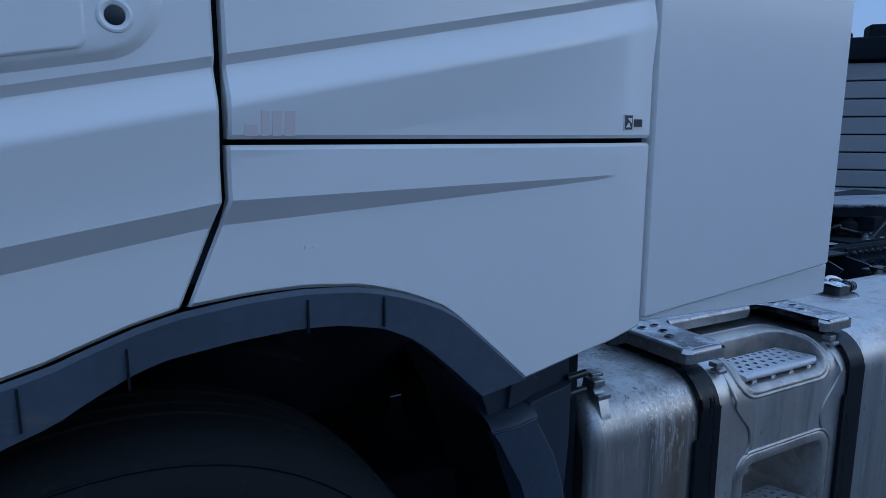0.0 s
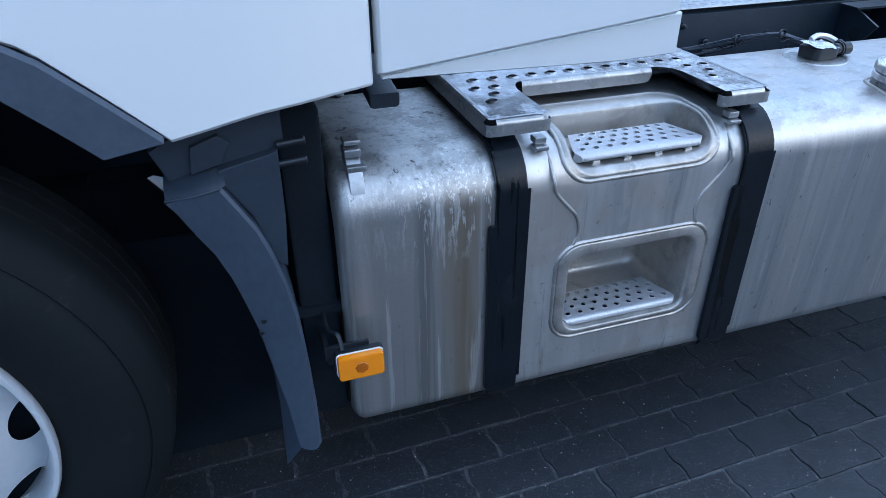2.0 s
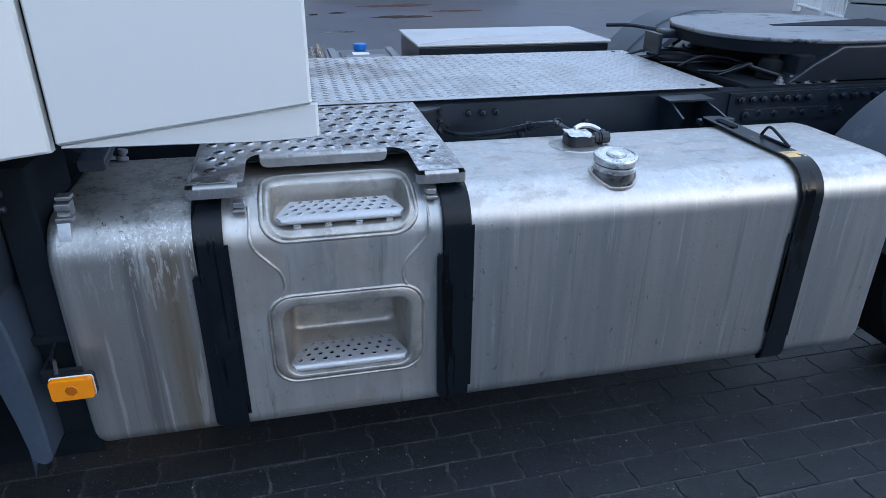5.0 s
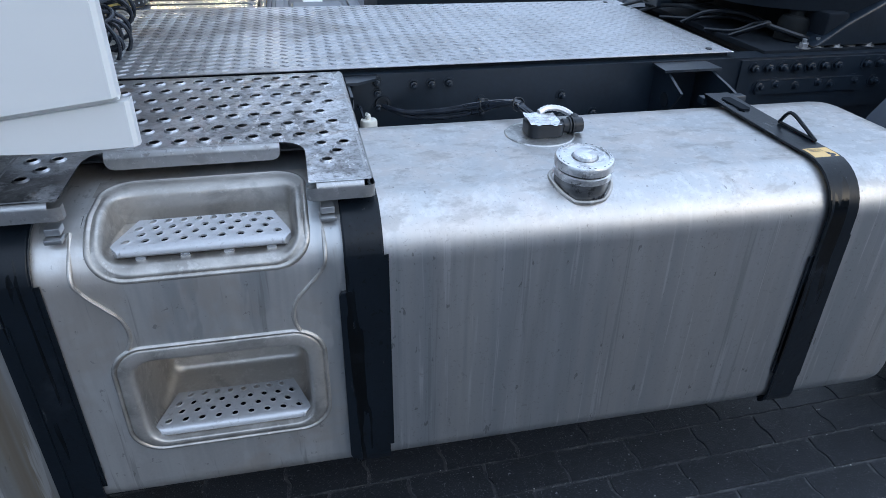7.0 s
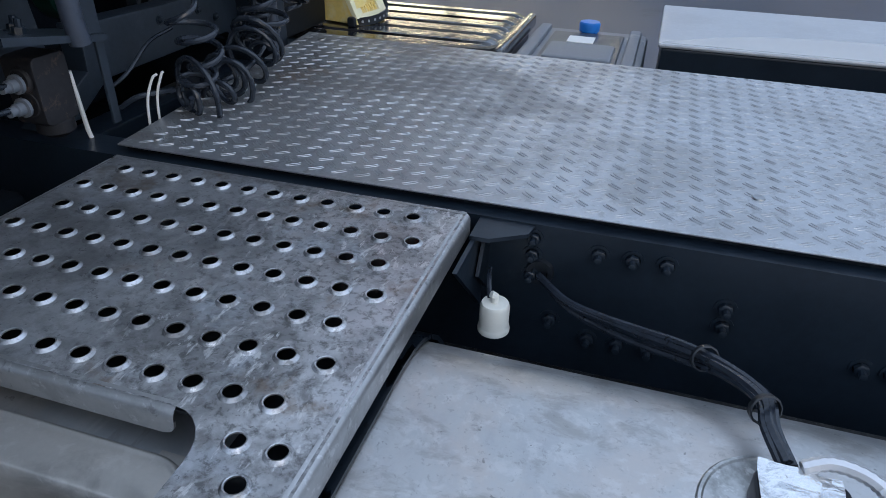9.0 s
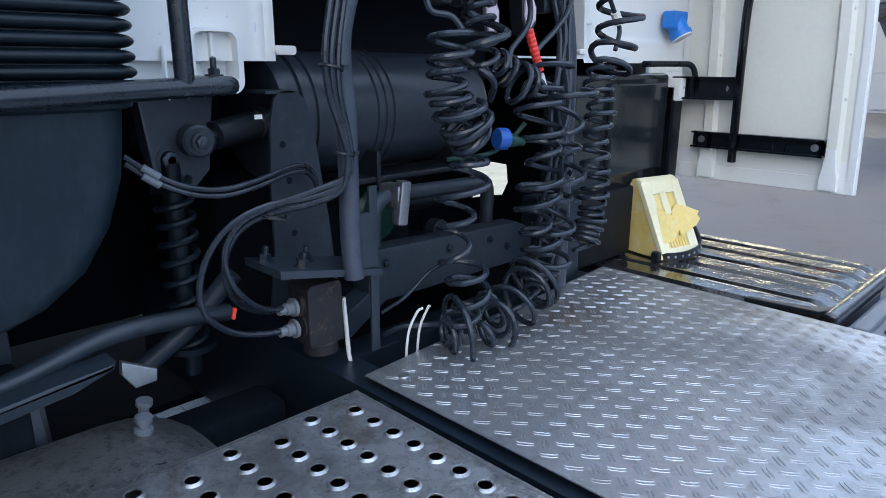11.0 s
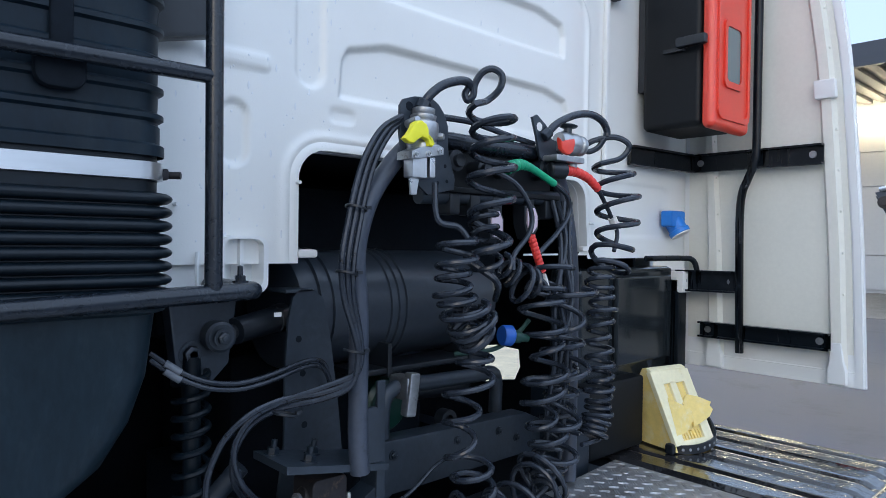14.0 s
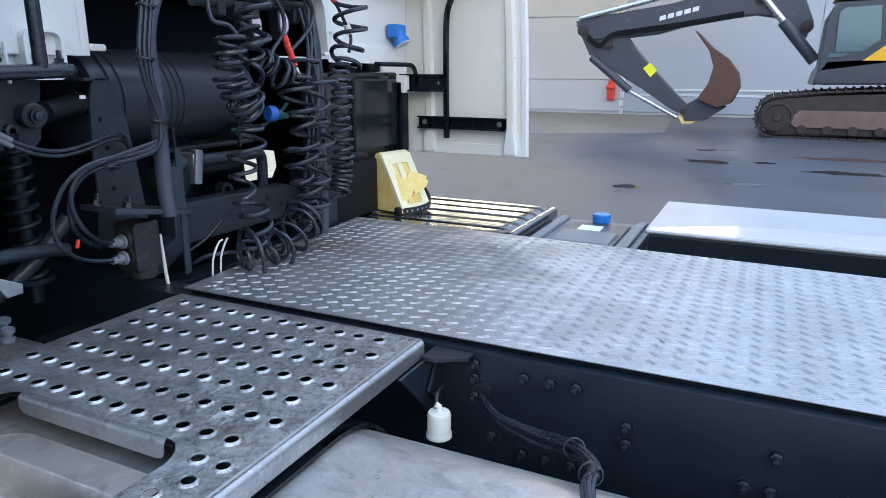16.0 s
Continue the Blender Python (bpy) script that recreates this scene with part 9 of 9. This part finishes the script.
for px, py, lx, ly in ((0.2, 12.75, 0.42, 0.24), (1.1, 13.0, 0.22, 0.11), (-0.66, 9.25, 0.22, 0.12), (2.3, 12.15, 0.55, 0.18), (2.5, 14.25, 0.85, 0.17), (0.13, 14.82, 0.32, 0.12), (3.6, 13.0, 0.5, 0.14), (0.9, 10.2, 0.3, 0.08)):
    bm = B()
    ph_ = [rng.uniform(0, 6.28) for _ in range(3)]
    ring_ = []
    for k in range(26):
        a_ = 2 * math.pi * k / 26
        f = 1 + 0.22 * math.sin(2 * a_ + ph_[0]) + 0.14 * math.sin(5 * a_ + ph_[1]) + 0.08 * math.sin(9 * a_ + ph_[2])
        ring_.append((px + lx * f * math.cos(a_ + 0.3), py + ly * f * math.sin(a_) + 0.28 * lx * f * math.cos(a_)))
    prism(bm, ring_, "z", -0.0295, -0.0275)
    solo("puddle", bm, PUDDLE, "shallow dark puddle on the wet asphalt", "puddle", "yard puddles", kind="structure")

# excavator
ex = thing("excavator", (3.0, 20.5, 0), "dark grey and yellow tracked excavator with its bucket on the ground", "excavator")
Y_E = 20.0
bm = B()
prism(bm, [(-4.29, 2.98), (-3.83, 3.09), (-1.66, 3.38), (0.28, 3.85), (0.93, 4.02), (1.49, 3.65), (1.85, 2.82), (1.72, 2.41), (1.13, 2.91), (0.51, 3.03), (-0.88, 2.89), (-1.97, 2.59), (-2.82, 2.51), (-3.38, 2.49), (-3.96, 2.42)], "y", Y_E - 0.25, Y_E + 0.25, 0.05)
part("boom", bm, EXG, ex, "dark grey curved boom")
bm = B()
prism(bm, [(-4.29, 2.90), (-3.69, 2.88), (-2.82, 2.56), (-2.13, 1.78), (-1.21, 0.85), (-0.93, 0.62), (-1.01, 0.39), (-1.41, 0.53), (-2.23, 1.07), (-3.16, 1.62), (-3.85, 2.05)], "y", Y_E - 0.2, Y_E + 0.2, 0.04)
part("stick", bm, EXG, ex, "dark grey dipper arm")
for pts_, r_ in (([(-4.16, Y_E - 0.3, 3.05), (-2.73, Y_E - 0.3, 3.36), (-0.96, Y_E - 0.3, 3.76)], 0.07), ([(-2.71, Y_E - 0.25, 1.09), (-1.24, Y_E - 0.25, 0.33)], 0.06), ([(0.59, Y_E - 0.35, 3.48), (1.21, Y_E - 0.35, 2.77)], 0.09)):
    bm = B()
    tube(bm, pts_, r_, 10)
    part("ram_rod", bm, STEEL, ex, "bright hydraulic rod")
bm = B()
tube(bm, [(-3.75, Y_E - 0.3, 1.98), (-2.60, Y_E - 0.3, 1.06)], 0.11, 12)
part("bucket_ram", bm, EXG, ex)
for px_, pz_, r_ in ((-4.05, 2.72, 0.16), (-3.30, 2.30, 0.12), (-1.05, 0.52, 0.13), (0.55, 3.42, 0.15), (1.70, 2.70, 0.16), (-2.72, 1.12, 0.09)):
    bm = B()
    lathe(bm, (px_, Y_E - 0.32, pz_), (0, 1, 0), [(0, 0.0), (r_ * 0.5, 0.0), (r_ * 0.55, 0.02), (r_, 0.03), (r_, 0.12)], 14)
    part("joint_pin", bm, TRACKM, ex)
for k in range(3):
    bm = B()
    tube(bm, smooth([(-3.9, Y_E - 0.30, 2.62 - 0.07 * k), (-3.55, Y_E - 0.33, 2.35 - 0.05 * k), (-3.2, Y_E - 0.33, 2.62 - 0.04 * k), (-2.6, Y_E - 0.30, 2.72 - 0.05 * k), (-1.4, Y_E - 0.28, 2.86 - 0.05 * k), (0.2, Y_E - 0.28, 3.10 - 0.05 * k)], 5), 0.028, 6)
    part("hydraulic_hose", bm, RUBBER, ex)
bm = B()
tube(bm, [(1.14, Y_E - 0.35, 2.84), (1.98, Y_E - 0.35, 1.85)], 0.15, 12)
part("ram_cylinder", bm, EXG, ex)
bm = B()
prism(bm, [(-2.28, 1.67), (-2.10, 1.82), (-1.89, 1.61), (-2.06, 1.43)], "y", Y_E - 0.23, Y_E - 0.19)
part("yellow_sign", bm, YELLOW_CAP, ex)
bm = B()
for k in range(5):
    prism(bm, [(-1.93 + k * 0.21, 2.93 + k * 0.05), (-1.77 + k * 0.21, 2.97 + k * 0.05), (-1.77 + k * 0.21, 3.09 + k * 0.05), (-1.93 + k * 0.21, 3.05 + k * 0.05)], "y", Y_E - 0.28, Y_E - 0.24)
part("brand_bars", bm, FENCEW, ex)
bm = B()
bu = [(-0.97, 2.67), (-0.85, 2.57), (-0.49, 2.22), (-0.06, 1.92), (0.23, 1.55), (0.30, 1.18), (0.13, 0.77), (-0.22, 0.64), (-0.75, 0.86), (-0.50, 1.25), (-0.40, 1.70), (-0.54, 2.12)]
prism(bm, bu, "y", Y_E - 0.55, Y_E + 0.55, 0.03)
part("bucket", bm, RUST, ex, "rusty brown bucket")
bm = B()
prism(bm, [(-1.18, 0.62), (-0.69, 0.91), (0.00, 0.65), (-0.48, 0.29), (-1.04, 0.24)], "y", Y_E - 0.3, Y_E + 0.3, 0.03)
part("quick_coupler", bm, EXG, ex)
bm = B()
prism(bm, [(-1.24, 0.38), (-0.63, 0.32), (-0.84, 0.17), (-1.10, 0.16)], "y", Y_E - 0.25, Y_E + 0.25, 0.02)
part("pivot_pin", bm, YELLOW, ex)
bm = B()
prism(bm, [(1.95, 1.28), (2.01, 1.59), (2.17, 1.87), (3.93, 1.98), (5.61, 2.03), (5.84, 1.32)], "y", Y_E - 1.3, Y_E + 1.3, 0.06)
part("body", bm, EXG, ex)
bm = B()
prism(bm, [(2.02, 1.56), (2.08, 2.82), (2.25, 3.19), (3.74, 3.23), (4.01, 1.84)], "y", Y_E - 1.3, Y_E - 0.2, 0.05)
cabx = part("cab", bm, EXG, ex, "dark cab with tinted glass")
bm = B()
prism(bm, [(2.34, 2.05), (2.32, 2.95), (2.45, 3.05), (3.15, 3.08), (3.23, 2.32), (2.90, 2.05)], "y", Y_E - 1.33, Y_E - 1.28)
part("side_glass", bm, GLASSM, cabx)
bm = B()
prism(bm, [(2.20, 1.92), (2.21, 2.02), (2.66, 2.02), (2.48, 1.93)], "y", Y_E - 1.326, Y_E - 1.28)
part("lower_glass", bm, GLASSM, cabx)
bm = B()
prism(bm, [(2.18, 3.22), (2.29, 3.32), (3.84, 3.37), (3.86, 3.21)], "y", Y_E - 1.35, Y_E - 0.2, 0.02)
prism(bm, [(2.93, 1.84), (3.42, 2.25), (4.08, 2.50), (5.62, 2.60), (5.75, 1.81)], "y", Y_E - 1.34, Y_E - 1.2, 0.02)
part("yellow_panel", bm, EXY, ex, "yellow side panel")
loop_ = [(1.28 + 0.50 * math.cos(radians(a)), 0.50 + 0.50 * math.sin(radians(a))) for a in steps(270, 100, 12)] + [(2.2, 1.10), (4.0, 1.20), (5.9, 1.20)] + [(6.3 + 0.58 * math.cos(radians(a)), 0.60 + 0.60 * math.sin(radians(a))) for a in steps(80, -90, 10)]
for yy in (Y_E - 1.4, Y_E + 0.7):
    bm = B()
    inner_ = [(3.8 + (x - 3.8) * 0.985, 0.56 + (z - 0.56) * 0.86) for x, z in loop_]
    prism(bm, inner_, "y", yy + 0.04, yy + 0.56, 0.03)
    t_ = part("track", bm, TRACKM, ex, "dirty steel crawler track")
    bm = B()
    prism(bm, [(1.5, 0.40), (1.75, 0.66), (5.9, 0.70), (6.1, 0.40), (5.9, 0.24), (1.7, 0.24)], "y", yy - 0.03, yy + 0.1, 0.04)
    part("track_frame", bm, MUDRED, t_)
    for cx_, cz_, r_ in ((1.28, 0.50, 0.36), (6.3, 0.60, 0.40)):
        bm = B()
        lathe(bm, (cx_, yy - 0.02, cz_), (0, 1, 0), [(0, -0.04), (r_ * 0.3, -0.04), (r_ * 0.34, 0.0), (r_ * 0.8, 0.01), (r_ * 0.84, -0.03), (r_, -0.02), (r_, 0.1)], 20)
        part("idler", bm, TRACKM, t_)
    for k in range(8):
        bm = B()
        cyl(bm, (1.85 + k * 0.55, yy - 0.04, 0.20), (1.85 + k * 0.55, yy + 0.1, 0.20), 0.12, n=12, bev=0.02)
        part("roller", bm, TRACKM, t_)
    shoe_ = B()
    box(shoe_, -0.085, 0.085, 0.0, 0.60, -0.02, 0.03)
    box(shoe_, -0.075, -0.050, 0.01, 0.59, 0.03, 0.075)
    sm = bpy.data.meshes.new("shoe")
    shoe_.to_mesh(sm)
    shoe_.free()
    sm.materials.append(TRACKM)
    ends = loop_ + loop_[:1]
    left_ = 0.0
    for (xa, za), (xb2, zb2) in zip(ends, ends[1:]):
        length = math.hypot(xb2 - xa, zb2 - za)
        while left_ < length:
            f = left_ / length
            s_ = new("shoe", sm)
            s_.parent = t_
            s_.matrix_basis = Matrix.Translation(-ORIGIN[t_]) @ Matrix.Translation((xa + (xb2 - xa) * f, yy, za + (zb2 - za) * f)) @ Matrix.Rotation(-math.atan2(zb2 - za, xb2 - xa), 4, "Y")
            left_ += 0.19
        left_ -= length

# white railing
fence = thing("white_railing", (10, 10, 0), "white painted steel railing at the yard edge", "railing")
for seg in range(4):
    xa, ya = 10.95 - seg * 0.56, 11.85 - seg * 1.50
    bm = B()
    box(bm, xa - 0.06, xa + 0.06, ya - 0.06, ya + 0.06, -0.03, 2.3, 0.01)
    part("post", bm, FENCEW, fence)
    for z_ in (0.12, 1.9):
        bm = B()
        tube(bm, [(xa, ya, z_), (xa - 0.56, ya - 1.50, z_)], 0.035, 8)
        part("rail", bm, FENCEW, fence)
    for k in range(1, 14):
        bm = B()
        x_, y_ = xa - 0.04 * k, ya - 0.107 * k
        tube(bm, [(x_, y_, 0.10), (x_, y_, 1.9)], 0.026, 6)
        part("bar", bm, FENCEW, fence)
# grey board shed beyond the tail
shed = thing("board_shed", (11.5, 5.6, 0), "grey board-clad shed with dark clutter on its roof", "shed")
for k in range(8):
    bm = B()
    box(bm, 9.6, 16, 5.9 - 0.8, 5.95, 0.30 + k * 0.29, 0.57 + k * 0.29, 0.02)
    bm.transform(Matrix.Translation((10.7, 5.8, 0)) @ rz(-48) @ Matrix.Translation((-12.5, -5.8, 0)))
    part("board", bm, BOARD, shed)
bm = B()
box(bm, 9.4, 16.2, 5.0, 8, 2.65, 3.0, 0.03)
for k in range(9):
    box(bm, 9.8 + k * 0.62, 10.2 + k * 0.62, 5.2, 5.6, 2.98, 3.1 + 0.12 * (k % 3), 0.04)
bm.transform(Matrix.Translation((10.7, 5.8, 0)) @ rz(-48) @ Matrix.Translation((-12.5, -5.8, 0)))
part("roof", bm, DARK, shed)
bm = B()
box(bm, 9.7, 15.9, 5.2, 8, -0.03, 2.65)
bm.transform(Matrix.Translation((10.7, 5.8, 0)) @ rz(-48) @ Matrix.Translation((-12.5, -5.8, 0)))
part("core", bm, DARK, shed)

# ---- pavers ----
PL, PW = 0.219, 0.1195
pms = []
for shape in range(3):
    rng = random.Random(40 + shape)
    bm = B()
    edge_ = []
    for k in range(10):
        edge_.append((-PL / 2 + 0.003 + (PL - 0.006) * k / 9, -PW / 2 + 0.0034 + rng.uniform(-0.0016, 0.0016)))
    for k in range(1, 5):
        edge_.append((PL / 2 - 0.0034 + (0.004 if k < 3 else -0.004) + rng.uniform(-0.0014, 0.0014), -PW / 2 + PW * k / 5))
    for k in range(10):
        edge_.append((PL / 2 - 0.003 - (PL - 0.006) * k / 9, PW / 2 - 0.0034 + rng.uniform(-0.0016, 0.0016)))
    for k in range(1, 5):
        edge_.append((-PL / 2 + 0.0034 + (-0.004 if k < 3 else 0.004) + rng.uniform(-0.0014, 0.0014), PW / 2 - PW * k / 5))
    low_ = [bm.verts.new((p[0], p[1], -0.016)) for p in edge_]
    top_ = [bm.verts.new((p[0] * 0.986, p[1] * 0.972, 0.0)) for p in edge_]
    for k in range(len(edge_)):
        j = (k + 1) % len(edge_)
        bm.faces.new((low_[k], low_[j], top_[j], top_[k]))
    bm.faces.new(top_)
    pm = bpy.data.meshes.new("paver")
    bm.to_mesh(pm)
    bm.free()
    pm.materials.append(PAVER)
    pms.append(pm)
rng = random.Random(5)
joined = B()
near = 0
ang = radians(1.5)
for r_ in range(-19, 14):
    for k in range(-18, 25):
        u = (k + (0.5 if r_ % 2 else 0.0)) * PL
        v = 0.12 + r_ * PW
        x, y = u * math.cos(ang) - v * math.sin(ang), u * math.sin(ang) + v * math.cos(ang)
        if not (-4.1 < x < 5.5 and -2.5 < y < 1.58):
            continue
        pm = pms[rng.randrange(3)]
        m = Matrix.Translation((x, y, rng.uniform(-0.003, 0.002))) @ Matrix.Rotation(ang + rng.uniform(-0.012, 0.012), 4, "Z") @ Matrix.Rotation(rng.uniform(-0.006, 0.006), 4, "X")
        if -1.1 < x < 2.2 and -0.75 < y < 0.35 and near < 300:
            near += 1
            p = new("paver", pm)
            p.parent = pavement
            p.matrix_world = m
        else:
            b2 = B()
            b2.from_mesh(pm)
            b2.transform(m)
            me = bpy.data.meshes.new("tmp")
            b2.to_mesh(me)
            b2.free()
            joined.from_mesh(me)
            bpy.data.meshes.remove(me)
rest_p = part("paver_field", joined, PAVER, None, kind="stuff")
rest_p.parent = pavement
bm = B()
for k in range(420):
    x, y, q = rng.uniform(-1.2, 2.4), rng.uniform(-1.2, 0.2), rng.uniform(0.0008, 0.0026)
    c_ = Vector((x, y, 0.0015 + q * 0.3))
    vs = [bm.verts.new(c_ + Vector(d_) * q) for d_ in ((1, 0.2, -0.4), (-0.4, 1, -0.4), (-0.6, -0.9, -0.4), (0.1, 0, 0.7))]
    for f_ in ((0, 1, 3), (1, 2, 3), (2, 0, 3)):
        bm.faces.new([vs[i] for i in f_])
grit = part("grit", bm, LABEL_W, None, "pale grit scattered over the paving", kind="stuff")
grit.parent = pavement

# ---- plain unseen wall, added behind the walk to darken the tank's reflections ----
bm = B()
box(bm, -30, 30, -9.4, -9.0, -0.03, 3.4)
solo("wall_south", bm, BOARD, "plain grey wall, unseen, added to darken the tank's reflections", "wall", kind="structure")
